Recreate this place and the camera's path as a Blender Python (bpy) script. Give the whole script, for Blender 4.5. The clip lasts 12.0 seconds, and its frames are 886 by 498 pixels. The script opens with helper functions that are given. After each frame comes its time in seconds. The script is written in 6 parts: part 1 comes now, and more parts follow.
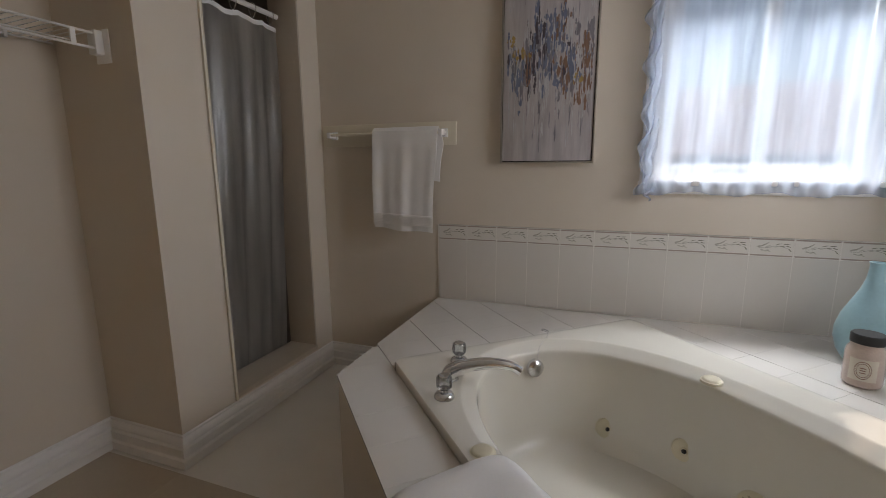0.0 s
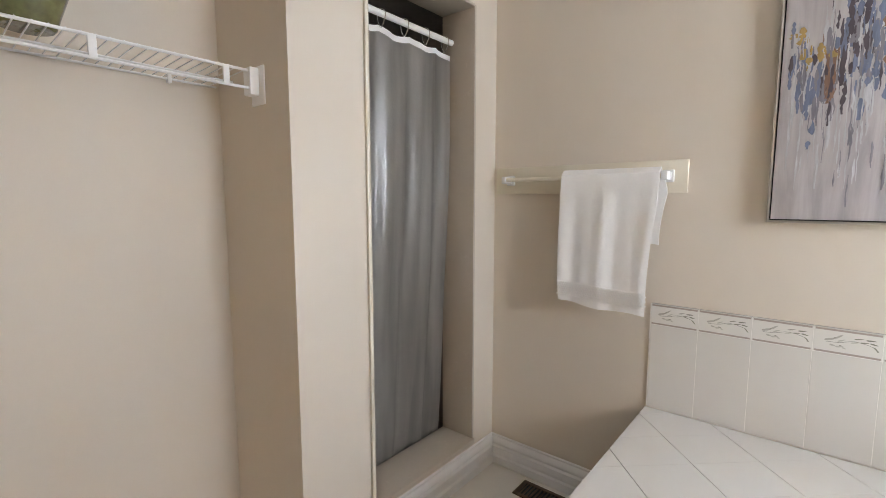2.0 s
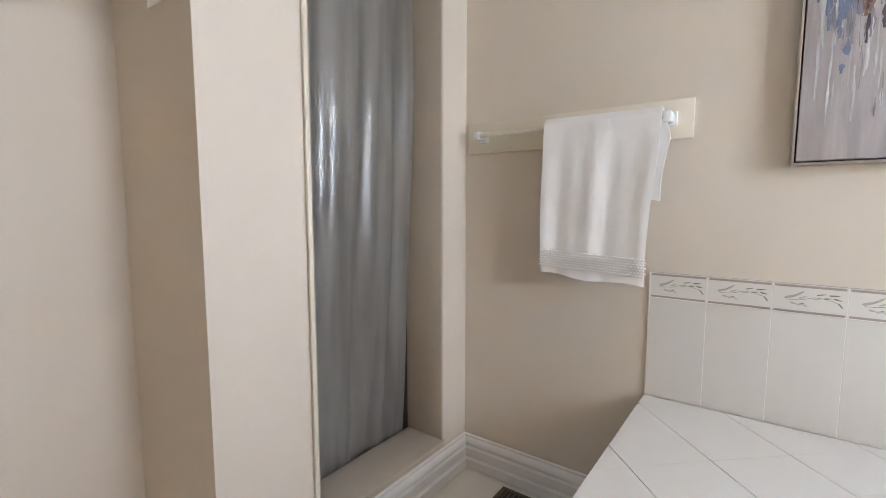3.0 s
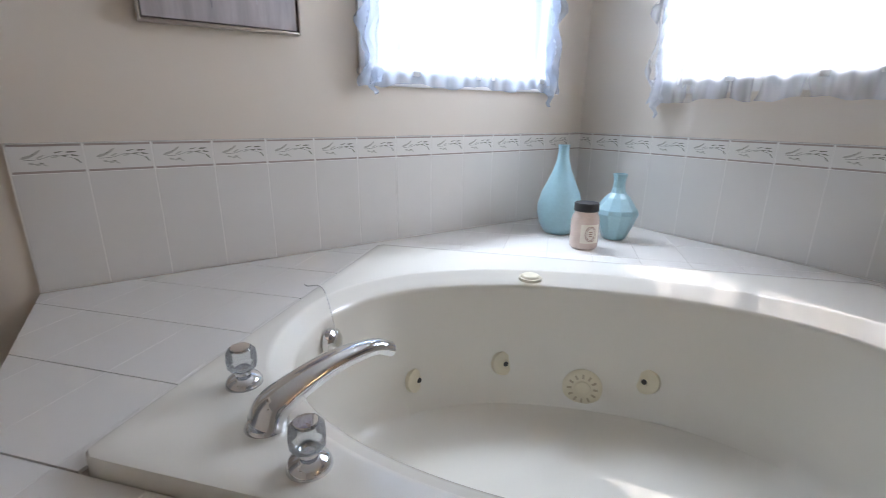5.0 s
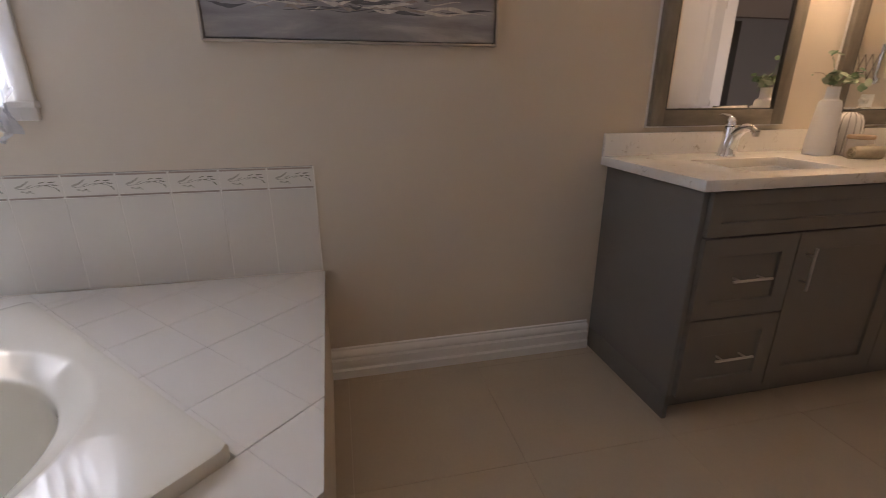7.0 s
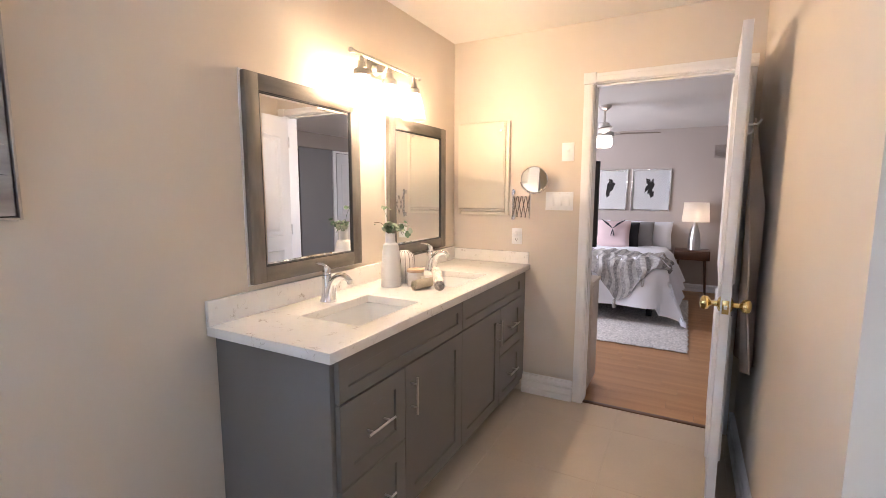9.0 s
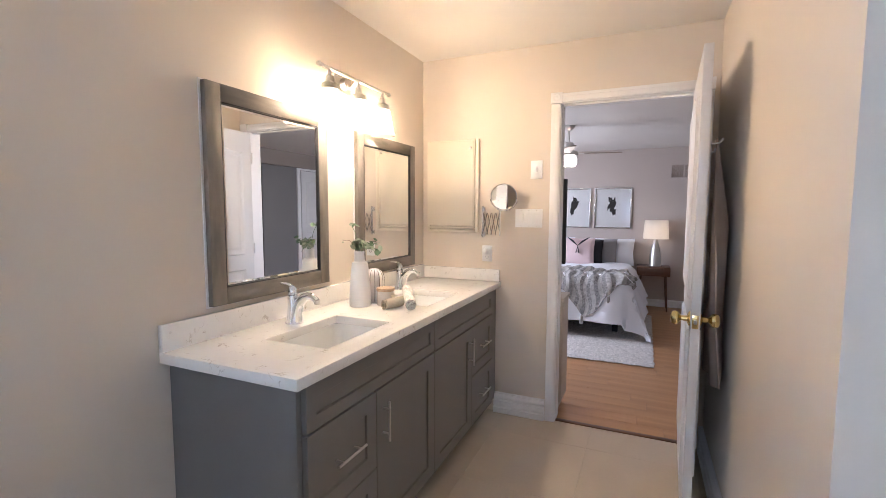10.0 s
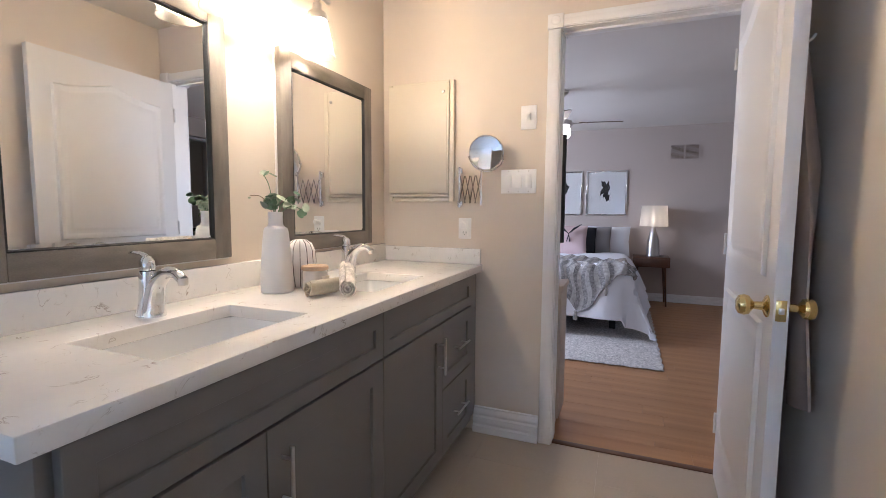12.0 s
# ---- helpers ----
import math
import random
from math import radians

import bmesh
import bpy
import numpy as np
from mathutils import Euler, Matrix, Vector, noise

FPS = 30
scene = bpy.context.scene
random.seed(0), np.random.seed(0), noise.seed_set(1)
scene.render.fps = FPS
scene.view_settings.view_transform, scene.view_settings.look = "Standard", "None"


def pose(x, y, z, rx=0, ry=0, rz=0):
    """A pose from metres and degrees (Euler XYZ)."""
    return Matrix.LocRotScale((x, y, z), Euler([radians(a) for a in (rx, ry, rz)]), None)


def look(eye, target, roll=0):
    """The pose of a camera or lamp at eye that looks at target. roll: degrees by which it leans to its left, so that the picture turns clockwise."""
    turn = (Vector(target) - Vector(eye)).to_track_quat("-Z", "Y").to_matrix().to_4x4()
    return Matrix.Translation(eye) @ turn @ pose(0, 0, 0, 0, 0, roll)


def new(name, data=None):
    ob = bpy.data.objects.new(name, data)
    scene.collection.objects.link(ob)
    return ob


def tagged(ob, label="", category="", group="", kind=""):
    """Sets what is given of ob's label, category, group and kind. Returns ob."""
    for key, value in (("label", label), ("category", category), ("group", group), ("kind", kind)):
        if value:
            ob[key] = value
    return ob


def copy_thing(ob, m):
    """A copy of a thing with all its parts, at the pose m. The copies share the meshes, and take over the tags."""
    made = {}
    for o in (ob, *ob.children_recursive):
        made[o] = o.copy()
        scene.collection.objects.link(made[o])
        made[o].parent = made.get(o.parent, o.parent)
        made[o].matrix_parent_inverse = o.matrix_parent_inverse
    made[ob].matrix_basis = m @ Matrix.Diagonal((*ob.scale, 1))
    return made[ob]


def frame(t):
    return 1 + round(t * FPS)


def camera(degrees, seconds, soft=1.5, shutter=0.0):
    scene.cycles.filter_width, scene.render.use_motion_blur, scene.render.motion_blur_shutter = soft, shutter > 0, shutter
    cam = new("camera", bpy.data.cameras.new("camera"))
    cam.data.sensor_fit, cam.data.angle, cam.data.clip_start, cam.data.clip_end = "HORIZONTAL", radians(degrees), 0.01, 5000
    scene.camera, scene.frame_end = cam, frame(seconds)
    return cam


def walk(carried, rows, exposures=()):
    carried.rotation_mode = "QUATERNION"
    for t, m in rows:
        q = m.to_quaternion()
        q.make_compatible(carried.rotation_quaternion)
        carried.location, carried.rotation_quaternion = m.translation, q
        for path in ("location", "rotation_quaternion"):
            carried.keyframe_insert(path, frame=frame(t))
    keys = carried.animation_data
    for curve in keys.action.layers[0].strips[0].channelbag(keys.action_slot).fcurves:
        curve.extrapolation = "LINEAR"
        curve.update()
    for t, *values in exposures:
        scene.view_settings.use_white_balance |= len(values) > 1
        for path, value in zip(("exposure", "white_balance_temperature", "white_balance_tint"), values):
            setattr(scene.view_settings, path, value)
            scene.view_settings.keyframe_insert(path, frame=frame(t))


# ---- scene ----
cam = camera(88.8, 12.0, soft=0.8, shutter=0.1)
PATH = [
    (0, (0.036, 0.138, 1.217), (-0.646, 1.983, 0.853), -0.3),
    (0.5, (-0.025, 0.286, 1.271), (-0.98, 2.009, 0.93), -0.6),
    (1, (-0.088, 0.377, 1.315), (-1.208, 2.005, 1.005), -0.6),
    (1.5, (-0.244, 0.479, 1.319), (-1.443, 2.057, 1.051), -0.3),
    (2, (-0.364, 0.599, 1.298), (-1.63, 2.132, 1.08), 0.0),
    (2.5, (-0.399, 0.73, 1.209), (-1.706, 2.234, 1.033), 0.2),
    (2.7, (-0.45, 0.787, 1.173), (-1.731, 2.314, 1.0), 0.1),
    (4.3, (-0.592, 0.915, 0.981), (-0.443, 2.871, 0.591), 1.0),
    (4.5, (-0.583, 0.896, 0.978), (-0.149, 2.794, 0.522), 0.7),
    (5, (-0.53, 0.807, 0.985), (0.517, 2.413, 0.416), 0.5),
    (5.5, (-0.48, 0.659, 1.011), (1.049, 1.79, 0.391), 0.3),
    (6, (-0.408, 0.464, 1.054), (1.356, 1.133, 0.392), 0.2),
    (6.5, (-0.381, 0.273, 1.105), (1.495, 0.443, 0.434), -0.0),
    (7, (-0.38, 0.148, 1.153), (1.465, -0.268, 0.503), -0.1),
    (7.5, (-0.337, 0.083, 1.25), (1.274, -0.919, 0.618), -0.1),
    (7.7, (-0.321, 0.07, 1.291), (1.169, -1.123, 0.694), -0.3),
    (9.3, (-0.132, 0.064, 1.386), (0.753, -1.718, 1.175), 0.2),
    (9.5, (-0.127, 0.058, 1.384), (0.732, -1.737, 1.189), 0.2),
    (10, (-0.108, 0.034, 1.376), (0.702, -1.787, 1.209), 0.2),
    (10.5, (-0.076, -0.072, 1.344), (0.698, -1.909, 1.178), 0.2),
    (11, (-0.029, -0.275, 1.298), (0.724, -2.12, 1.127), 0.2),
    (11.5, (0.005, -0.429, 1.253), (0.755, -2.275, 1.085), 0.3),
    (12, (0.076, -0.624, 1.187), (0.82, -2.473, 1.015), 0.4),
]
EXPOSURES = [
    (0.0, -0.62, 7500, 20), (0.5, -0.28, 7650, 18), (1.0, 0.36, 7700, 19), (1.5, 0.74, 7450, 17), (2.0, 1.0, 7050, 17), (2.5, 1.12, 6750, 17), (2.7, 1.12, 6750, 17),
    (4.3, 0.82, 6560, 19), (4.5, 0.68, 6500, 19), (5.0, 0.24, 6420, 19), (5.5, -0.31, 6420, 19), (6.0, -0.64, 6580, 19), (6.5, -0.46, 6600, 23), (7.0, 0.3, 7050, 26), (7.5, 1.47, 7800, 26), (7.7, 1.62, 7550, 26),
    (9.3, 1.58, 5680, 18), (10.0, 1.44, 5480, 17), (11.0, 1.27, 5290, 17), (12.0, 1.15, 5190, 16),
]
walk(cam, [(t, look(eye, target, roll)) for t, eye, target, roll in PATH], EXPOSURES)

# ---- daylight ----
SUN_DIR = Vector((0.46, 0.165, 0.62)).normalized()
sun_elev = math.asin(SUN_DIR.z)
world = bpy.data.worlds.new("world")
scene.world = world
world.use_nodes = True
wn = world.node_tree.nodes
wn.clear()
sky = wn.new("ShaderNodeTexSky")
sky.sky_type = "NISHITA"
sky.sun_disc = False
sky.sun_elevation = sun_elev
sky.sun_rotation = math.atan2(SUN_DIR.x, SUN_DIR.y)
bg = wn.new("ShaderNodeBackground")
bg.inputs["Strength"].default_value = 0.15
wo = wn.new("ShaderNodeOutputWorld")
world.node_tree.links.new(sky.outputs[0], bg.inputs[0])
world.node_tree.links.new(bg.outputs[0], wo.inputs[0])
sun_data = bpy.data.lights.new("sun", "SUN")
sun_data.energy, sun_data.angle, sun_data.color = 5.0, radians(0.5), (1.0, 0.95, 0.88)
sun = new("sun", sun_data)
sun.matrix_world = look(SUN_DIR * 40, (0, 0, 0))


def window_light(name, eye, target, w, h, watts, color):
    """An area lamp that stands in for sky light at a window."""
    d = bpy.data.lights.new(name, "AREA")
    d.shape, d.size, d.size_y, d.energy, d.color = "RECTANGLE", w, h, watts, color
    ob = new(name, d)
    ob.matrix_world = look(eye, target)
    return ob


window_light("sky_light_east", (1.60, 1.545, 1.56), (0, 1.545, 1.40), 0.86, 0.84, 45, (0.76, 0.88, 1.0))
# added lamp outside, above the north window and out of view, to brighten it
window_light("sky_fill_north", (0.63, 3.05, 2.85), (0.63, 2.45, 1.55), 1.3, 0.6, 300, (0.72, 0.87, 1.0))
# added daylight lamp at the assumed bedroom window
window_light("sky_light_bedroom", (2.72, -5.2, 1.5), (0, -5.2, 1.3), 1.5, 1.2, 29, (0.98, 0.96, 0.96))

# ---- materials ----


def mat(name, color, rough=0.5, metal=0.0, scale=8.0, vary=0.06, fine=120.0, bump=0.02, coat=0.0, stretch=(1, 1, 1), spec=0.5, ior=1.5, island=0.0):
    """A painted or plain surface with two scales of variation and a fine relief."""
    m = bpy.data.materials.new(name)
    m.use_nodes = True
    nt = m.node_tree
    n, l = nt.nodes, nt.links
    b = n["Principled BSDF"]
    b.inputs["Roughness"].default_value = rough
    b.inputs["Metallic"].default_value = metal
    b.inputs["Coat Weight"].default_value = coat
    b.inputs["Specular IOR Level"].default_value = spec
    b.inputs["IOR"].default_value = ior
    tc = n.new("ShaderNodeTexCoord")
    mp = n.new("ShaderNodeMapping")
    mp.inputs["Scale"].default_value = stretch
    l.new(tc.outputs["Object"], mp.inputs["Vector"])
    big = n.new("ShaderNodeTexNoise")
    big.inputs["Scale"].default_value = scale * 0.25
    big.inputs["Detail"].default_value = 4
    small = n.new("ShaderNodeTexNoise")
    small.inputs["Scale"].default_value = fine
    small.inputs["Detail"].default_value = 3
    l.new(mp.outputs[0], big.inputs["Vector"])
    l.new(mp.outputs[0], small.inputs["Vector"])
    add = n.new("ShaderNodeMath")
    add.operation = "MULTIPLY_ADD"
    l.new(small.outputs["Fac"], add.inputs[0])
    add.inputs[1].default_value = 0.4
    l.new(big.outputs["Fac"], add.inputs[2])
    last = add
    if island:
        info = n.new("ShaderNodeObjectInfo")
        add2 = n.new("ShaderNodeMath")
        add2.operation = "MULTIPLY_ADD"
        l.new(info.outputs["Random"], add2.inputs[0])
        add2.inputs[1].default_value = island
        l.new(add.outputs[0], add2.inputs[2])
        last = add2
    ramp = n.new("ShaderNodeValToRGB")
    c = Vector(color)
    lo, hi = c * (1 - vary), c * (1 + vary)
    ramp.color_ramp.elements[0].position, ramp.color_ramp.elements[0].color = 0.45, (*lo, 1)
    ramp.color_ramp.elements[1].position, ramp.color_ramp.elements[1].color = 0.95, (*[min(1, v) for v in hi], 1)
    l.new(last.outputs[0], ramp.inputs[0])
    l.new(ramp.outputs[0], b.inputs["Base Color"])
    if bump:
        bp = n.new("ShaderNodeBump")
        bp.inputs["Strength"].default_value = min(1, bump * 8)
        bp.inputs["Distance"].default_value = 0.001
        l.new(small.outputs["Fac"], bp.inputs["Height"])
        l.new(bp.outputs[0], b.inputs["Normal"])
    return m


def glow(name, color, strength):
    m = bpy.data.materials.new(name)
    m.use_nodes = True
    b = m.node_tree.nodes["Principled BSDF"]
    b.inputs["Base Color"].default_value = (*color, 1)
    b.inputs["Emission Color"].default_value = (*color, 1)
    b.inputs["Emission Strength"].default_value = strength
    return m


def glass(name, color=(1, 1, 1), clear=0.9, frost=0.0, rough=0.02):
    """Thin clear glass: lets light through, with a glossy face; frost scatters part of it."""
    m = bpy.data.materials.new(name)
    m.use_nodes = True
    n, l = m.node_tree.nodes, m.node_tree.links
    n.clear()
    out = n.new("ShaderNodeOutputMaterial")
    tr = n.new("ShaderNodeBsdfTransparent")
    tr.inputs[0].default_value = (*color, 1)
    gl = n.new("ShaderNodeBsdfGlossy")
    gl.inputs["Roughness"].default_value = rough
    fr = n.new("ShaderNodeFresnel")
    fr.inputs["IOR"].default_value = 1.45
    mx = n.new("ShaderNodeMixShader")
    l.new(fr.outputs[0], mx.inputs[0])
    l.new(tr.outputs[0], mx.inputs[1])
    l.new(gl.outputs[0], mx.inputs[2])
    last = mx
    if frost:
        tl = n.new("ShaderNodeBsdfTranslucent")
        tl.inputs[0].default_value = (*color, 1)
        m2 = n.new("ShaderNodeMixShader")
        m2.inputs[0].default_value = frost
        l.new(mx.outputs[0], m2.inputs[1])
        l.new(tl.outputs[0], m2.inputs[2])
        last = m2
    l.new(last.outputs[0], out.inputs[0])
    return m


def cloth_sheer(name, color, through_part, gloss=0.0, stripes=0.0, hard=0.15, scale=(14, 14, 1.2), crinkle=0.0):
    """Sheer cloth or film: part open weave, part diffusing both ways."""
    m = bpy.data.materials.new(name)
    m.use_nodes = True
    n, l = m.node_tree.nodes, m.node_tree.links
    n.clear()
    out = n.new("ShaderNodeOutputMaterial")
    tr = n.new("ShaderNodeBsdfTransparent")
    tl = n.new("ShaderNodeBsdfTranslucent")
    df = n.new("ShaderNodeBsdfDiffuse")
    for s in (tl, df):
        s.inputs[0].default_value = (*color, 1)
    a = n.new("ShaderNodeMixShader")
    a.inputs[0].default_value = 0.3
    l.new(tl.outputs[0], a.inputs[1])
    l.new(df.outputs[0], a.inputs[2])
    last = a
    if gloss:
        gl = n.new("ShaderNodeBsdfGlossy")
        gl.inputs["Roughness"].default_value = 0.12
        g = n.new("ShaderNodeMixShader")
        g.inputs[0].default_value = gloss
        l.new(a.outputs[0], g.inputs[1])
        l.new(gl.outputs[0], g.inputs[2])
        last = g
    mx = n.new("ShaderNodeMixShader")
    tc = n.new("ShaderNodeTexCoord")
    if crinkle:
        pebble = n.new("ShaderNodeTexVoronoi")
        pebble.inputs["Scale"].default_value = 90
        fold = n.new("ShaderNodeTexNoise")
        fold.inputs["Scale"].default_value = 14
        fold.inputs["Detail"].default_value = 6
        both = n.new("ShaderNodeMath")
        both.operation = "MULTIPLY_ADD"
        both.inputs[1].default_value = 0.25
        bp = n.new("ShaderNodeBump")
        bp.inputs["Strength"].default_value = crinkle
        bp.inputs["Distance"].default_value = 0.012
        for t_ in (pebble, fold):
            l.new(tc.outputs["Object"], t_.inputs["Vector"])
        l.new(pebble.outputs["Distance"], both.inputs[0])
        l.new(fold.outputs["Fac"], both.inputs[2])
        l.new(both.outputs[0], bp.inputs["Height"])
        l.new(bp.outputs[0], df.inputs["Normal"])
        if gloss:
            l.new(bp.outputs[0], gl.inputs["Normal"])
    mp = n.new("ShaderNodeMapping")
    mp.inputs["Scale"].default_value = scale
    no = n.new("ShaderNodeTexNoise")
    no.inputs["Scale"].default_value = 1.0
    l.new(tc.outputs["Object"], mp.inputs[0])
    l.new(mp.outputs[0], no.inputs["Vector"])
    mr = n.new("ShaderNodeMapRange")
    mr.inputs[1].default_value, mr.inputs[2].default_value = 0.5 - hard, 0.5 + hard
    mr.inputs[3].default_value, mr.inputs[4].default_value = max(0, through_part - stripes), min(1, through_part + stripes)
    l.new(no.outputs["Fac"], mr.inputs[0])
    l.new(mr.outputs[0], mx.inputs[0])
    l.new(last.outputs[0], mx.inputs[1])
    l.new(tr.outputs[0], mx.inputs[2])
    l.new(mx.outputs[0], out.inputs[0])
    return m


def flecked(name, base, vein, rough, scale, amount, coat=0.0):
    """Quartz or marble: short veins and specks on a pale ground."""
    m = mat(name, base, rough, vary=0.03, scale=10, fine=40, bump=0.0, coat=coat)
    n, l = m.node_tree.nodes, m.node_tree.links
    b = n["Principled BSDF"]
    col = b.inputs["Base Color"].links[0].from_socket
    tc = n.new("ShaderNodeTexCoord")
    warp = n.new("ShaderNodeTexNoise")
    warp.inputs["Scale"].default_value = scale
    warp.inputs["Detail"].default_value = 6
    warp.inputs["Distortion"].default_value = 1.6
    l.new(tc.outputs["Object"], warp.inputs["Vector"])
    r = n.new("ShaderNodeValToRGB")
    e = r.color_ramp.elements
    e[0].position, e[0].color = 0.485, (0, 0, 0, 1)
    e[1].position, e[1].color = 0.515, (0, 0, 0, 1)
    mid = r.color_ramp.elements.new(0.5)
    mid.color = (1, 1, 1, 1)
    l.new(warp.outputs["Fac"], r.inputs[0])
    mask = n.new("ShaderNodeTexNoise")
    mask.inputs["Scale"].default_value = scale * 1.9
    l.new(tc.outputs["Object"], mask.inputs["Vector"])
    mr = n.new("ShaderNodeMapRange")
    mr.inputs[1].default_value, mr.inputs[2].default_value = 0.52, 0.68
    l.new(mask.outputs["Fac"], mr.inputs[0])
    mul = n.new("ShaderNodeMath")
    mul.operation = "MULTIPLY"
    l.new(r.outputs[0], mul.inputs[0])
    l.new(mr.outputs[0], mul.inputs[1])
    amt = n.new("ShaderNodeMath")
    amt.operation = "MULTIPLY"
    amt.inputs[1].default_value = amount
    l.new(mul.outputs[0], amt.inputs[0])
    mix = n.new("ShaderNodeMix")
    mix.data_type = "RGBA"
    l.new(amt.outputs[0], mix.inputs[0])
    l.new(col, mix.inputs[6])
    mix.inputs[7].default_value = (*vein, 1)
    l.new(mix.outputs[2], b.inputs["Base Color"])
    return m


def wood(name, dark, light, rough, stretch, scale=6.0, bump=0.03, island=0.5):
    """Streaked wood; stretch is small along the grain."""
    m = mat(name, light, rough, vary=0.1, scale=scale, fine=60, bump=bump, stretch=stretch, island=0.0)
    n, l = m.node_tree.nodes, m.node_tree.links
    ramp = next(x for x in n if x.type == "VALTORGB")
    ramp.color_ramp.elements[0].color = (*dark, 1)
    ramp.color_ramp.elements[1].color = (*light, 1)
    ramp.color_ramp.elements[0].position, ramp.color_ramp.elements[1].position = 0.5, 0.9
    if island:
        b = n["Principled BSDF"]
        info = n.new("ShaderNodeObjectInfo")
        hs = n.new("ShaderNodeHueSaturation")
        mr = n.new("ShaderNodeMapRange")
        mr.inputs[3].default_value, mr.inputs[4].default_value = 1 - island * 0.3, 1 + island * 0.3
        l.new(info.outputs["Random"], mr.inputs[0])
        l.new(mr.outputs[0], hs.inputs["Value"])
        l.new(ramp.outputs[0], hs.inputs["Color"])
        l.new(hs.outputs[0], b.inputs["Base Color"])
    return m


M_WALL = mat("wall_paint", (0.69, 0.615, 0.525), 0.6, vary=0.02, fine=260, bump=0.02)
M_BEDWALL = mat("bedroom_paint", (0.515, 0.45, 0.405), 0.7, vary=0.02, fine=260, bump=0.02)
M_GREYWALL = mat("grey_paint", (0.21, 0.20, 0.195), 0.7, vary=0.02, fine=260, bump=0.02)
M_CEIL = mat("ceiling_paint", (0.76, 0.73, 0.69), 0.9, vary=0.02, fine=300, bump=0.04)
M_TRIM = mat("white_trim_paint", (0.82, 0.81, 0.80), 0.35, vary=0.012, fine=90, bump=0.0)
M_DOOR = mat("white_door_paint", (0.70, 0.69, 0.68), 0.38, vary=0.012, fine=140, bump=0.0)
M_FLOORTILE = mat("beige_floor_tile", (0.51, 0.43, 0.335), 0.42, vary=0.05, scale=14, fine=70, bump=0.01, island=0.04)
M_GROUT = mat("grout", (0.80, 0.765, 0.71), 0.9, vary=0.08, fine=200)
M_GROUTPALE = mat("pale_wall_grout", (0.86, 0.83, 0.78), 0.8, vary=0.05, fine=200)
M_GROUTDARK = mat("worn_grey_grout", (0.42, 0.39, 0.35), 0.9, vary=0.25, scale=20, fine=200)
M_TILE = mat("white_glazed_tile", (0.70, 0.67, 0.625), 0.09, vary=0.015, scale=6, fine=14, bump=0.004, island=0.05)
M_BORDER = mat("ivory_border_tile", (0.76, 0.73, 0.68), 0.16, vary=0.02, fine=30, bump=0.004)
M_BORDERLINE = mat("taupe_relief_line", (0.40, 0.335, 0.295), 0.3, vary=0.1)
M_LEAFPAINT = mat("sage_leaf_glaze", (0.52, 0.50, 0.44), 0.2, vary=0.2, scale=60)
M_LEAFDARK = mat("dark_sage_leaf_glaze", (0.27, 0.265, 0.22), 0.2, vary=0.2, scale=60)
M_TUB = mat("bone_acrylic", (0.72, 0.69, 0.615), 0.02, vary=0.008, scale=3, fine=6, bump=0.0, coat=0.4)
M_SLOT = mat("tan_plastic", (0.50, 0.43, 0.30), 0.4, vary=0.05)
M_JET = mat("ivory_plastic", (0.72, 0.66, 0.50), 0.3, vary=0.04)
M_DARK = mat("dark_rubber", (0.03, 0.03, 0.03), 0.6)
M_CHROME = mat("chrome", (0.78, 0.79, 0.80), 0.06, 1.0, vary=0.01, bump=0.0)
M_STEEL = mat("brushed_nickel", (0.62, 0.60, 0.57), 0.28, 1.0, vary=0.04, fine=300, bump=0.01)
M_BRASS = mat("polished_brass", (0.74, 0.58, 0.25), 0.10, 1.0, vary=0.05, bump=0.0)
M_MIRROR = mat("mirror_silver", (0.90, 0.91, 0.90), 0.0, 1.0, vary=0.0, bump=0.0)
M_ACRYLIC = glass("clear_acrylic", (0.93, 0.95, 0.96), rough=0.05, frost=0.12)
M_GLASS = glass("window_glass", (0.97, 0.99, 0.98))
M_SHADEGLASS = glass("clear_lamp_glass", (1.0, 0.97, 0.92), frost=0.25)
M_GREY = mat("grey_cabinet_paint", (0.172, 0.162, 0.150), 0.42, vary=0.03, fine=180, bump=0.01)
M_QUARTZ = flecked("white_quartz", (0.82, 0.80, 0.77), (0.42, 0.36, 0.31), 0.18, 11.0, 1.0)
M_MARBLE = flecked("beige_marble", (0.50, 0.43, 0.35), (0.62, 0.55, 0.47), 0.3, 9.0, 0.5)
M_PORCELAIN = mat("white_porcelain", (0.84, 0.84, 0.83), 0.08, vary=0.01, bump=0.0, coat=0.3)
M_FRAME = wood("weathered_grey_wood", (0.135, 0.12, 0.10), (0.225, 0.20, 0.17), 0.6, (14, 3, 14), 8, 0.06, 0.4)
M_FRAMEV = wood("weathered_grey_wood_upright", (0.135, 0.12, 0.10), (0.225, 0.20, 0.17), 0.6, (14, 14, 3), 8, 0.06, 0.4)
M_TOWEL = mat("white_terry", (0.86, 0.85, 0.84), 0.95, vary=0.03, scale=30, fine=150, bump=0.05)
M_TOWELGREY = mat("taupe_terry", (0.37, 0.29, 0.235), 0.95, vary=0.10, scale=30, fine=160, bump=0.01)
M_BLUE = mat("pale_blue_ceramic", (0.33, 0.53, 0.59), 0.28, vary=0.08, scale=40, fine=90, bump=0.04)
M_PLASTIC = mat("white_plastic", (0.87, 0.87, 0.86), 0.3, vary=0.02, bump=0.0)
M_IVORY = mat("ivory_paint", (0.74, 0.68, 0.56), 0.4, vary=0.02, fine=160, bump=0.01)
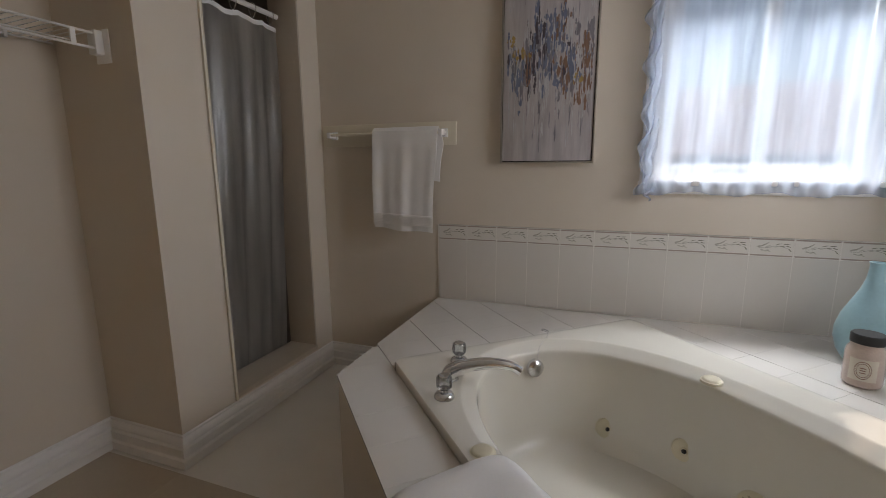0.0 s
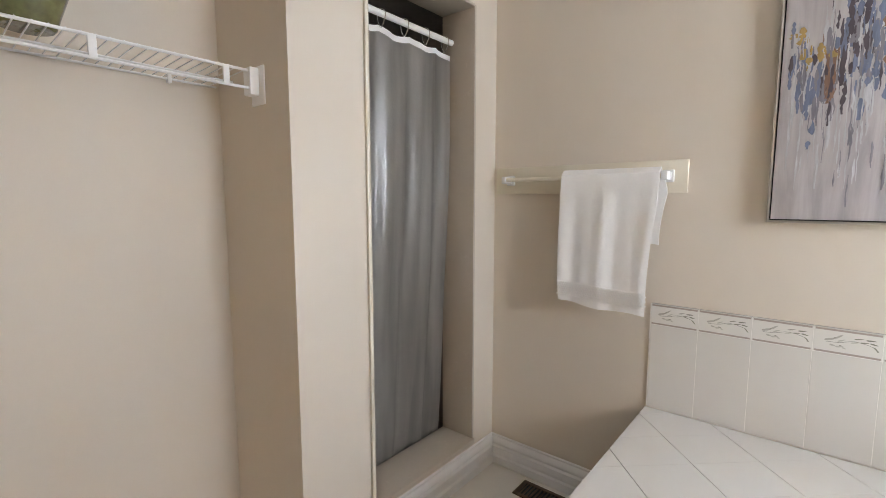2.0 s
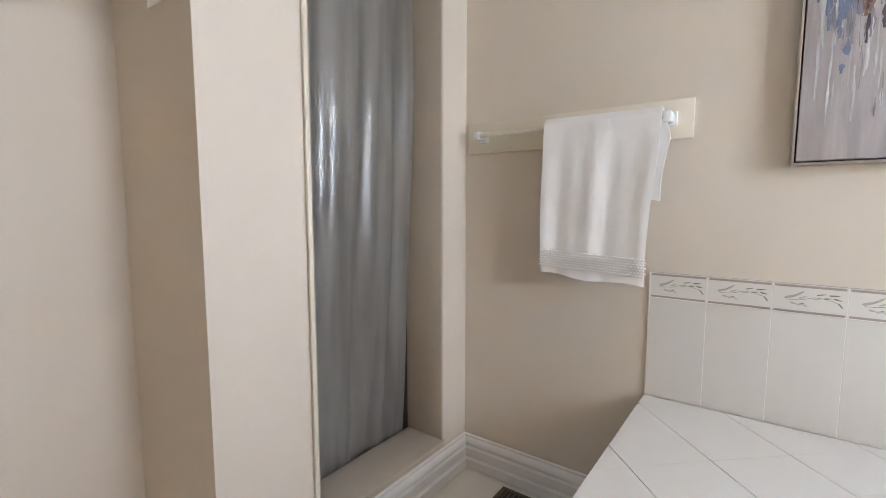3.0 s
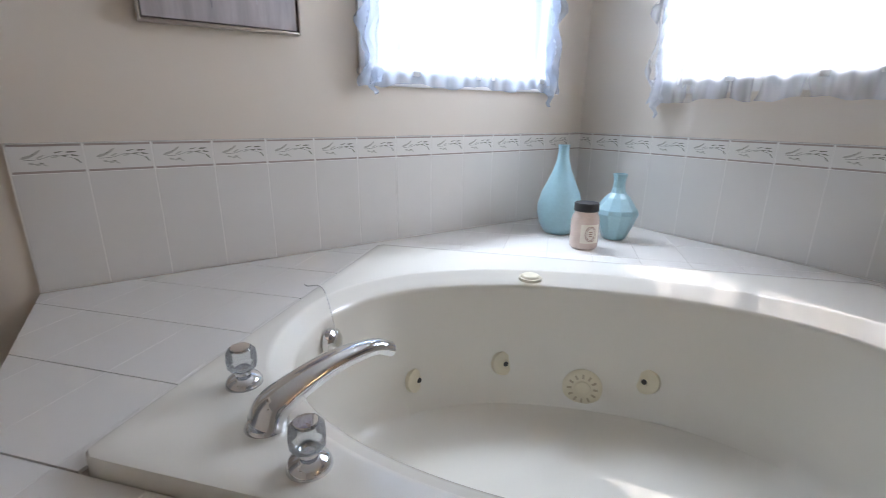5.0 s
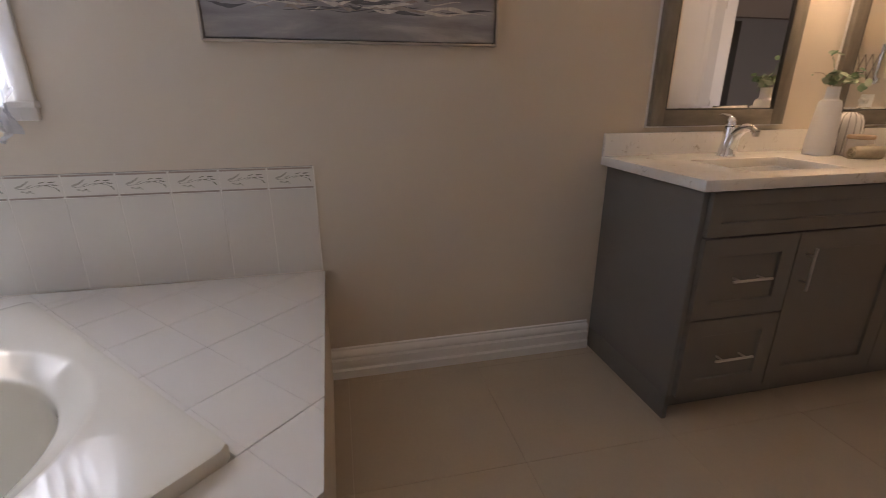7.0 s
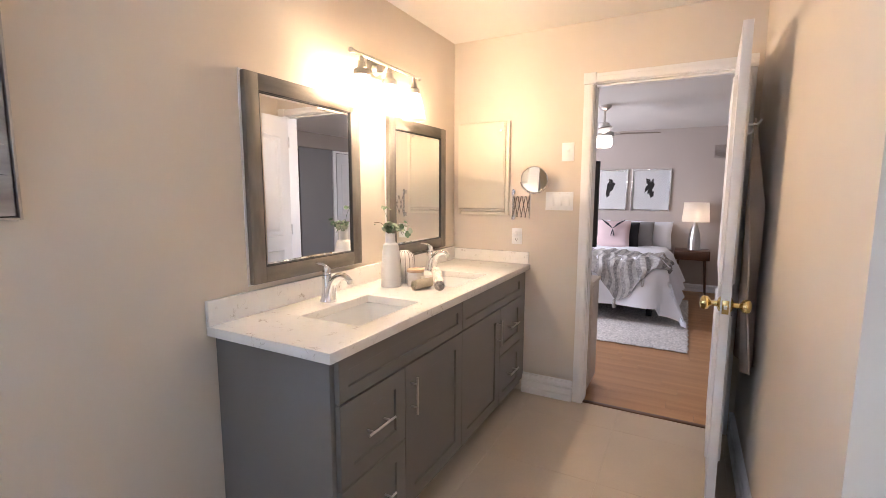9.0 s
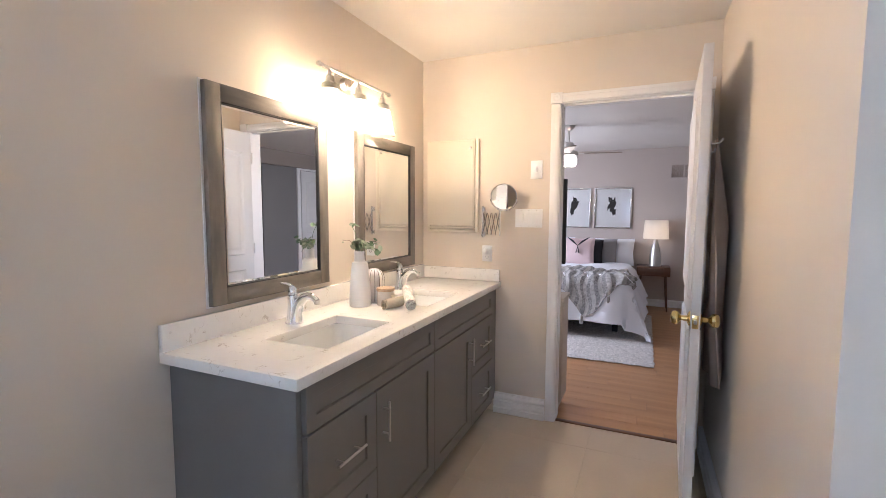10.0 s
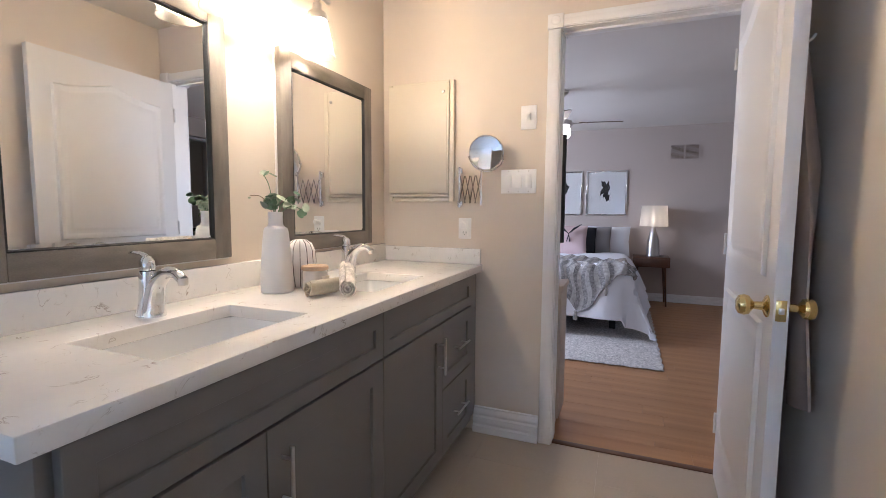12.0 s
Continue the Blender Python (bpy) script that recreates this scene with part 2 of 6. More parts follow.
M_WIRE = mat("white_vinyl_wire", (0.80, 0.80, 0.79), 0.35, vary=0.02, bump=0.0)
# north window's white sheer, the sky's blue put into its colour
M_SHEER = cloth_sheer("skylit_blue_sheer", (0.68, 0.76, 0.88), 0.50, 0.0, 0.12)
# paler copy for the sunny window; its open patches shape the sun spots
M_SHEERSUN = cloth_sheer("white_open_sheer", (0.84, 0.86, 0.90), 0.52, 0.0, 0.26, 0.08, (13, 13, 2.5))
M_FILM = cloth_sheer("grey_shower_film", (0.76, 0.725, 0.675), 0.25, 0.10, 0.12, crinkle=0.35)
M_SHOWERTILE = mat("grey_shower_tile", (0.22, 0.20, 0.18), 0.3, vary=0.15, scale=20, fine=40)
M_BRONZE = mat("brown_bronze_grille", (0.16, 0.11, 0.07), 0.4, 0.6, vary=0.1)
M_PLANK = wood("honey_laminate", (0.34, 0.17, 0.07), (0.48, 0.26, 0.115), 0.32, (1.6, 26, 26), 2.2, 0.01, 0.14)
M_WALNUT = wood("walnut_wood", (0.06, 0.025, 0.012), (0.14, 0.06, 0.03), 0.35, (3, 20, 20), 3, 0.02, 0.0)
M_DUVET = mat("white_cotton", (0.80, 0.81, 0.85), 0.9, vary=0.03, fine=200, bump=0.06)

# ---- building helpers ----


def thing(name, label="", category="", group="", kind="", at=(0, 0, 0)):
    ob = new(name)
    ob.location = at
    ob.empty_display_size = 0.1
    return tagged(ob, label, category, group, kind)


def mesh_of(name, bm, material, smooth=True):
    me = bpy.data.meshes.new(name)
    bmesh.ops.recalc_face_normals(bm, faces=bm.faces[:])
    bm.to_mesh(me)
    bm.free()
    me.materials.append(material)
    if smooth:
        me.shade_smooth()
        me.set_sharp_from_angle(angle=radians(38))
    return me


def part(name, bm, material, parent=None, label="", smooth=True):
    """Links a bmesh, given in world metres, as one mesh object under a thing or a part."""
    ob = new(name, mesh_of(name, bm, material, smooth))
    if parent is not None:
        ob.parent = parent
        base = Vector(parent.location) if parent.type == "EMPTY" else Vector((0, 0, 0))
        ob.matrix_parent_inverse = Matrix.Translation(-base) if parent.type == "EMPTY" else Matrix()
        ob.matrix_parent_inverse = Matrix()
        if parent.type == "EMPTY":
            ob.location = -base
    return tagged(ob, label)


def solo(name, bm, material, label="", category="", group="", kind="", smooth=True):
    return tagged(part(name, bm, material, None, "", smooth), label, category, group, kind)


def box(x0, x1, y0, y1, z0, z1, bevel=0.0, seg=2, bm=None):
    out = bm or bmesh.new()
    sub = bmesh.new() if bevel else out
    vs = [sub.verts.new((x, y, z)) for x in (min(x0, x1), max(x0, x1)) for y in (min(y0, y1), max(y0, y1)) for z in (min(z0, z1), max(z0, z1))]
    for f in ((0, 1, 3, 2), (4, 6, 7, 5), (0, 4, 5, 1), (2, 3, 7, 6), (0, 2, 6, 4), (1, 5, 7, 3)):
        sub.faces.new([vs[i] for i in f])
    if bevel:
        bmesh.ops.bevel(sub, geom=sub.edges[:], offset=bevel, segments=seg, profile=0.5, affect="EDGES")
        join(out, sub)
    return out


def join(out, sub):
    m = {v: out.verts.new(v.co) for v in sub.verts}
    for f in sub.faces:
        out.faces.new([m[v] for v in f.verts])
    sub.free()
    return out


def moved(bm, m):
    bmesh.ops.transform(bm, matrix=m, verts=bm.verts[:])
    return bm


def lathe(profile, at=(0, 0, 0), n=32, close=False, bm=None, m=None):
    """Turns (radius, height) points round the z axis."""
    out = bm or bmesh.new()
    rings = []
    base = Matrix.Translation(at) @ (m or Matrix())
    for r, z in profile:
        if r < 1e-5:
            rings.append([out.verts.new(base @ Vector((0, 0, z)))])
        else:
            rings.append([out.verts.new(base @ Vector((r * math.cos(2 * math.pi * i / n), r * math.sin(2 * math.pi * i / n), z))) for i in range(n)])
    for a, b in zip(rings, rings[1:]):
        for i in range(n):
            j = (i + 1) % n
            q = [a[i % len(a)], a[j % len(a)], b[j % len(b)], b[i % len(b)]]
            q = list(dict.fromkeys(q))
            if len(q) > 2:
                out.faces.new(q)
    if close:
        for ring in (rings[0], rings[-1]):
            if len(ring) > 2:
                out.faces.new(ring)
    return out


def tube(points, r, n=8, bm=None, caps=True, flat=1.0):
    """A round bar along points; r may be a list."""
    out = bm or bmesh.new()
    pts = [Vector(p) for p in points]
    rings = []
    side = None
    for i, p in enumerate(pts):
        d = (pts[min(i + 1, len(pts) - 1)] - pts[max(i - 1, 0)]).normalized()
        if side is None:
            side = d.cross(Vector((0, 0, 1)))
            if side.length < 0.1:
                side = d.cross(Vector((0, 1, 0)))
        side = (side - d * side.dot(d)).normalized()
        up = d.cross(side)
        rr = r[i] if isinstance(r, (list, tuple)) else r
        rings.append([out.verts.new(p + side * (rr * math.cos(2 * math.pi * k / n)) + up * (rr * flat * math.sin(2 * math.pi * k / n))) for k in range(n)])
    for a, b in zip(rings, rings[1:]):
        for k in range(n):
            out.faces.new((a[k], a[(k + 1) % n], b[(k + 1) % n], b[k]))
    if caps:
        out.faces.new(rings[0])
        out.faces.new(rings[-1])
    return out


def spline(points, steps=6):
    """Catmull-Rom through the points."""
    p = [Vector(q) for q in points]
    p = [2 * p[0] - p[1]] + p + [2 * p[-1] - p[-2]]
    out = []
    for i in range(1, len(p) - 2):
        for s in range(steps):
            t = s / steps
            out.append(0.5 * (2 * p[i] + (p[i + 1] - p[i - 1]) * t + (2 * p[i - 1] - 5 * p[i] + 4 * p[i + 1] - p[i + 2]) * t * t + (3 * p[i] - p[i - 1] - 3 * p[i + 1] + p[i + 2]) * t ** 3))
    return out + [p[-2]]


def prism(poly, z0, z1, bm=None):
    out = bm or bmesh.new()
    lo = [out.verts.new((x, y, z0)) for x, y in poly]
    hi = [out.verts.new((x, y, z1)) for x, y in poly]
    out.faces.new(lo[::-1])
    out.faces.new(hi)
    k = len(poly)
    for i in range(k):
        out.faces.new((lo[i], lo[(i + 1) % k], hi[(i + 1) % k], hi[i]))
    return out


def grid_sheet(fn, nu, nv, thick=0.0, bm=None):
    """A sheet of points fn(u, v), u and v from 0 to 1; thick gives it a back."""
    out = bm or bmesh.new()
    v = [[out.verts.new(fn(i / nu, j / nv)) for j in range(nv + 1)] for i in range(nu + 1)]
    for i in range(nu):
        for j in range(nv):
            out.faces.new((v[i][j], v[i + 1][j], v[i + 1][j + 1], v[i][j + 1]))
    if thick:
        out.normal_update()
        w = [[out.verts.new(q.co - q.normal * thick) for q in row] for row in v]
        for i in range(nu):
            for j in range(nv):
                out.faces.new((w[i][j + 1], w[i + 1][j + 1], w[i + 1][j], w[i][j]))
        loop = [(i, 0) for i in range(nu)] + [(nu, j) for j in range(nv)] + [(i, nv) for i in range(nu, 0, -1)] + [(0, j) for j in range(nv, 0, -1)]
        for (a, b), (c, d) in zip(loop, loop[1:] + loop[:1]):
            out.faces.new((v[a][b], w[a][b], w[c][d], v[c][d]))
    return out


def wall(name, axis, a, b, lo, hi, z0, z1, material, holes=()):
    """A wall from a to b in thickness along axis, lo to hi along it, with openings (u0, u1, z0, z1) through it."""
    us = sorted({lo, hi, *[h[0] for h in holes], *[h[1] for h in holes]})
    zs = sorted({z0, z1, *[h[2] for h in holes], *[h[3] for h in holes]})
    bm = bmesh.new()
    for u0, u1 in zip(us, us[1:]):
        run = []
        for w0, w1 in zip(zs, zs[1:]):
            um, wm = (u0 + u1) / 2, (w0 + w1) / 2
            if any(h[0] < um < h[1] and h[2] < wm < h[3] for h in holes):
                continue
            if run and abs(run[-1][1] - w0) < 1e-6:
                run[-1][1] = w1
            else:
                run.append([w0, w1])
        for w0, w1 in run:
            if axis == "x":
                box(a, b, u0, u1, w0, w1, bm=bm)
            else:
                box(u0, u1, a, b, w0, w1, bm=bm)
    return solo(name, bm, material, kind="structure", smooth=False)


def moulding(name, pts, profile, material, label=""):
    """Sweeps a profile of (out, up) along floor points; out is to the left of the way."""
    bm = bmesh.new()
    p = [Vector((x, y)) for x, y in pts]
    rows = []
    for i, q in enumerate(p):
        ds = []
        if i > 0:
            ds.append((q - p[i - 1]).normalized())
        if i < len(p) - 1:
            ds.append((p[i + 1] - q).normalized())
        ns = [Vector((-d.y, d.x)) for d in ds]
        nrm = ns[0] if len(ns) == 1 else (ns[0] + ns[1]) / (1 + ns[0].dot(ns[1]))
        rows.append([bm.verts.new((q.x + nrm.x * o, q.y + nrm.y * o, u)) for o, u in profile])
    k = len(profile)
    for a, b in zip(rows, rows[1:]):
        for j in range(k):
            bm.faces.new((a[j], b[j], b[(j + 1) % k], a[(j + 1) % k]))
    bm.faces.new(rows[0])
    bm.faces.new(rows[-1])
    return solo(name, bm, material, label, "", "", "structure")

# ---- the bathroom's shell ----
EX, NY, SY, WX = 1.348, 2.42, -2.888, -0.46      # faces of the east, north, south and west walls
AX, AY0, AY1 = -1.975, -1.05, 1.345              # the alcove's back wall and its two sides
SX = -1.55                                       # front of the shower wall
CEIL = 2.413
DECK = 0.495
WIN_N = (0.205, 1.055, 1.135, 2.02)
WIN_E = (1.105, 1.985, 1.125, 2.02)
SHOWER = (1.638, 2.256, 0.165, 2.122)
DOORWAY = (-0.385, 0.403, 0.0, 2.062)

wall("wall_north", "y", NY, NY + 0.16, -2.75, EX + 0.16, 0, CEIL, M_WALL, [WIN_N])
wall("wall_east", "x", EX, EX + 0.16, SY - 0.12, NY, 0, CEIL, M_WALL, [WIN_E])
wall("wall_south", "y", SY - 0.12, SY, -2.4, EX, 0, CEIL, M_WALL, [DOORWAY])
wall("wall_west", "x", WX - 0.1, WX, SY, AY0 - 0.1, 0, CEIL, M_WALL)
wall("wall_alcove_south", "y", AY0 - 0.1, AY0, AX - 0.1, WX, 0, CEIL, M_WALL)
wall("wall_alcove_back", "x", AX - 0.1, AX, AY0, AY1 + 0.1, 0, CEIL, M_WALL)
wall("wall_alcove_north", "y", AY1, AY1 + 0.1, AX, SX - 0.17, 0, CEIL, M_WALL)
wall("wall_shower_front", "x", SX - 0.17, SX, AY1, NY, 0, CEIL, M_WALL, [SHOWER])
wall("wall_shower_back", "x", -2.75, -2.62, AY1 + 0.1, NY, 0, CEIL, M_SHOWERTILE)
wall("wall_shower_south", "y", AY1 + 0.1, AY1 + 0.14, -2.62, SX - 0.17, 0, CEIL, M_SHOWERTILE)
wall("wall_shower_north", "y", NY - 0.03, NY - 0.004, -2.62, SX - 0.17, 0, CEIL, M_SHOWERTILE)
solo("ceiling", box(-2.8, EX + 0.2, SY - 0.12, NY + 0.2, CEIL, CEIL + 0.1), M_CEIL, kind="structure", smooth=False)
solo("floor", box(-2.8, EX, SY - 0.03, NY, -0.12, -0.004), M_GROUT, kind="structure", smooth=False)

# skirting, casings and the doorway
BASE = [(0, 0), (0.028, 0), (0.028, 0.036), (0.019, 0.043), (0.018, 0.050), (0.023, 0.055), (0.023, 0.083), (0.013, 0.090), (0.013, 0.098), (0.020, 0.103), (0.017, 0.117), (0.007, 0.126), (0.007, 0.134), (0, 0.138)]
moulding("baseboard_west", [(-0.832, NY), (SX, NY), (SX, AY1), (AX, AY1), (AX, AY0), (WX, AY0), (WX, SY), (WX + 0.024, SY)], BASE, M_TRIM)
moulding("baseboard_south", [(0.453, SY), (0.798, SY)], BASE, M_TRIM)
moulding("baseboard_east", [(EX, -0.94), (EX, 0.243)], BASE, M_TRIM)


def casing(name, x0, x1, z0, z1, y, way):
    """A fluted flat casing strip on a wall that runs along x."""
    bm = box(x0, x1, y, y + way * 0.016, z0, z1, 0.003)
    upright = z1 - z0 > x1 - x0
    for k in (0.36,):
        if upright:
            c = x0 + (x1 - x0) * k
            box(c - 0.016, c + 0.016, y + way * 0.01, y + way * 0.0195, z0 + 0.002, z1 - 0.002, 0.003, bm=bm)
        else:
            c = z0 + (z1 - z0) * k
            box(x0 + 0.002, x1 - 0.002, y + way * 0.01, y + way * 0.0195, c - 0.016, c + 0.016, 0.003, bm=bm)
    return solo(name, bm, M_TRIM, kind="structure")


dx0, dx1, dz = DOORWAY[0] + 0.018, DOORWAY[1] - 0.018, DOORWAY[3] - 0.018
for side, yy, way in (("bath", SY, 1), ("bedroom", SY - 0.12, -1)):
    casing("trim_door_" + side + "_left", dx1 + 0.004, dx1 + 0.064, 0, dz - 0.003, yy, way)
    casing("trim_door_" + side + "_right", dx0 - 0.064, dx0 - 0.004, 0, dz - 0.003, yy, way)
    casing("trim_door_" + side + "_head", dx0 + 0.003, dx1 - 0.003, dz + 0.004, dz + 0.058, yy, way)
    for c in (dx0 - 0.031, dx1 + 0.031):
        bm = box(c - 0.037, c + 0.037, yy, yy + way * 0.024, dz - 0.002, dz + 0.064, 0.003)
        turn = Matrix.Translation((c, yy + way * 0.023, dz + 0.031)) @ Matrix.Rotation(radians(-90 * way), 4, "X")
        lathe([(0, 0.002), (0.008, 0.002), (0.011, 0.0012), (0.018, 0.0012), (0.022, 0.002), (0.026, 0.0)], n=20, bm=bm, m=turn)
        solo("trim_rosette_" + side, bm, M_TRIM, kind="structure")
bm = box(dx1, dx1 + 0.0175, SY - 0.12, SY, 0, dz)
box(dx0, dx0 - 0.0175, SY - 0.12, SY, 0, dz, bm=bm)
box(dx0 - 0.0175, dx1 + 0.0175, SY - 0.12, SY, dz, dz + 0.0175, bm=bm)
box(dx1, dx1 - 0.002, SY - 0.08, SY - 0.045, 0, dz, bm=bm)
box(dx0, dx1 - 0.002, SY - 0.08, SY - 0.045, dz - 0.01, dz, bm=bm)
jamb = solo("trim_door_jamb", bm, M_TRIM, kind="structure", smooth=False)
part("strike_plate", box(dx1, dx1 - 0.002, SY - 0.045, SY - 0.012, 0.905, 0.965, 0.0006), M_STEEL, jamb, "worn steel strike plate")
solo("trim_threshold", box(dx0, dx1, SY - 0.05, SY - 0.012, -0.004, 0.006, 0.003), M_WALNUT, kind="structure")

# marble lining of the shower opening
sy0, sy1, sz0, sz1 = SHOWER
solo("trim_shower_sill", box(SX - 0.178, SX + 0.012, sy0, sy1, sz0 - 0.012, sz0 + 0.012, 0.003), M_MARBLE, kind="structure")
solo("trim_shower_jamb_right", box(SX - 0.178, SX + 0.002, sy1 - 0.009, sy1 + 0.004, sz0 + 0.012, sz1, 0.0015), M_MARBLE, kind="structure")
solo("trim_shower_jamb_left", box(SX - 0.178, SX + 0.004, sy0 - 0.004, sy0 + 0.009, sz0 + 0.012, sz1, 0.0015), M_MARBLE, kind="structure")
solo("trim_shower_head", box(SX - 0.178, SX + 0.002, sy0 + 0.009, sy1 - 0.009, sz1 - 0.009, sz1 + 0.004, 0.0015), M_MARBLE, kind="structure")
solo("trim_shower_bead_left", box(SX + 0.001, SX + 0.012, sy0 - 0.014, sy0 + 0.001, 0.14, sz1 + 0.012, 0.004), M_IVORY, kind="structure")

# ---- windows ----


def window(name, axis, face, out, u0, u1, z0, z1, label):
    """A white two-pane slider in a cased opening. out is +1 where outside lies along the positive axis."""
    def b(t0, t1, a0, a1, w0, w1, bev=0.003):
        t0, t1 = face + out * t0, face + out * t1
        return box(t0, t1, a0, a1, w0, w1, bev) if axis == "x" else box(a0, a1, t0, t1, w0, w1, bev)
    win = tagged(new(name), label, "window", "", "structure")
    part("window_casing", join(join(join(b(-0.016, 0.0, u0 - 0.05, u0, z0 - 0.05, z1 + 0.05), b(-0.016, 0.0, u1, u1 + 0.05, z0 - 0.05, z1 + 0.05)), b(-0.016, 0.0, u0, u1, z1, z1 + 0.05)), b(-0.016, 0.0, u0, u1, z0 - 0.05, z0)), M_TRIM, win)
    part("window_sill", b(-0.03, 0.02, u0 - 0.055, u1 + 0.055, z0 - 0.012, z0 + 0.008), M_TRIM, win)
    part("window_frame", join(join(join(b(0.05, 0.13, u0, u0 + 0.04, z0, z1), b(0.05, 0.13, u1 - 0.04, u1, z0, z1)), b(0.05, 0.13, u0 + 0.04, u1 - 0.04, z0, z0 + 0.04)), b(0.05, 0.13, u0 + 0.04, u1 - 0.04, z1 - 0.04, z1)), M_PLASTIC, win)
    mid = (u0 + u1) / 2
    for k, (a0, a1, t) in enumerate(((u0 + 0.04, mid + 0.02, 0.065), (mid - 0.02, u1 - 0.04, 0.095))):
        w0, w1 = z0 + 0.04, z1 - 0.04
        sash = part("sash", join(join(join(b(t, t + 0.024, a0, a0 + 0.04, w0, w1), b(t, t + 0.024, a1 - 0.04, a1, w0, w1)), b(t, t + 0.024, a0 + 0.04, a1 - 0.04, w0, w0 + 0.04)), b(t, t + 0.024, a0 + 0.04, a1 - 0.04, w1 - 0.04, w1)), M_PLASTIC, win)
        pane = part("pane", b(t + 0.01, t + 0.014, a0 + 0.036, a1 - 0.036, w0 + 0.036, w1 - 0.036, 0), M_GLASS, sash)
        pane.visible_shadow = False
    return win


window("window_1", "y", NY, 1, *WIN_N, "white vinyl slider window behind a sheer curtain")
window("window_2", "x", EX, 1, *WIN_E, "white vinyl slider window in full sun")


def sheer(name, axis, plane, u0, u1, ztop, zhem, seed, label, cloth=M_SHEER):
    """A gathered sheer on a thin rod with a drooping hem and knotted tails at its lower corners."""
    rng = random.Random(seed)
    ph = [rng.uniform(0, 6.28) for _ in range(6)]
    base = thing(name, label, "curtain", "sheer window curtains", at=((u0 + u1) / 2, plane, zhem) if axis == "y" else (plane, (u0 + u1) / 2, zhem))

    def at(u, d, z):
        return (u, plane - d, z) if axis == "y" else (plane - d, u, z)

    def fold(u, v):
        s = u * (u1 - u0)
        gather = 0.35 + 0.65 * (1 - v)
        d = 0.010 * math.sin(s * 46 + ph[0] + 1.2 * math.sin(v * 3 + ph[3])) * gather + 0.007 * math.sin(s * 87 + ph[1] + v * 2) + 0.004 * math.sin(s * 19 + ph[2] + v * 5)
        hem = 0.008 * math.sin(s * 21 + ph[4]) + 0.003 * math.sin(s * 63 + ph[5])
        z = ztop + (zhem + hem - ztop) * v
        sway = 0.012 * math.sin(v * 4 + ph[1]) * math.sin(u * math.pi)
        return at(u0 + s + sway, 0.022 + d, z)
    part("cloth", grid_sheet(fold, 150, 24), cloth, base)
    for side in (0, 1):
        edge = u0 if side == 0 else u1
        sg = 1 if side == 0 else -1

        def ruffle(u, v):
            wob = 0.02 * math.sin(v * 34 + ph[2]) + 0.012 * math.sin(v * 61 + ph[0] + u * 4)
            w = 0.03 + 0.085 * u * (0.55 + 0.3 * v)
            return at(edge + sg * (w - 0.045 + wob * (1 - u) * 0.7), 0.03 + 0.016 * math.sin(u * 11 + v * 25 + ph[3]) + 0.008 * math.sin(v * 70 + u * 9), ztop + (zhem - 0.01 + 0.02 * u - ztop) * v)
        part("ruffle", grid_sheet(ruffle, 12, 90), cloth, base)

        def tail(u, v):
            w = 0.055 * (1 - v) * (u - 0.5) + 0.01 * math.sin(v * 9)
            return at(edge + sg * (0.028 + w), 0.03 + 0.012 * math.sin(u * 9 + v * 6), zhem + 0.03 - (0.06 + 0.03 * side) * v - 0.012 * abs(u - 0.5))
        part("tail", grid_sheet(tail, 10, 10), cloth, base)
    part("rod", tube([at(u0 - 0.02, 0.022, ztop), at(u1 + 0.02, 0.022, ztop)], 0.006, 10), M_TRIM, base)
    return base


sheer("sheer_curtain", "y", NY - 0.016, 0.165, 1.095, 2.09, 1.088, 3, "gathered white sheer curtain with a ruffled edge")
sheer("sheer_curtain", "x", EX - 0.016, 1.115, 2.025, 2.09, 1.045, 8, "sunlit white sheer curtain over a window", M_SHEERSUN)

# ---- outside ----
M_GRASS = mat("lawn", (0.07, 0.10, 0.035), 0.9, vary=0.3, scale=3, fine=30, bump=0.1)
M_BRICK = mat("pale_red_brick", (0.68, 0.55, 0.49), 0.85, vary=0.15, scale=12, fine=60)
M_SHINGLE = mat("brown_shingle", (0.38, 0.29, 0.24), 0.9, vary=0.25, scale=20, fine=60)
bm = bmesh.new()
bmesh.ops.create_grid(bm, x_segments=8, y_segments=8, size=300)
solo("ground", moved(bm, Matrix.Translation((0, 0, -3.1))), M_GRASS, kind="structure", smooth=False)
# unseen eave, added with its overhang set for the light at both windows
solo("unseen_roof_eave", join(box(-3.5, EX + 0.75, NY + 0.16, NY + 0.32, 2.45, 2.6), box(EX + 0.16, EX + 0.75, -8, NY + 0.16, 2.45, 2.6)), M_TRIM, kind="structure", smooth=False)
house = thing("neighbour_house", "pale brick house with a brown shingle roof", "house", at=(3, 15, -3.1))
part("wall", box(-6, 12, 11.5, 20, -3.1, 1.5), M_BRICK, house, smooth=False)
bm = bmesh.new()
vs = [bm.verts.new(p) for p in ((-6.5, 11, 1.4), (12.5, 11, 1.4), (12.5, 20.5, 1.4), (-6.5, 20.5, 1.4), (-2, 15.7, 3.4), (8, 15.7, 3.4))]
for f in ((0, 1, 5, 4), (1, 2, 5), (2, 3, 4, 5), (3, 0, 4), (3, 2, 1, 0)):
    bm.faces.new([vs[i] for i in f])
part("roof", bm, M_SHINGLE, house, smooth=False)
for hx in (-3.2, 0.6, 4.4, 8.2):
    wn_ = part("window", join(box(hx, hx + 1.5, 11.44, 11.52, -1.0, 0.6), box(hx + 0.72, hx + 0.78, 11.41, 11.45, -1.0, 0.6)), M_TRIM, house)
    part("pane", box(hx + 0.08, hx + 1.42, 11.425, 11.438, -0.92, 0.52), M_DARK, wn_)

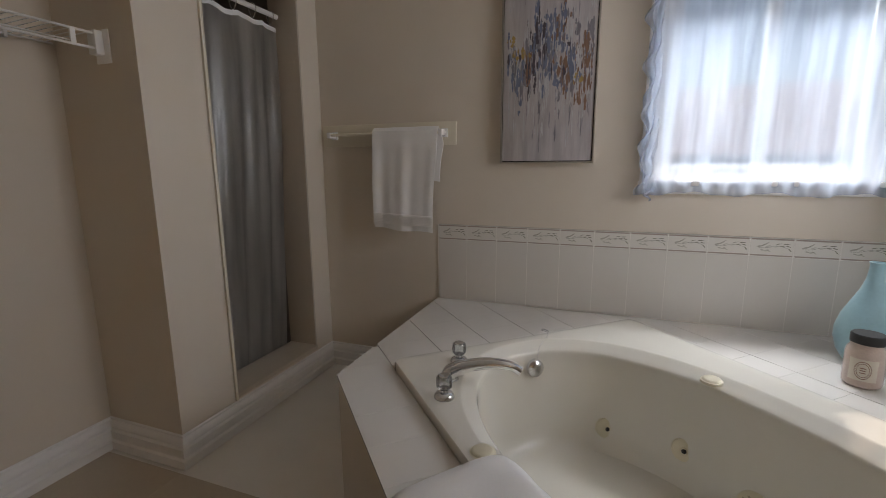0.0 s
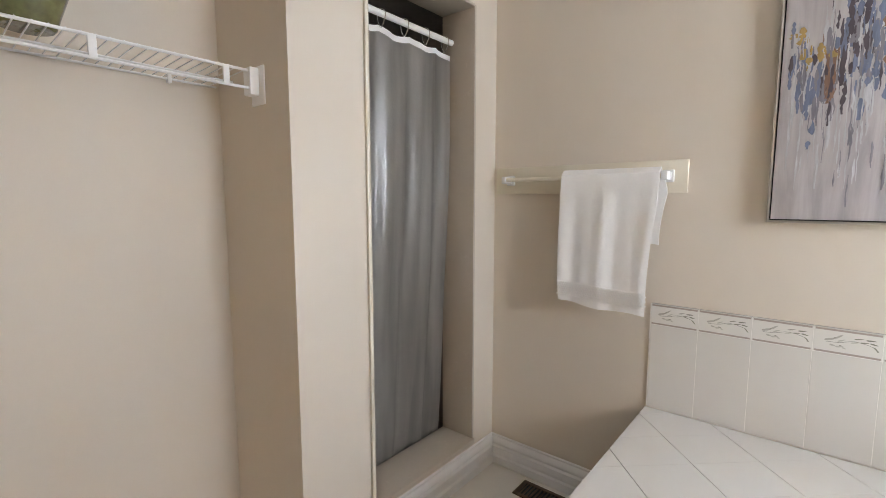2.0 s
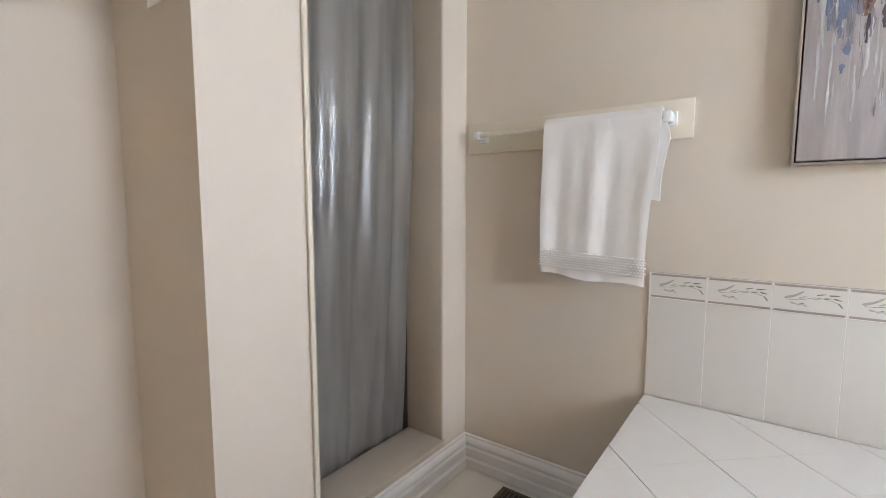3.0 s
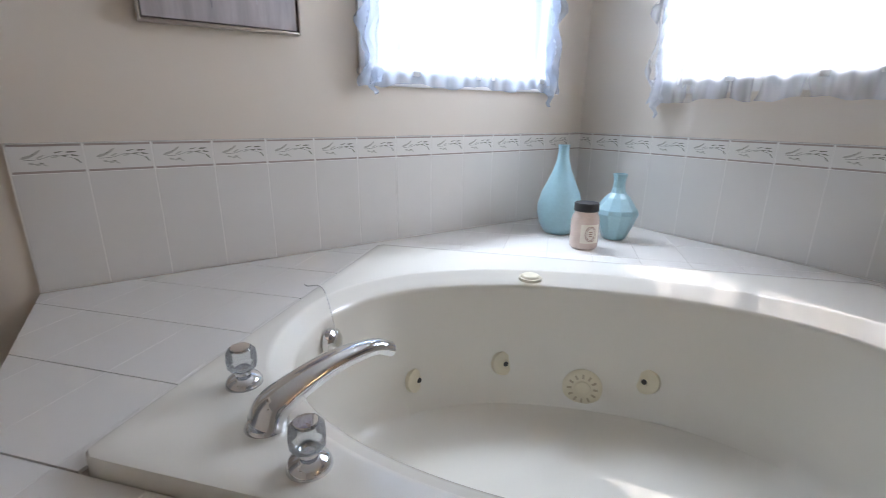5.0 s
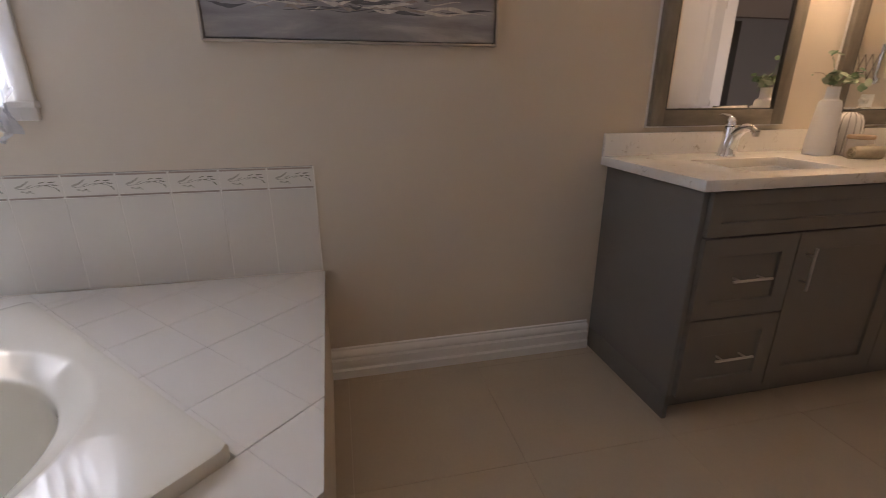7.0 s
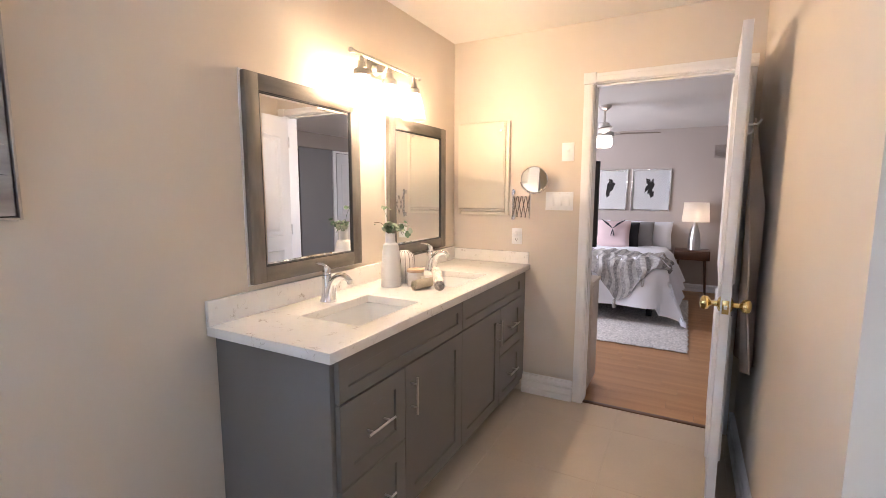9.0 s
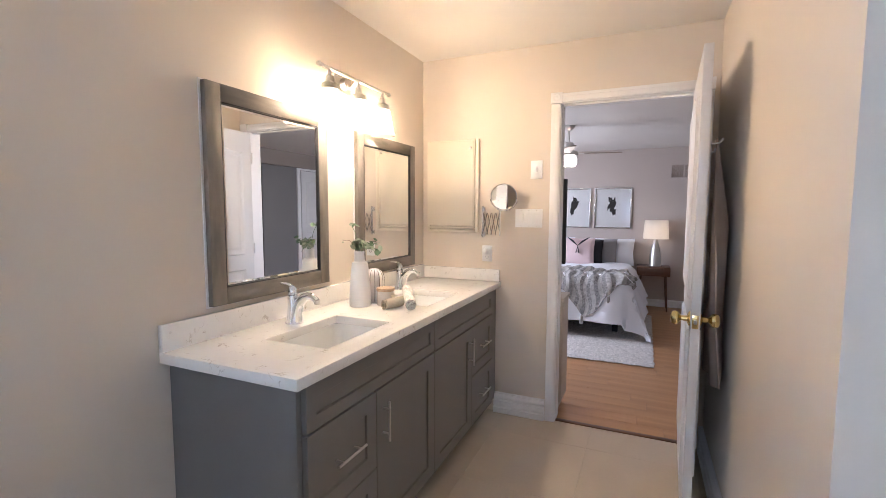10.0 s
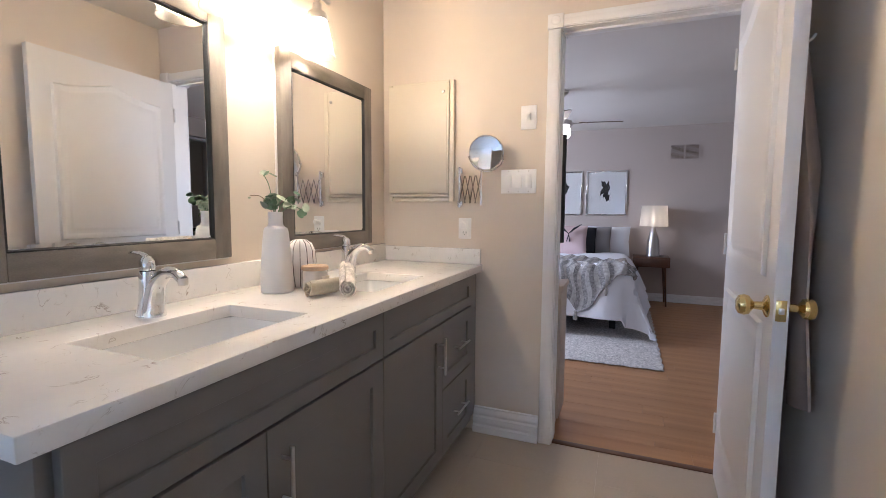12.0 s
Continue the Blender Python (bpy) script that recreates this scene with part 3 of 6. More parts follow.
# ---- tub and its deck ----
R2 = math.sqrt(0.5)


def uv(u, v, z=0.0):
    """From the tub's own axes (u along its front, v towards the corner) to the room."""
    return Vector(((u + v) * R2, (v - u) * R2, z))


TU0, TU1, TV0, TV1 = -1.535, 0.02, 0.572, 1.702
TURN = Matrix.Translation((0.273, 1.344, 0)) @ Matrix.Rotation(radians(-2.2), 4, "Z") @ Matrix.Translation((-0.273, -1.344, 0))
UNTURN = TURN.inverted()


def tub_uv(u, v, z=0.0):
    """The same for the rim and the deck, which stand slightly off the diagonal."""
    return TURN @ uv(u, v, z)


DECK_POLY = [(-0.83, NY - 0.01), (-0.83, 1.405), (0.262, 0.225), (EX - 0.01, 0.243), (EX - 0.01, NY - 0.01)]
deck = tagged(new("tub_deck"), "tiled tub deck with painted panels in the corner", "tub deck", "", "structure")
bm = bmesh.new()
lo = [bm.verts.new((x, y, 0)) for x, y in DECK_POLY]
hi = [bm.verts.new((x, y, DECK - 0.006)) for x, y in DECK_POLY]
for i in range(5):
    bm.faces.new((lo[i], lo[(i + 1) % 5], hi[(i + 1) % 5], hi[i]))
part("deck_panel", bm, M_WALL, deck, "beige painted panel", smooth=False)
rect = [tub_uv(TU0 + 0.03, TV0 + 0.03), tub_uv(TU1 - 0.03, TV0 + 0.03), tub_uv(TU1 - 0.03, TV1 - 0.03), tub_uv(TU0 + 0.03, TV1 - 0.03)]
bm = bmesh.new()
o = [bm.verts.new((x, y, DECK - 0.006)) for x, y in DECK_POLY]
q = [bm.verts.new((p.x, p.y, DECK - 0.006)) for p in rect]
for f in ((o[0], o[1], q[0]), (o[1], o[2], q[1], q[0]), (o[2], o[3], q[1]), (o[3], q[2], q[1]), (o[3], o[4], q[2]), (o[4], q[3], q[2]), (o[4], o[0], q[3]), (o[0], q[0], q[3])):
    bm.faces.new(f)
part("grout_bed", bm, M_GROUTDARK, deck, "worn grey grout", smooth=False)

BC_U, BC_V, BN = -0.782, 1.095, 2.25


def basin(a, s, z):
    c, d = math.cos(a), math.sin(a)
    if s > 0.892:
        k = min(1.0, (s - 0.892) / 0.108)
        ea, eb = 0.665 + (0.04 + 0.035 * max(0, c)) * k, 0.41 + 0.055 * k
        ea, eb = ea * max(1, s), eb * max(1, s)
    else:
        ea, eb = 0.665 * s / 0.892, 0.41 * s / 0.892
    r = (abs(c / ea) ** BN + abs(d / eb) ** BN) ** (-1 / BN)
    return uv(BC_U + c * r, BC_V + d * r, z)


def rim(a, inset, z):
    cu, cv = (TU0 + TU1) / 2, (TV0 + TV1) / 2
    ha, hb = (TU1 - TU0) / 2 - inset, (TV1 - TV0) / 2 - inset
    c, d = math.cos(a), math.sin(a)
    r = (abs(c / ha) ** 70 + abs(d / hb) ** 70) ** (-1 / 70)
    return tub_uv(cu + c * r, cv + d * r, z)


tub = thing("corner_tub", "bone acrylic jetted tub set in a tiled deck", "bathtub", at=uv(BC_U, BC_V, DECK))
NT = 320
rows = [lambda a: rim(a, 0.0, DECK - 0.01), lambda a: rim(a, 0.0, 0.517), lambda a: rim(a, 0.003, 0.523), lambda a: rim(a, 0.010, 0.525),
        lambda a: rim(a, 0.03, 0.525)]
for s, z in ((1.012, 0.525), (1.0, 0.5243), (0.99, 0.5215), (0.975, 0.5165), (0.93, 0.503), (0.905, 0.495), (0.896, 0.491), (0.890, 0.482), (0.888, 0.46), (0.885, 0.42), (0.876, 0.30), (0.862, 0.19), (0.842, 0.145), (0.80, 0.112), (0.72, 0.10), (0.45, 0.096), (0.2, 0.093)):
    rows.append(lambda a, s=s, z=z: basin(a, s, z))
bm = bmesh.new()
angs = [2 * math.pi * (i + 0.5) / NT for i in range(NT)]
loops = [[bm.verts.new(f(a)) for a in angs] for f in rows]
for a, b in zip(loops, loops[1:]):
    for i in range(NT):
        bm.faces.new((a[i], a[(i + 1) % NT], b[(i + 1) % NT], b[i]))
bm.faces.new(loops[-1])
part("shell", bm, M_TUB, tub)


def on_basin(a, s, z):
    """A frame on the basin's wall: place, with z pointing into the tub."""
    p = basin(a, s, z)
    inward = (uv(BC_U, BC_V, z) - p).normalized()
    inward = (inward + Vector((0, 0, 0.12))).normalized()
    return Matrix.Translation(p) @ inward.to_track_quat("Z", "Y").to_matrix().to_4x4()


def wall_scale(z):
    return 0.862 + (z - 0.19) * 0.12


for ju, jv, jz in ((-1.27, 1.377, 0.20), (-1.005, 1.463, 0.235), (-0.609, 1.455, 0.225)):
    a = math.atan2(jv - BC_V, ju - BC_U)
    m = on_basin(a, wall_scale(jz) + 0.008, jz)
    jet = part("jet", lathe([(0.0, 0.012), (0.010, 0.012), (0.014, 0.009), (0.028, 0.0095), (0.040, 0.005), (0.043, -0.006)], n=28, m=m), M_JET, tub, "round ivory jet")
    part("nozzle", lathe([(0, 0.0145), (0.007, 0.0145), (0.0085, 0.012), (0.0085, 0.010)], n=16, m=m), M_DARK, jet, "dark nozzle")
a = math.atan2(1.468 - BC_V, -0.772 - BC_U)
m = on_basin(a, wall_scale(0.175), 0.175)
suc = part("suction_cover", lathe([(0, 0.016), (0.022, 0.016), (0.025, 0.013), (0.050, 0.012), (0.060, 0.006), (0.062, -0.012)], n=32, m=m), M_JET, tub, "ivory suction cover")
bm = bmesh.new()
for i in range(12):
    t = 2 * math.pi * i / 12
    join(bm, moved(box(0.032, 0.046, -0.003, 0.003, 0.0115, 0.0145), m @ Matrix.Rotation(t, 4, "Z")))
part("slot", bm, M_SLOT, suc, "ring of tan slots")
a = math.atan2(1.143 - BC_V, -1.46 - BC_U)
m = on_basin(a, 0.868, 0.435)
part("overflow_plate", lathe([(0, 0.020), (0.012, 0.020), (0.024, 0.016), (0.034, 0.008), (0.036, -0.006)], n=28, m=m), M_CHROME, tub, "chrome overflow plate")
p0 = m @ Vector((0.0, 0, 0.014))
chain_pts = spline([p0, p0 + Vector((0.0, 0.03, 0.07)), Vector((-0.175, 1.955, 0.529)), Vector((-0.205, 1.99, 0.529)), Vector((-0.20, 2.03, 0.520)), Vector((-0.185, 2.06, 0.502))], 7)
bm = bmesh.new()
for c in chain_pts[::1]:
    bmesh.ops.create_icosphere(bm, subdivisions=1, radius=0.0026, matrix=Matrix.Translation(c))
tube(chain_pts, 0.0011, 6, bm=bm)
part("plug_chain", bm, M_STEEL, tub, "thin steel ball chain")
for k, (bx, by) in enumerate(((0.380, 1.726), (-0.222, 1.110))):
    part("air_button", lathe([(0, 0.010), (0.022, 0.010), (0.026, 0.008), (0.029, 0.003), (0.033, 0.002), (0.034, -0.006)], at=(bx, by, 0.523), n=28), M_JET, tub, "round ivory air button")

# faucet set on the tub's corner
tap = thing("tub_faucet", "chrome arched tub spout with acrylic handles", "faucet", at=(-0.432, 1.45, 0.525))
way = Vector((0.985, 0.17, 0)).normalized()
f0 = Vector((-0.432, 1.450, 0.525))
pts = spline([f0 + Vector((0, 0, 0.004)), f0 + way * 0.012 + Vector((0, 0, 0.027)), f0 + way * 0.055 + Vector((0, 0, 0.046)), f0 + way * 0.125 + Vector((0, 0, 0.062)), f0 + way * 0.196 + Vector((0, 0, 0.061)), f0 + way * 0.234 + Vector((0, 0, 0.044))], 6)
n_p = len(pts)
part("spout", tube(pts, [0.038 - 0.019 * min(1, i / (n_p * 0.8)) for i in range(n_p)], 18, flat=0.75), M_CHROME, tap)
part("spout_base", lathe([(0, 0.006), (0.030, 0.006), (0.034, 0.0), (0.034, -0.004)], at=f0, n=28), M_CHROME, tap)
for hx, hy in ((-0.440, 1.587), (-0.403, 1.330)):
    hb = part("handle_base", lathe([(0.012, 0.032), (0.014, 0.02), (0.026, 0.014), (0.031, 0.006), (0.032, -0.002)], at=(hx, hy, 0.525), n=28), M_CHROME, tap)
    part("handle", lathe([(0.0, 0.070), (0.019, 0.070), (0.0245, 0.064), (0.026, 0.050), (0.0245, 0.034), (0.017, 0.027), (0.0, 0.026)], at=(hx, hy, 0.525), n=10), M_ACRYLIC, hb, "clear faceted acrylic handle")
    part("cap", lathe([(0.0, 0.073), (0.016, 0.072), (0.018, 0.067)], at=(hx, hy, 0.525), n=24), M_CHROME, hb)


def draped_towel():
    """A folded towel laid from the tub's rim over the ledge and down the front."""
    prof = [(0.365, 0.12), (0.365, 0.30), (0.368, 0.46), (0.385, 0.522), (0.44, 0.536), (0.53, 0.542), (0.60, 0.544), (0.64, 0.542), (0.668, 0.530), (0.695, 0.50), (0.718, 0.43), (0.730, 0.35)]
    cur = spline([(v, 0, z) for v, z in prof], 5)
    nn = len(cur) - 1

    def fn(s, t):
        c = cur[round(t * nn)]
        on_top = min(1, max(0, (c.z - 0.50) / 0.04))
        fold = 0.028 * math.exp(-((s - 0.80) / 0.15) ** 2) + 0.004 * math.exp(-((s - 0.1) / 0.1) ** 2)
        fold *= 0.35 + 0.65 * math.exp(-((t - 0.62) / 0.2) ** 2)
        wave = 0.004 * math.sin(s * 11 + t * 6) + 0.003 * math.sin(s * 21 - t * 9)
        edge = 0.012 * max(0, abs(s - 0.5) - 0.44) / 0.06
        u = -0.905 + 0.40 * s + 0.012 * math.sin(t * 7) + 0.03 * (t - 0.5)
        return uv(u, c.x + (1 - on_top) * wave, c.z + on_top * (fold + max(0, wave) - edge))
    return grid_sheet(fn, 26, nn, 0.016)


solo("tub_towel", draped_towel(), M_TOWEL, "folded white terry towel draped over the tub's rim", "towel")

# things on the corner of the deck
solo("tall_vase", lathe([(0, 0.0), (0.052, 0.0), (0.060, 0.004), (0.082, 0.04), (0.094, 0.085), (0.094, 0.12), (0.080, 0.175), (0.058, 0.225), (0.038, 0.27), (0.026, 0.31), (0.0215, 0.35), (0.023, 0.368), (0.025, 0.374), (0.020, 0.374), (0.017, 0.34), (0.0, 0.33)], at=(0.945, 2.15, DECK), n=40), M_BLUE, "tall pale blue teardrop ceramic vase on the tub deck", "vase")
bm = lathe([(0, 0.0), (0.042, 0.0), (0.046, 0.004), (0.068, 0.055), (0.087, 0.108), (0.083, 0.126), (0.050, 0.172), (0.030, 0.192), (0.0235, 0.215), (0.0225, 0.24), (0.027, 0.262), (0.029, 0.268), (0.023, 0.268), (0.018, 0.24), (0.0, 0.23)], at=(1.07, 1.955, DECK), n=11)
solo("short_vase", bm, M_BLUE, "short pale blue faceted ceramic vase on the tub deck", "vase", smooth=False)
M_SALT = mat("pink_bath_salt", (0.62, 0.49, 0.42), 0.5, vary=0.12, scale=60, fine=160, bump=0.1, coat=1.0)
M_LABEL = mat("cream_paper", (0.74, 0.68, 0.58), 0.7, vary=0.04)
jar = thing("bath_salt_jar", "glass jar of pink bath salts with a black lid", "jar", at=(0.853, 1.93, DECK))
part("jar_body", lathe([(0, 0), (0.044, 0), (0.051, 0.006), (0.053, 0.02), (0.053, 0.108), (0.050, 0.124), (0.044, 0.134), (0.043, 0.15), (0, 0.15)], at=(0.853, 1.93, DECK), n=32), M_SALT, jar)
part("lid", lathe([(0, 0.176), (0.043, 0.176), (0.046, 0.172), (0.046, 0.146), (0.042, 0.144)], at=(0.853, 1.93, DECK), n=32), M_DARK, jar, "black lid")


def jar_label(u, v):
    a = radians(205) + radians(80) * u
    return (0.853 + 0.0538 * math.cos(a), 1.93 + 0.0538 * math.sin(a), DECK + 0.028 + 0.072 * v)


lab = part("label", grid_sheet(jar_label, 14, 4), M_LABEL, jar, "cream paper label")
bm = bmesh.new()
for k in range(20):
    a0 = 2 * math.pi * k / 20
    for rr, hh in ((0.022, 0.030), (0.017, 0.024)):
        q = []
        for aa, r2 in ((a0, 1), (a0 + 2 * math.pi / 20, 1), (a0 + 2 * math.pi / 20, 0.92), (a0, 0.92)):
            ang = radians(245) + rr * r2 * math.cos(aa) / 0.0544
            q.append(bm.verts.new((0.853 + 0.0544 * math.cos(ang), 1.93 + 0.0544 * math.sin(ang), DECK + 0.064 + hh * r2 * math.sin(aa))))
        bm.faces.new(q)
for k in range(3):
    ang0 = radians(245)
    q = [bm.verts.new((0.853 + 0.0544 * math.cos(ang0 + s), 1.93 + 0.0544 * math.sin(ang0 + s), DECK + 0.054 + k * 0.008 + h)) for s, h in ((-0.14, 0), (0.14, 0), (0.14, 0.003), (-0.14, 0.003))]
    bm.faces.new(q)
part("label_print", bm, mat("brown_print", (0.30, 0.16, 0.12), 0.7), lab, "faded brown oval print")

# ---- north wall and alcove ----
rail = thing("towel_rail", "ivory backboard with an ivory towel bar", "towel rail", at=(-1.14, NY, 1.38))
part("backboard", box(-1.53, -0.728, NY - 0.013, NY, 1.322, 1.44, 0.002), M_IVORY, rail)
for bx in (-1.45, -0.79):
    part("bracket", join(box(bx - 0.019, bx + 0.019, NY - 0.026, NY - 0.012, 1.36, 1.405, 0.004), box(bx - 0.011, bx + 0.011, NY - 0.085, NY - 0.024, 1.367, 1.398, 0.004)), M_PORCELAIN, rail, "white square bracket")
part("bar", tube([(-1.45, NY - 0.072, 1.383), (-0.79, NY - 0.072, 1.383)], 0.008, 14), M_IVORY, rail)


def hung(x0, x1, y, ztop, drop_front, drop_back, r, seed, curl=0.0):
    rng = random.Random(seed)
    ph = [rng.uniform(0, 6) for _ in range(4)]

    def fn(u, t):
        total = drop_front + drop_back
        s = t * total
        x = x0 + (x1 - x0) * u
        if s < drop_front:
            k = (drop_front - s) / drop_front
            z, yy = ztop - (drop_front - s), y - r
        else:
            k = (s - drop_front) / drop_back
            z, yy = ztop - (s - drop_front), y + r
            x += 0.026 * min(1.0, k * 4)
        near = min(1.0, k * 3)
        soft = max(0, 1 - k * 7)
        yy = y + (yy - y) * (1 - soft * 0.55) if soft else yy
        z += r * 0.8 * soft
        wav = (0.005 * math.sin(u * 13 + ph[0] + k) + 0.0022 * math.sin(u * 27 + ph[1]))
        x += near * (0.012 * math.sin(k * 3 + ph[2]) - 0.03 * (u - 0.5) * k) + curl * k * k * u
        return (x, yy - near * wav if s < drop_front else yy + near * abs(wav) * 0.3, z - 0.018 * u * near + 0.005 * math.sin(u * 8 + ph[3]) * near)
    return grid_sheet(fn, 40, 46, 0.006)


ht = solo("hand_towel", hung(-1.175, -0.805, NY - 0.072, 1.398, 0.515, 0.25, 0.022, 4), M_TOWEL, "white terry hand towel with a woven band on the rail", "towel")
bm = bmesh.new()
for k in range(34):
    for j in range(7):
        cx = -1.172 + k * 0.0103 + (j % 2) * 0.005
        uu = (cx + 1.19) / 0.385
        wavy = 0.003
        bmesh.ops.create_icosphere(bm, subdivisions=1, radius=0.0036, matrix=Matrix.Translation((cx, NY - 0.102 - 0.5 * abs(wavy), 0.915 + j * 0.0085 - 0.016 * uu)))
part("woven_band", bm, M_TOWEL, ht, "honeycomb woven band")

reg = thing("floor_register", "brown metal floor register set in the tile", "floor vent", at=(-1.16, 2.30, 0))
part("frame", join(join(join(box(-1.325, -1.005, 2.245, 2.262, 0, 0.005), box(-1.325, -1.005, 2.343, 2.36, 0, 0.005)), box(-1.325, -1.308, 2.262, 2.343, 0, 0.005)), box(-1.022, -1.005, 2.262, 2.343, 0, 0.005)), M_BRONZE, reg)
part("well", box(-1.308, -1.022, 2.262, 2.343, -0.003, 0.0005), M_DARK, reg)
for k in range(17):
    part("slat", box(-1.302 + k * 0.0167, -1.296 + k * 0.0167, 2.262, 2.343, 0.0005, 0.004), M_BRONZE, reg)

shelf = thing("wire_shelf", "white vinyl-coated wire shelf across the alcove", "wire shelf", at=(-1.85, 0.15, 1.66))
FX = -1.712
for nm, xx, zz, rr in (("front_rod", FX, 1.683, 0.0042), ("lip_rod", FX, 1.632, 0.0045), ("back_rod", AX + 0.012, 1.674, 0.0036), ("middle_rod", -1.845, 1.673, 0.003)):
    part(nm, tube([(xx, AY0 + 0.004, zz), (xx, AY1 - 0.016, zz)], rr, 8), M_WIRE, shelf)
for k in range(82):
    yy = AY1 - 0.035 - k * 0.0285
    part("cross_wire", tube([(AX + 0.004, yy, 1.6775), (FX, yy, 1.6875), (FX + 0.003, yy, 1.683)], 0.0018, 5), M_WIRE, shelf)
for k in range(8):
    yy = AY1 - 0.10 - k * 0.315
    part("lip_clip", box(FX - 0.004, FX + 0.005, yy - 0.009, yy + 0.009, 1.63, 1.684, 0.002), M_WIRE, shelf)
for k in range(5):
    yy = AY1 - 0.16 - k * 0.5
    part("wall_clip", box(AX, AX + 0.018, yy - 0.006, yy + 0.006, 1.662, 1.688, 0.002), M_WIRE, shelf)
for yy, w in ((AY1, -1), (AY0, 1)):
    part("end_bracket", join(box(FX - 0.036, FX + 0.038, yy, yy + w * 0.006, 1.585, 1.70, 0.002), box(FX - 0.03, FX + 0.012, yy + w * 0.004, yy + w * 0.034, 1.612, 1.694, 0.004)), M_PLASTIC, shelf, "white plastic end bracket")

M_POT = mat("mottled_green_glaze", (0.15, 0.15, 0.065), 0.22, vary=0.45, scale=50, fine=60, bump=0.03, coat=0.5)
M_HERB = mat("small_dark_leaves", (0.045, 0.10, 0.03), 0.6, vary=0.35, scale=60, fine=60, island=0.2)
pot = thing("potted_plant", "small leafy plant in a mottled green glazed pot", "plant", at=(-1.80, 0.83, 1.689))
part("pot", lathe([(0, 0), (0.050, 0), (0.055, 0.005), (0.066, 0.04), (0.079, 0.078), (0.084, 0.094), (0.090, 0.097), (0.092, 0.109), (0.088, 0.114), (0.082, 0.111), (0.077, 0.095), (0, 0.092)], at=(-1.80, 0.83, 1.689), n=36), M_POT, pot)
rng = random.Random(5)
bm = bmesh.new()
for k in range(620):
    th, ph_, rr = rng.uniform(0, 6.283), rng.uniform(0, 1.3), rng.uniform(0.55, 1.0)
    c = Vector((-1.80 + 0.135 * rr * math.sin(ph_) * math.cos(th), 0.83 + 0.135 * rr * math.sin(ph_) * math.sin(th), 1.795 + 0.13 * rr * math.cos(ph_)))
    m = Matrix.Translation(c) @ Euler((rng.uniform(-1, 1), rng.uniform(-1, 1), th)).to_matrix().to_4x4()
    L = rng.uniform(0.009, 0.016)
    q = [bm.verts.new(m @ Vector(p)) for p in ((-L, 0, 0), (0, L * 0.6, 0.002), (L, 0, 0), (0, -L * 0.6, 0.002))]
    bm.faces.new(q)
for k in range(26):
    th = rng.uniform(0, 6.283)
    tube(spline([(-1.80, 0.83, 1.785), (-1.80 + 0.05 * math.cos(th), 0.83 + 0.05 * math.sin(th), 1.835), (-1.80 + 0.10 * math.cos(th), 0.83 + 0.10 * math.sin(th), 1.86)], 3), 0.0012, 4, bm=bm)
part("foliage", bm, M_HERB, pot, "dense small dark green leaves", smooth=False)

# shower curtain
sc = thing("shower_curtain", "frosted grey plastic shower curtain on a white rod", "shower curtain", at=(SX - 0.13, 1.95, 1.98))
RX, RZ = SX - 0.125, 1.99
part("rod", tube([(RX, sy0 + 0.009, RZ), (RX, sy1 - 0.009, RZ)], 0.0125, 16), M_PLASTIC, sc, "white tension rod")


def film(u, v):
    y = sy0 + 0.015 + 0.595 * u
    amp = 0.55 + 0.6 * v
    x = RX + amp * (0.012 * math.sin(u * 19 + 0.4) + 0.006 * math.sin(u * 41 + v * 2.2)) + 0.004 * math.sin(v * 9 + u * 12)
    sag = 0.018 * abs(math.sin(u * math.pi * 3.5))
    return (x - 0.012 - 0.085 * v * v, y, RZ - 0.04 - sag * (1 - v) - (1.89 - 0.02 * math.sin(u * 9)) * v)


part("sheet", grid_sheet(film, 110, 60), M_FILM, sc)


def hemband(u, v):
    p = film(u, v * 0.012)
    return (p[0] + 0.002, p[1], p[2] + 0.004)


part("hem", grid_sheet(hemband, 110, 2), M_PLASTIC, sc, "white reinforced top hem")
for k in range(5):
    yy = sy0 + 0.06 + k * 0.125
    part("ring", tube([(RX + 0.021 * math.sin(2 * math.pi * i / 18), yy + 0.004 * math.sin(4 * math.pi * i / 18), RZ - 0.016 + 0.034 * math.cos(2 * math.pi * i / 18)) for i in range(19)], 0.0022, 6), M_CHROME, sc, "small chrome ring")
solo("shower_mat", box(-2.2, -1.85, 1.75, 2.2, 0.02, 0.028, 0.003), M_DARK, "dark rubber mat on the shower floor", "mat")
solo("floor_shower", box(-2.62, SX - 0.17, AY1 + 0.14, NY - 0.03, -0.004, 0.02), M_SHOWERTILE, kind="structure", smooth=False)

# ---- vanity ----
VX, VY0, VY1 = 0.80, -0.955, -2.80
vanity = thing("vanity_cabinet", "grey shaker vanity with doors, drawers and bar pulls", "vanity", at=(1.07, -1.9, 0))
bm = box(VX, VX + 0.018, SY + 0.002, VY0 - 0.018, 0.10, 0.868)
box(EX - 0.02, EX - 0.004, SY + 0.002, VY0 - 0.018, 0.10, 0.868, bm=bm)
box(VX + 0.018, EX - 0.02, SY + 0.002, SY + 0.02, 0.10, 0.868, bm=bm)
box(VX + 0.018, EX - 0.02, SY + 0.02, VY0 - 0.018, 0.10, 0.118, bm=bm)
box(VX + 0.06, EX - 0.004, SY + 0.002, VY0 - 0.018, 0.0, 0.10, bm=bm)
box(VX - 0.004, VX, SY + 0.002, VY1 + 0.03, 0.10, 0.868, bm=bm)
part("body", bm, M_GREY, vanity, smooth=False)
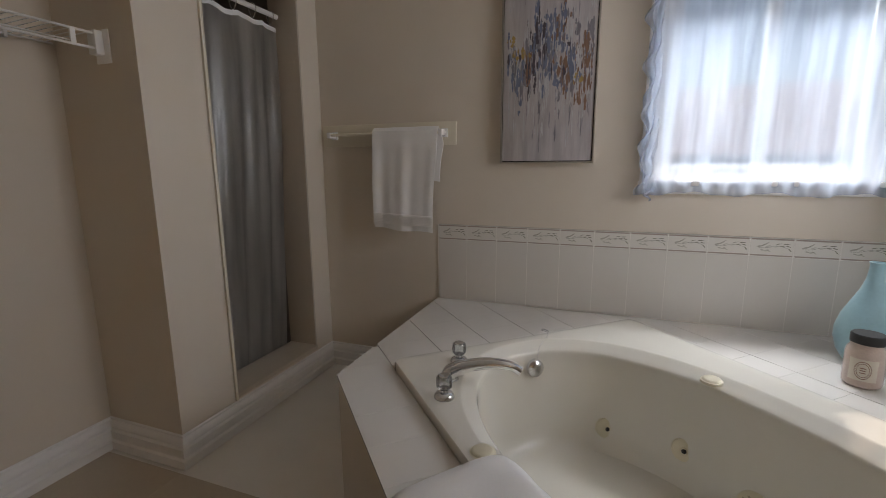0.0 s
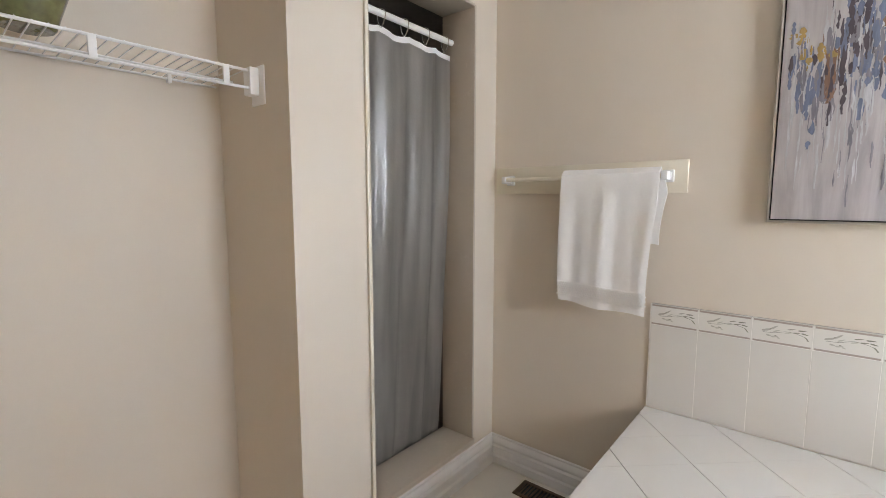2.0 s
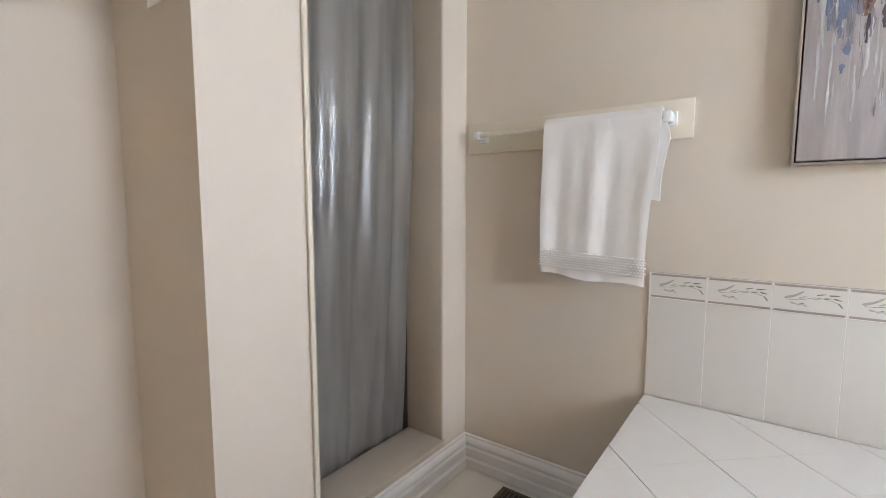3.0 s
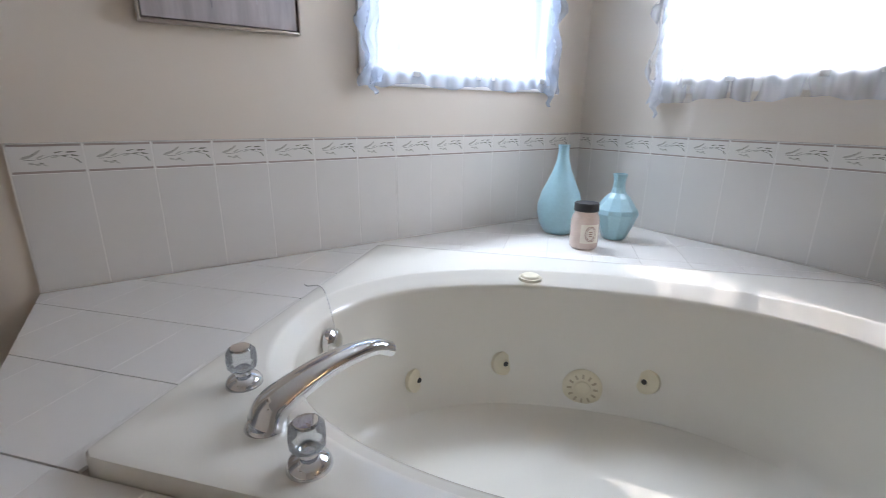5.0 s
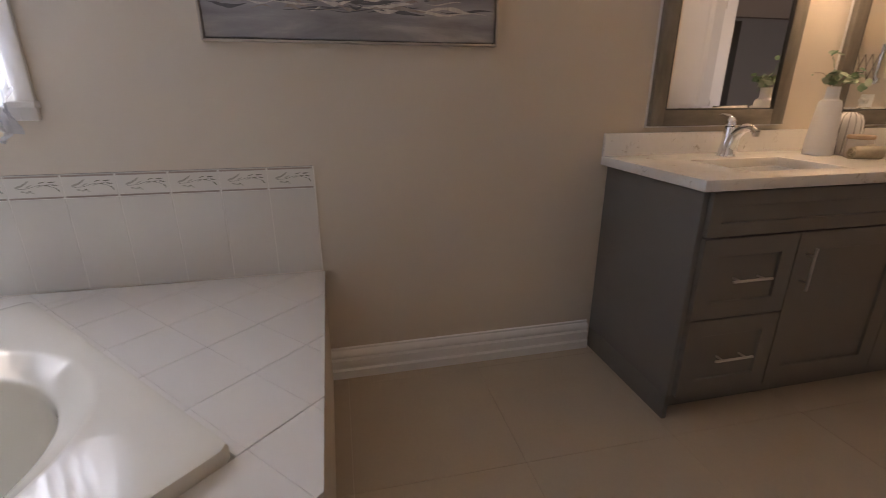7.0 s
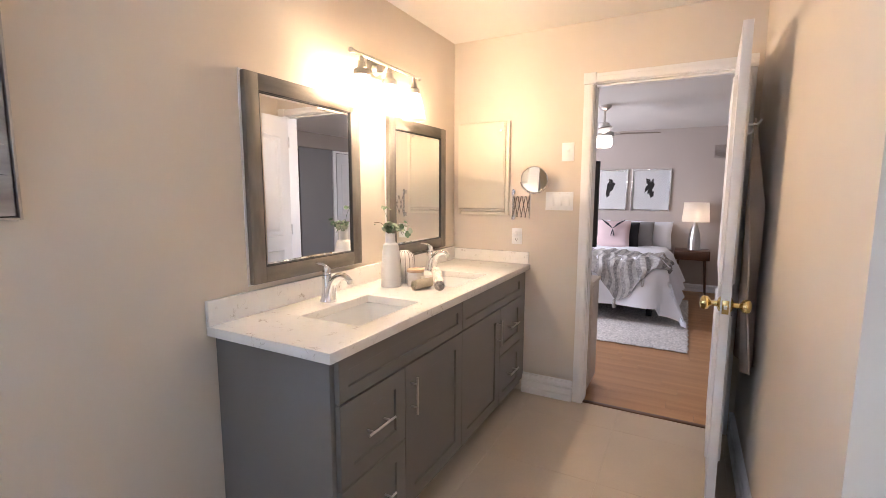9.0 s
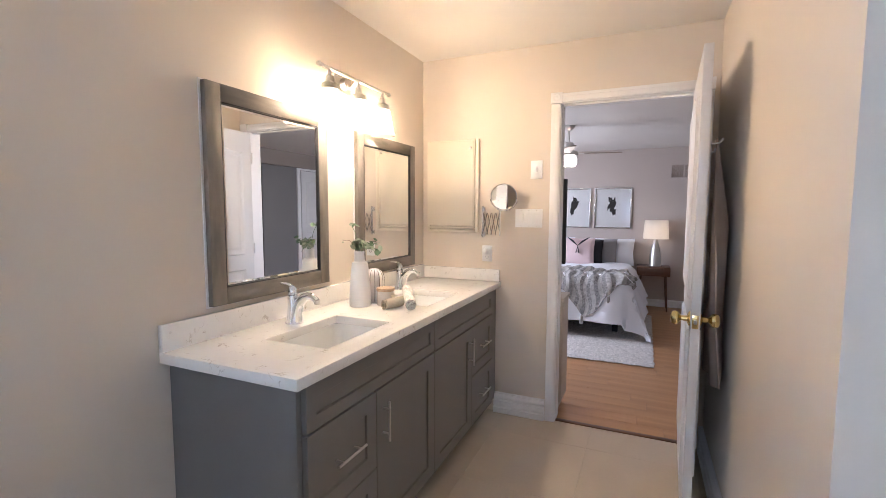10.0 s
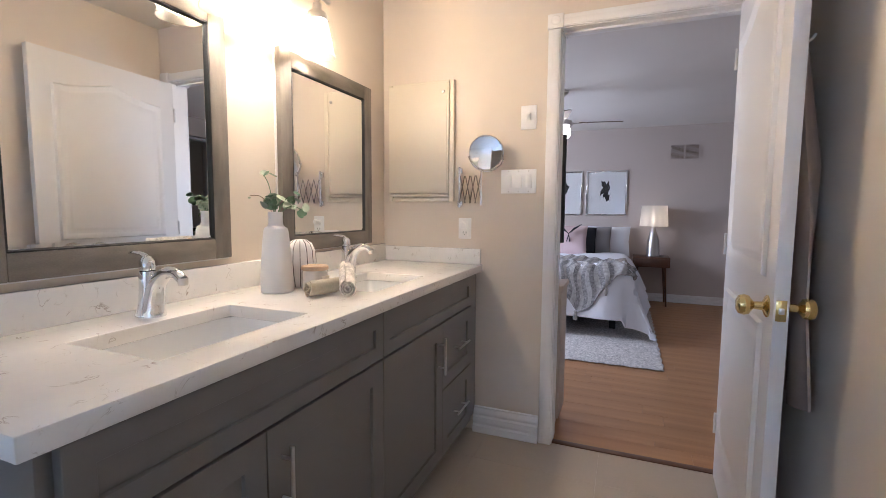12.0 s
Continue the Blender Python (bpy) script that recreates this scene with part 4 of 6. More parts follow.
part("side_panel", join(box(VX - 0.002, EX - 0.004, VY0 - 0.018, VY0, 0.10, 0.868, 0.001), box(VX + 0.002, EX - 0.004, VY0 - 0.018, VY0, 0.0, 0.10)), M_GREY, vanity)


def shaker(y0, y1, z0, z1, fw=0.062, nm="door"):
    """A framed front with a recessed panel, seen from the room."""
    x0, x1 = VX - 0.021, VX - 0.001
    y0, y1 = max(y0, y1) - 0.0015, min(y0, y1) + 0.0015
    z0, z1 = z0 + 0.0015, z1 - 0.0015
    bm = bmesh.new()
    rings = []
    for ins, x in ((0, x1), (0, x0 + 0.0012), (0.0012, x0), (fw - 0.001, x0), (fw, x0 + 0.001), (fw + 0.0006, x0 + 0.009)):
        rings.append([bm.verts.new((x, yy, zz)) for yy, zz in ((y0 - ins, z0 + ins), (y1 + ins, z0 + ins), (y1 + ins, z1 - ins), (y0 - ins, z1 - ins))])
    for a, b in zip(rings, rings[1:]):
        for i in range(4):
            bm.faces.new((a[i], a[(i + 1) % 4], b[(i + 1) % 4], b[i]))
    bm.faces.new(rings[0])
    bm.faces.new(rings[-1])
    return part(nm, bm, M_GREY, vanity, smooth=False)


def pull(parent, y, z, upright):
    x = VX - 0.021
    L = 0.078
    a, b = ((0, 0, -L), (0, 0, L)) if upright else ((0, -L, 0), (0, L, 0))
    c = Vector((x - 0.030, y, z))
    bm = tube([c + Vector(a), c + Vector(b)], 0.0046, 12)
    for s in (-0.62, 0.62):
        q = c + Vector(b) * s
        tube([q, q + Vector((0.031, 0, 0))], 0.004, 8, bm=bm)
    part("bar_pull", bm, M_STEEL, parent, "brushed nickel bar pull")


Y = [-0.976, -1.356, -1.867, -2.378, -2.767]
shaker(Y[0], Y[2], 0.712, 0.862, 0.045, "top_panel")
shaker(Y[2], Y[4], 0.712, 0.862, 0.045, "top_panel")
for a, b in ((0, 1), (3, 4)):
    for z0, z1 in ((0.414, 0.708), (0.105, 0.411)):
        d = shaker(Y[a], Y[b], z0, z1, 0.062, "drawer")
        pull(d, (Y[a] + Y[b]) / 2, (z0 + z1) / 2 + 0.002, False)
for a, b, hy in ((1, 2, Y[1] - 0.045), (2, 3, Y[3] + 0.045)):
    d = shaker(Y[a], Y[b], 0.105, 0.708, 0.066, "door")
    pull(d, hy, 0.578, True)

CT = 0.905
SINKS = [(-1.40, 1.01), (-2.17, 1.01)]
SW, SD = 0.212, 0.143
top = thing("quartz_worktop", "white veined quartz worktop with a low backsplash", "worktop", at=(1.05, -1.9, 0.868))
ys = [-0.922, SINKS[0][0] + SW, SINKS[0][0] - SW, SINKS[1][0] + SW, SINKS[1][0] - SW, SY + 0.001]
xs = [0.762, SINKS[0][1] - SD, SINKS[0][1] + SD, EX - 0.001]


def slab(xs, ys, holes, z0, z1):
    bm = bmesh.new()
    v = {}
    for i, x in enumerate(xs):
        for j, y in enumerate(ys):
            for k, z in enumerate((z0, z1)):
                v[i, j, k] = bm.verts.new((x, y, z))
    cells = [(i, j) for i in range(len(xs) - 1) for j in range(len(ys) - 1) if (i, j) not in holes]
    for i, j in cells:
        bm.faces.new((v[i, j, 1], v[i + 1, j, 1], v[i + 1, j + 1, 1], v[i, j + 1, 1]))
        bm.faces.new((v[i, j, 0], v[i, j + 1, 0], v[i + 1, j + 1, 0], v[i + 1, j, 0]))
        for di, dj, e in ((-1, 0, ((i, j), (i, j + 1))), (1, 0, ((i + 1, j), (i + 1, j + 1))), (0, -1, ((i, j), (i + 1, j))), (0, 1, ((i, j + 1), (i + 1, j + 1)))):
            if (i + di, j + dj) not in cells:
                bm.faces.new((v[(*e[0], 0)], v[(*e[1], 0)], v[(*e[1], 1)], v[(*e[0], 1)]))
    bmesh.ops.recalc_face_normals(bm, faces=bm.faces[:])
    sharp = [e for e in bm.edges if len(e.link_faces) == 2 and e.calc_face_angle(0) > 0.5]
    bmesh.ops.bevel(bm, geom=sharp, offset=0.003, segments=2, profile=0.5, affect="EDGES")
    return bm


part("slab", slab(xs, ys, {(1, 1), (1, 3)}, 0.868, CT), M_QUARTZ, top)
part("backsplash", box(EX - 0.021, EX - 0.001, SY + 0.022, -0.922, CT, CT + 0.092, 0.002), M_QUARTZ, top)
part("end_splash", box(0.772, EX - 0.001, SY + 0.001, SY + 0.021, CT, CT + 0.080, 0.002), M_QUARTZ, top)


def sink(cy, cx):
    s = thing("undermount_sink", "white porcelain undermount sink below the worktop", "sink", "vanity sinks", at=(cx, cy, 0.868))
    bm = bmesh.new()
    rings = []
    for ins, z in ((-0.02, 0.867), (-0.006, 0.867), (-0.004, 0.860), (0.004, 0.80), (0.018, 0.752), (0.05, 0.735), (0.10, 0.731)):
        hw, hd = SW - ins, SD - ins
        rad = max(0.01, 0.035 - max(0, ins) * 0.2)
        loop = []
        for qx, qy, a0 in ((1, 1, 0), (-1, 1, 90), (-1, -1, 180), (1, -1, 270)):
            for k in range(7):
                a = radians(a0 + 15 * k)
                loop.append(bm.verts.new((cx + qx * (hd - rad) + rad * math.cos(a), cy + qy * (hw - rad) + rad * math.sin(a), z)))
        rings.append(loop)
    for a, b in zip(rings, rings[1:]):
        for i in range(28):
            bm.faces.new((a[i], a[(i + 1) % 28], b[(i + 1) % 28], b[i]))
    bm.faces.new(rings[-1])
    part("bowl", bm, M_PORCELAIN, s)
    part("drain", lathe([(0, 0.734), (0.010, 0.734), (0.012, 0.737), (0.021, 0.736), (0.023, 0.731)], at=(cx + 0.02, cy, 0), n=24), M_CHROME, s, "chrome drain")
    return s


for cy, cx in SINKS:
    sink(cy, cx)


def faucet(x, y):
    f = thing("vanity_faucet", "chrome single-lever faucet beside the sink", "faucet", "vanity faucets", at=(x, y, CT))
    c = Vector((x, y, CT))
    part("body", lathe([(0.033, 0.0), (0.033, 0.004), (0.030, 0.010), (0.026, 0.03), (0.0205, 0.07), (0.021, 0.105), (0.019, 0.118), (0, 0.122)], at=c, n=28), M_CHROME, f)
    pts = spline([c + Vector((-0.018, 0, 0.0)), c + Vector((-0.022, 0, 0.045)), c + Vector((-0.038, 0, 0.088)), c + Vector((-0.072, 0, 0.116)), c + Vector((-0.105, 0, 0.117)), c + Vector((-0.128, 0, 0.102))], 6)
    n_ = len(pts)
    sp = part("spout", tube(pts, [0.029 - 0.016 * min(1, 1.25 * i / n_) for i in range(n_)], 16), M_CHROME, f)
    part("aerator", lathe([(0, 0), (0.0115, 0), (0.0125, 0.008), (0.0125, 0.018)], at=c + Vector((-0.129, 0, 0.089)), n=20), M_STEEL, sp)
    part("lever", join(lathe([(0.018, 0.12), (0.0195, 0.128), (0.018, 0.146), (0.010, 0.156), (0, 0.158)], at=c, n=24), tube(spline([c + Vector((-0.016, 0, 0.140)), c + Vector((0.006, 0, 0.158)), c + Vector((0.034, 0, 0.164)), c + Vector((0.060, 0, 0.163))], 4), 0.0085, 10, flat=0.6)), M_CHROME, f)
    return f


fc = faucet(1.232, -1.425)
copy_thing(fc, Matrix.Translation((1.232, -2.335, CT)))


def wall_mirror(y0, y1, z0, z1):
    """A bevelled mirror in a weathered plank frame, on the east wall."""
    y0, y1 = max(y0, y1), min(y0, y1)
    mir = thing("framed_mirror", "wall mirror in a weathered grey wood frame", "mirror", "vanity mirrors", at=(EX, (y0 + y1) / 2, z0))
    w, xf, xb = 0.064, EX - 0.030, EX - 0.006
    for nm, a0, a1, c0, c1, mm in (("stile", y0, y0 - w, z0, z1, M_FRAMEV), ("stile", y1 + w, y1, z0, z1, M_FRAMEV), ("rail", y0 - w, y1 + w, z1 - w, z1, M_FRAME), ("rail", y0 - w, y1 + w, z0, z0 + w, M_FRAME)):
        part(nm, box(xf, xb, a0, a1, c0, c1, 0.003), mm, mir)
    part("backing", box(EX - 0.0065, EX - 0.0005, y0 + 0.006, y1 - 0.006, z0 - 0.006, z1 + 0.006), M_TRIM, mir, "white backing edge")
    bm = bmesh.new()
    rings = []
    for ins, x in ((w - 0.004, xf + 0.012), (w + 0.016, xf + 0.0095)):
        rings.append([bm.verts.new((x, yy, zz)) for yy, zz in ((y0 - ins, z0 + ins), (y1 + ins, z0 + ins), (y1 + ins, z1 - ins), (y0 - ins, z1 - ins))])
    for i in range(4):
        bm.faces.new((rings[0][i], rings[0][(i + 1) % 4], rings[1][(i + 1) % 4], rings[1][i]))
    bm.faces.new(rings[1])
    part("mirror_glass", bm, M_MIRROR, mir, "bevelled silver mirror", smooth=False)
    bead = box(xf + 0.002, xf + 0.012, y0 - w, y0 - w - 0.004, z0 + w, z1 - w)
    box(xf + 0.002, xf + 0.012, y1 + w + 0.004, y1 + w, z0 + w, z1 - w, bm=bead)
    box(xf + 0.002, xf + 0.012, y0 - w, y1 + w, z0 + w, z0 + w + 0.004, bm=bead)
    box(xf + 0.002, xf + 0.012, y0 - w, y1 + w, z1 - w - 0.004, z1 - w, bm=bead)
    part("inner_bead", bead, M_DARK, mir, "dark inner bead")
    return mir


wall_mirror(-1.112, -1.782, 1.022, 1.836)
wall_mirror(-2.036, -2.705, 1.012, 1.805)

# vanity light: a bar with three glass bells
vl = thing("vanity_light", "brushed nickel bar light with three glowing glass bells", "wall light", at=(EX, -1.93, 2.03))
BX, BZ = 1.235, 2.026
part("bar", tube([(BX, -1.645, BZ), (BX, -2.21, BZ)], 0.008, 12), M_STEEL, vl)
for yy in (-1.632, -2.222):
    part("finial", lathe([(0, 0.016), (0.010, 0.013), (0.013, 0.004), (0.010, -0.006), (0.008, -0.012)], n=18, m=Matrix.Translation((BX, yy, BZ)) @ Matrix.Rotation(radians(-90 if yy > -1.9 else 90), 4, "X")), M_STEEL, vl)
part("wall_plate", join(box(EX - 0.02, EX, -2.0, -1.86, 1.975, 2.085, 0.006), lathe([(0.0, 0.03), (0.022, 0.028), (0.03, 0.012), (0.03, 0)], n=24, m=Matrix.Translation((EX - 0.018, -1.93, 2.02)) @ Matrix.Rotation(radians(-90), 4, "Y"))), M_STEEL, vl)
part("arm", tube(spline([(EX - 0.03, -1.93, 2.01), (EX - 0.07, -1.93, 1.998), (BX + 0.01, -1.93, BZ)], 5), 0.009, 12), M_STEEL, vl)
M_BULB = glow("warm_bulb", (1.0, 0.76, 0.47), 175)
for yy in (-1.70, -1.93, -2.16):
    sk = part("socket", lathe([(0.008, 0.0), (0.009, -0.03), (0.018, -0.034), (0.020, -0.062), (0.036, -0.068), (0.040, -0.08), (0.040, -0.096), (0.036, -0.098)], at=(BX, yy, BZ), n=24), M_STEEL, vl)
    part("glass_bell", lathe([(0.036, -0.088), (0.037, -0.10), (0.045, -0.14), (0.056, -0.19), (0.066, -0.232), (0.0675, -0.236), (0.0645, -0.232), (0.0545, -0.19), (0.0435, -0.14), (0.0352, -0.10)], at=(BX, yy, BZ), n=32), M_SHADEGLASS, sk, "clear flared glass bell")
    part("bulb", lathe([(0.012, -0.088), (0.014, -0.105), (0.026, -0.135), (0.031, -0.158), (0.026, -0.180), (0.012, -0.192), (0, -0.195)], at=(BX, yy, BZ), n=24), M_BULB, sk, "glowing warm bulb")

# things on the worktop
M_WHITECER = mat("matt_white_ceramic", (0.82, 0.81, 0.80), 0.55, vary=0.02, fine=200, bump=0.02)
vase = thing("bottle_vase", "matt white bottle vase holding eucalyptus sprigs", "vase", at=(1.172, -1.832, CT))
part("vase_body", lathe([(0, 0), (0.050, 0), (0.0535, 0.004), (0.053, 0.05), (0.046, 0.15), (0.0405, 0.205), (0.037, 0.217), (0.026, 0.224), (0.0235, 0.232), (0.0225, 0.255), (0.0235, 0.272), (0.020, 0.272), (0.018, 0.24), (0, 0.235)], at=(1.172, -1.832, CT), n=36), M_WHITECER, vase)
M_EUC = mat("eucalyptus_leaf", (0.12, 0.20, 0.11), 0.6, vary=0.45, scale=90, fine=60)
M_EUCPALE = mat("pale_eucalyptus_leaf", (0.34, 0.40, 0.29), 0.6, vary=0.3, scale=90, fine=60)
M_STEM = mat("brown_stem", (0.16, 0.10, 0.06), 0.7, vary=0.2)
rng = random.Random(11)


def leaf(center, size, normal, spin):
    bm = bmesh.new()
    m = Matrix.Translation(center) @ Vector(normal).to_track_quat("Z", "Y").to_matrix().to_4x4() @ Matrix.Rotation(spin, 4, "Z")
    ring = [bm.verts.new(m @ Vector((size * 0.72 * math.cos(2 * math.pi * i / 10), size * math.sin(2 * math.pi * i / 10), 0.15 * size * abs(math.cos(2 * math.pi * i / 10))))) for i in range(10)]
    mid = bm.verts.new(m @ Vector((0, 0, -0.02 * size)))
    for i in range(10):
        bm.faces.new((ring[i], ring[(i + 1) % 10], mid))
    return bm


v0 = Vector((1.172, -1.832, CT + 0.25))
for k, (across, rise, deep, nl) in enumerate(((0.105, 0.010, 0.01, 3), (0.075, 0.060, -0.02, 4), (-0.085, 0.065, 0.0, 1), (-0.035, 0.135, 0.015, 2), (0.000, 0.050, -0.02, 6), (0.050, 0.030, 0.02, 5), (-0.03, 0.035, -0.01, 5))):
    tip = v0 + Vector((-0.92 * across + deep, -0.37 * across - deep, rise + 0.012))
    mid = (v0 + tip) / 2 + Vector((0, 0, 0.03))
    st = spline([v0, mid, tip], 6)
    stem = part("stem", tube(st, 0.0013, 5), M_STEM if nl == 1 else M_EUC, vase)
    for i in range(nl if nl == 1 else nl + 2):
        t = 1 - i * 0.075
        c = st[min(len(st) - 1, int(t * (len(st) - 1)))] + Vector((rng.uniform(-0.018, 0.018), rng.uniform(-0.018, 0.018), rng.uniform(-0.016, 0.016)))
        part("leaf", leaf(c, rng.uniform(0.013, 0.022) if nl > 1 else 0.005, (rng.uniform(-1, 0.3), rng.uniform(-0.6, 0.9), rng.uniform(0.0, 1)), rng.uniform(0, 6)), M_EUC if (i + k) % 2 else M_EUCPALE, stem)

rib = thing("striped_vase", "rounded white vase with thin dark vertical stripes", "vase", at=(1.165, -1.945, CT))
RP = [(0, 0), (0.036, 0), (0.041, 0.006), (0.052, 0.05), (0.056, 0.095), (0.053, 0.135), (0.042, 0.160), (0.024, 0.171), (0.016, 0.168), (0, 0.162)]
part("vase_body", lathe(RP, at=(1.165, -1.945, CT), n=40), M_WHITECER, rib)
M_STRIPE = mat("dark_stripe_glaze", (0.06, 0.05, 0.05), 0.5)
for k in range(14):
    a = 2 * math.pi * k / 14
    part("stripe", tube([(1.165 + r * math.cos(a), -1.945 + r * math.sin(a), CT + z) for r, z in RP[2:8]], 0.0013, 5), M_STRIPE, rib)
can = thing("lidded_candle", "pale glass candle with a wooden lid", "candle", at=(1.065, -1.898, CT))
part("candle_glass", lathe([(0, 0), (0.040, 0), (0.043, 0.004), (0.043, 0.07), (0.040, 0.074), (0, 0.07)], at=(1.065, -1.898, CT), n=32), mat("cloudy_pink_glass", (0.66, 0.60, 0.55), 0.15, vary=0.04, coat=0.5), can)
part("lid", lathe([(0, 0.088), (0.044, 0.088), (0.046, 0.085), (0.046, 0.076), (0.043, 0.073)], at=(1.065, -1.898, CT), n=32), wood("pale_wood_lid", (0.42, 0.27, 0.16), (0.58, 0.42, 0.28), 0.5, (20, 4, 20), 6, 0.02, 0), can, "pale wooden lid")
part("label", box(1.0205, 1.023, -1.918, -1.878, CT + 0.02, CT + 0.055), M_LABEL, can, "cream paper label")


def rolled(at, way, r, L, material, name, label, lift=0.0):
    """A rolled washcloth with a visible spiral end."""
    bm = bmesh.new()
    d = Vector((way[0], way[1], 0)).normalized()
    side = Vector((-d.y, d.x, 0))
    turns, n_ = 3.2, 90

    def fn(u, v):
        a = 2 * math.pi * turns * u
        rr = r * (0.18 + 0.80 * u) + 0.0012 * math.sin(v * 40 + u * 20)
        return Vector(at) + d * (L * (v - 0.5) + 0.004 * math.sin(u * 30)) + side * (rr * math.cos(a)) + Vector((0, 0, r + rr * math.sin(a) + lift * v))
    return solo(name, grid_sheet(fn, n_, 14, 0.004), material, label, "washcloth", "rolled washcloths")


M_OLIVE = mat("olive_terry", (0.45, 0.40, 0.31), 0.95, vary=0.2, scale=60, fine=160, bump=0.01)
M_GREYT = mat("grey_woven_terry", (0.62, 0.58, 0.53), 0.95, vary=0.4, scale=160, fine=160, bump=0.01)
rolled((0.99, -1.838, CT + 0.001), (0.31, 0.95), 0.028, 0.115, M_OLIVE, "rolled_washcloth", "rolled olive terry washcloth on the worktop")
rolled((0.925, -1.888, CT + 0.001), (0.57, -0.82), 0.030, 0.16, M_GREYT, "rolled_washcloth", "rolled grey woven washcloth propped on another", 0.045)

# ---- south wall ----
cab = thing("medicine_cabinet", "ivory painted recessed medicine cabinet with moulded edges", "cabinet", at=(1.11, SY, 1.23))
part("frame", join(join(join(box(0.922, 0.948, SY, SY + 0.022, 1.23, 1.86, 0.004), box(1.282, 1.305, SY, SY + 0.022, 1.23, 1.86, 0.004)), box(0.948, 1.282, SY, SY + 0.022, 1.84, 1.86, 0.004)), box(0.948, 1.282, SY, SY + 0.022, 1.23, 1.252, 0.004)), M_IVORY, cab)
dr = part("door", box(0.958, 1.296, SY + 0.014, SY + 0.030, 1.276, 1.848, 0.003), M_IVORY, cab)
part("bottom_rail", box(0.947, 1.296, SY + 0.014, SY + 0.037, 1.258, 1.272, 0.005), M_IVORY, cab)
part("side_bead", box(0.946, 0.957, SY + 0.014, SY + 0.034, 1.274, 1.848, 0.004), M_IVORY, cab)
part("knob", lathe([(0, 0.008), (0.007, 0.007), (0.009, 0.003), (0.008, 0)], n=18, m=Matrix.Translation((0.978, SY + 0.03, 1.80)) @ Matrix.Rotation(radians(-90), 4, "X")), M_STEEL, dr, "small round knob")

sm = thing("scissor_mirror", "chrome scissor-arm shaving mirror on the wall", "mirror", at=(0.892, SY, 1.3))
part("wall_bar", tube([(0.888, SY + 0.022, 1.20), (0.888, SY + 0.022, 1.41)], 0.0065, 12), M_CHROME, sm)
part("wall_mount", join(box(0.876, 0.900, SY, SY + 0.02, 1.205, 1.235, 0.003), box(0.876, 0.900, SY, SY + 0.02, 1.375, 1.405, 0.003)), M_CHROME, sm)
# scissor bars in a darker metal colour than the chrome parts
M_SCISSOR = mat("dark_nickel", (0.30, 0.27, 0.24), 0.35, 1.0, vary=0.1)
A0, A1, NS = Vector((0.884, SY + 0.028, 0)), Vector((0.757, SY + 0.065, 0)), 4
for k in range(NS):
    a, b = A0.lerp(A1, k / NS), A0.lerp(A1, (k + 1) / NS)
    for z0, z1, off in ((1.222, 1.362, 0.002), (1.362, 1.222, -0.002)):
        part("scissor_bar", tube([a + Vector((off, off, z0)), b + Vector((off, off, z1))], 0.0048, 6, flat=0.4), M_SCISSOR, sm)
part("front_post", tube([A1 + Vector((0, 0, 1.215)), A1 + Vector((0, 0, 1.385))], 0.005, 10), M_CHROME, sm)
MC = Vector((0.724, SY + 0.092, 1.469))
MN = Vector((-0.12, 0.96, -0.22)).normalized()
mm = Matrix.Translation(MC) @ MN.to_track_quat("Z", "Y").to_matrix().to_4x4()
part("yoke", tube([A1 + Vector((0, 0, 1.38))] + [mm @ Vector((0.092 * math.cos(t), -0.092 * math.sin(t), 0.0)) for t in [radians(x) for x in range(170, 5, -15)]], 0.0032, 8), M_CHROME, sm)
part("rim", lathe([(0.082, -0.008), (0.086, -0.004), (0.0865, 0.004), (0.083, 0.008), (0.080, 0.006)], n=48, m=mm), M_CHROME, sm)
part("mirror_glass", lathe([(0, 0.0055), (0.080, 0.0055)], n=48, m=mm), M_MIRROR, sm, "round silver mirror", smooth=False)
part("mirror_back", lathe([(0, -0.006), (0.080, -0.006), (0.084, -0.004)], n=48, m=mm), M_MIRROR, sm)


def plate(name, x0, x1, z0, z1, label, cat):
    t = thing(name, label, cat, at=((x0 + x1) / 2, SY, (z0 + z1) / 2))
    part("plate", box(x0, x1, SY, SY + 0.006, z0, z1, 0.0025), M_PLASTIC, t)
    return t


sw = plate("light_switch", 0.492, 0.67, 1.272, 1.391, "white three-gang rocker switch plate beside the door", "light switch")
for k in range(3):
    c = 0.53 + k * 0.0505
    rk = part("rocker", moved(box(c - 0.0165, c + 0.0165, -0.004, 0.004, -0.033, 0.033, 0.002), Matrix.Translation((0, SY + 0.007, 1.3315)) @ Matrix.Rotation(radians(5), 4, "X")), M_PLASTIC, sw)
    for zz in (1.281, 1.382):
        part("screw", lathe([(0, 0.0012), (0.003, 0.0008), (0.003, 0)], n=10, m=Matrix.Translation((c, SY + 0.006, zz)) @ Matrix.Rotation(radians(-90), 4, "X")), M_STEEL, sw)
th = plate("dimmer_switch", 0.498, 0.574, 1.585, 1.70, "white toggle timer plate on the wall", "switch")
part("toggle", join(box(0.526, 0.546, SY + 0.005, SY + 0.016, 1.628, 1.664, 0.003), box(0.53, 0.542, SY + 0.014, SY + 0.03, 1.64, 1.656, 0.003)), M_PLASTIC, th)
ol = plate("wall_outlet", 0.826, 0.897, 1.036, 1.145, "white wall outlet with a small night light", "outlet")
part("socket_face", join(box(0.845, 0.878, SY + 0.005, SY + 0.009, 1.052, 1.085, 0.003), box(0.845, 0.878, SY + 0.005, SY + 0.009, 1.097, 1.13, 0.003)), M_PLASTIC, ol)
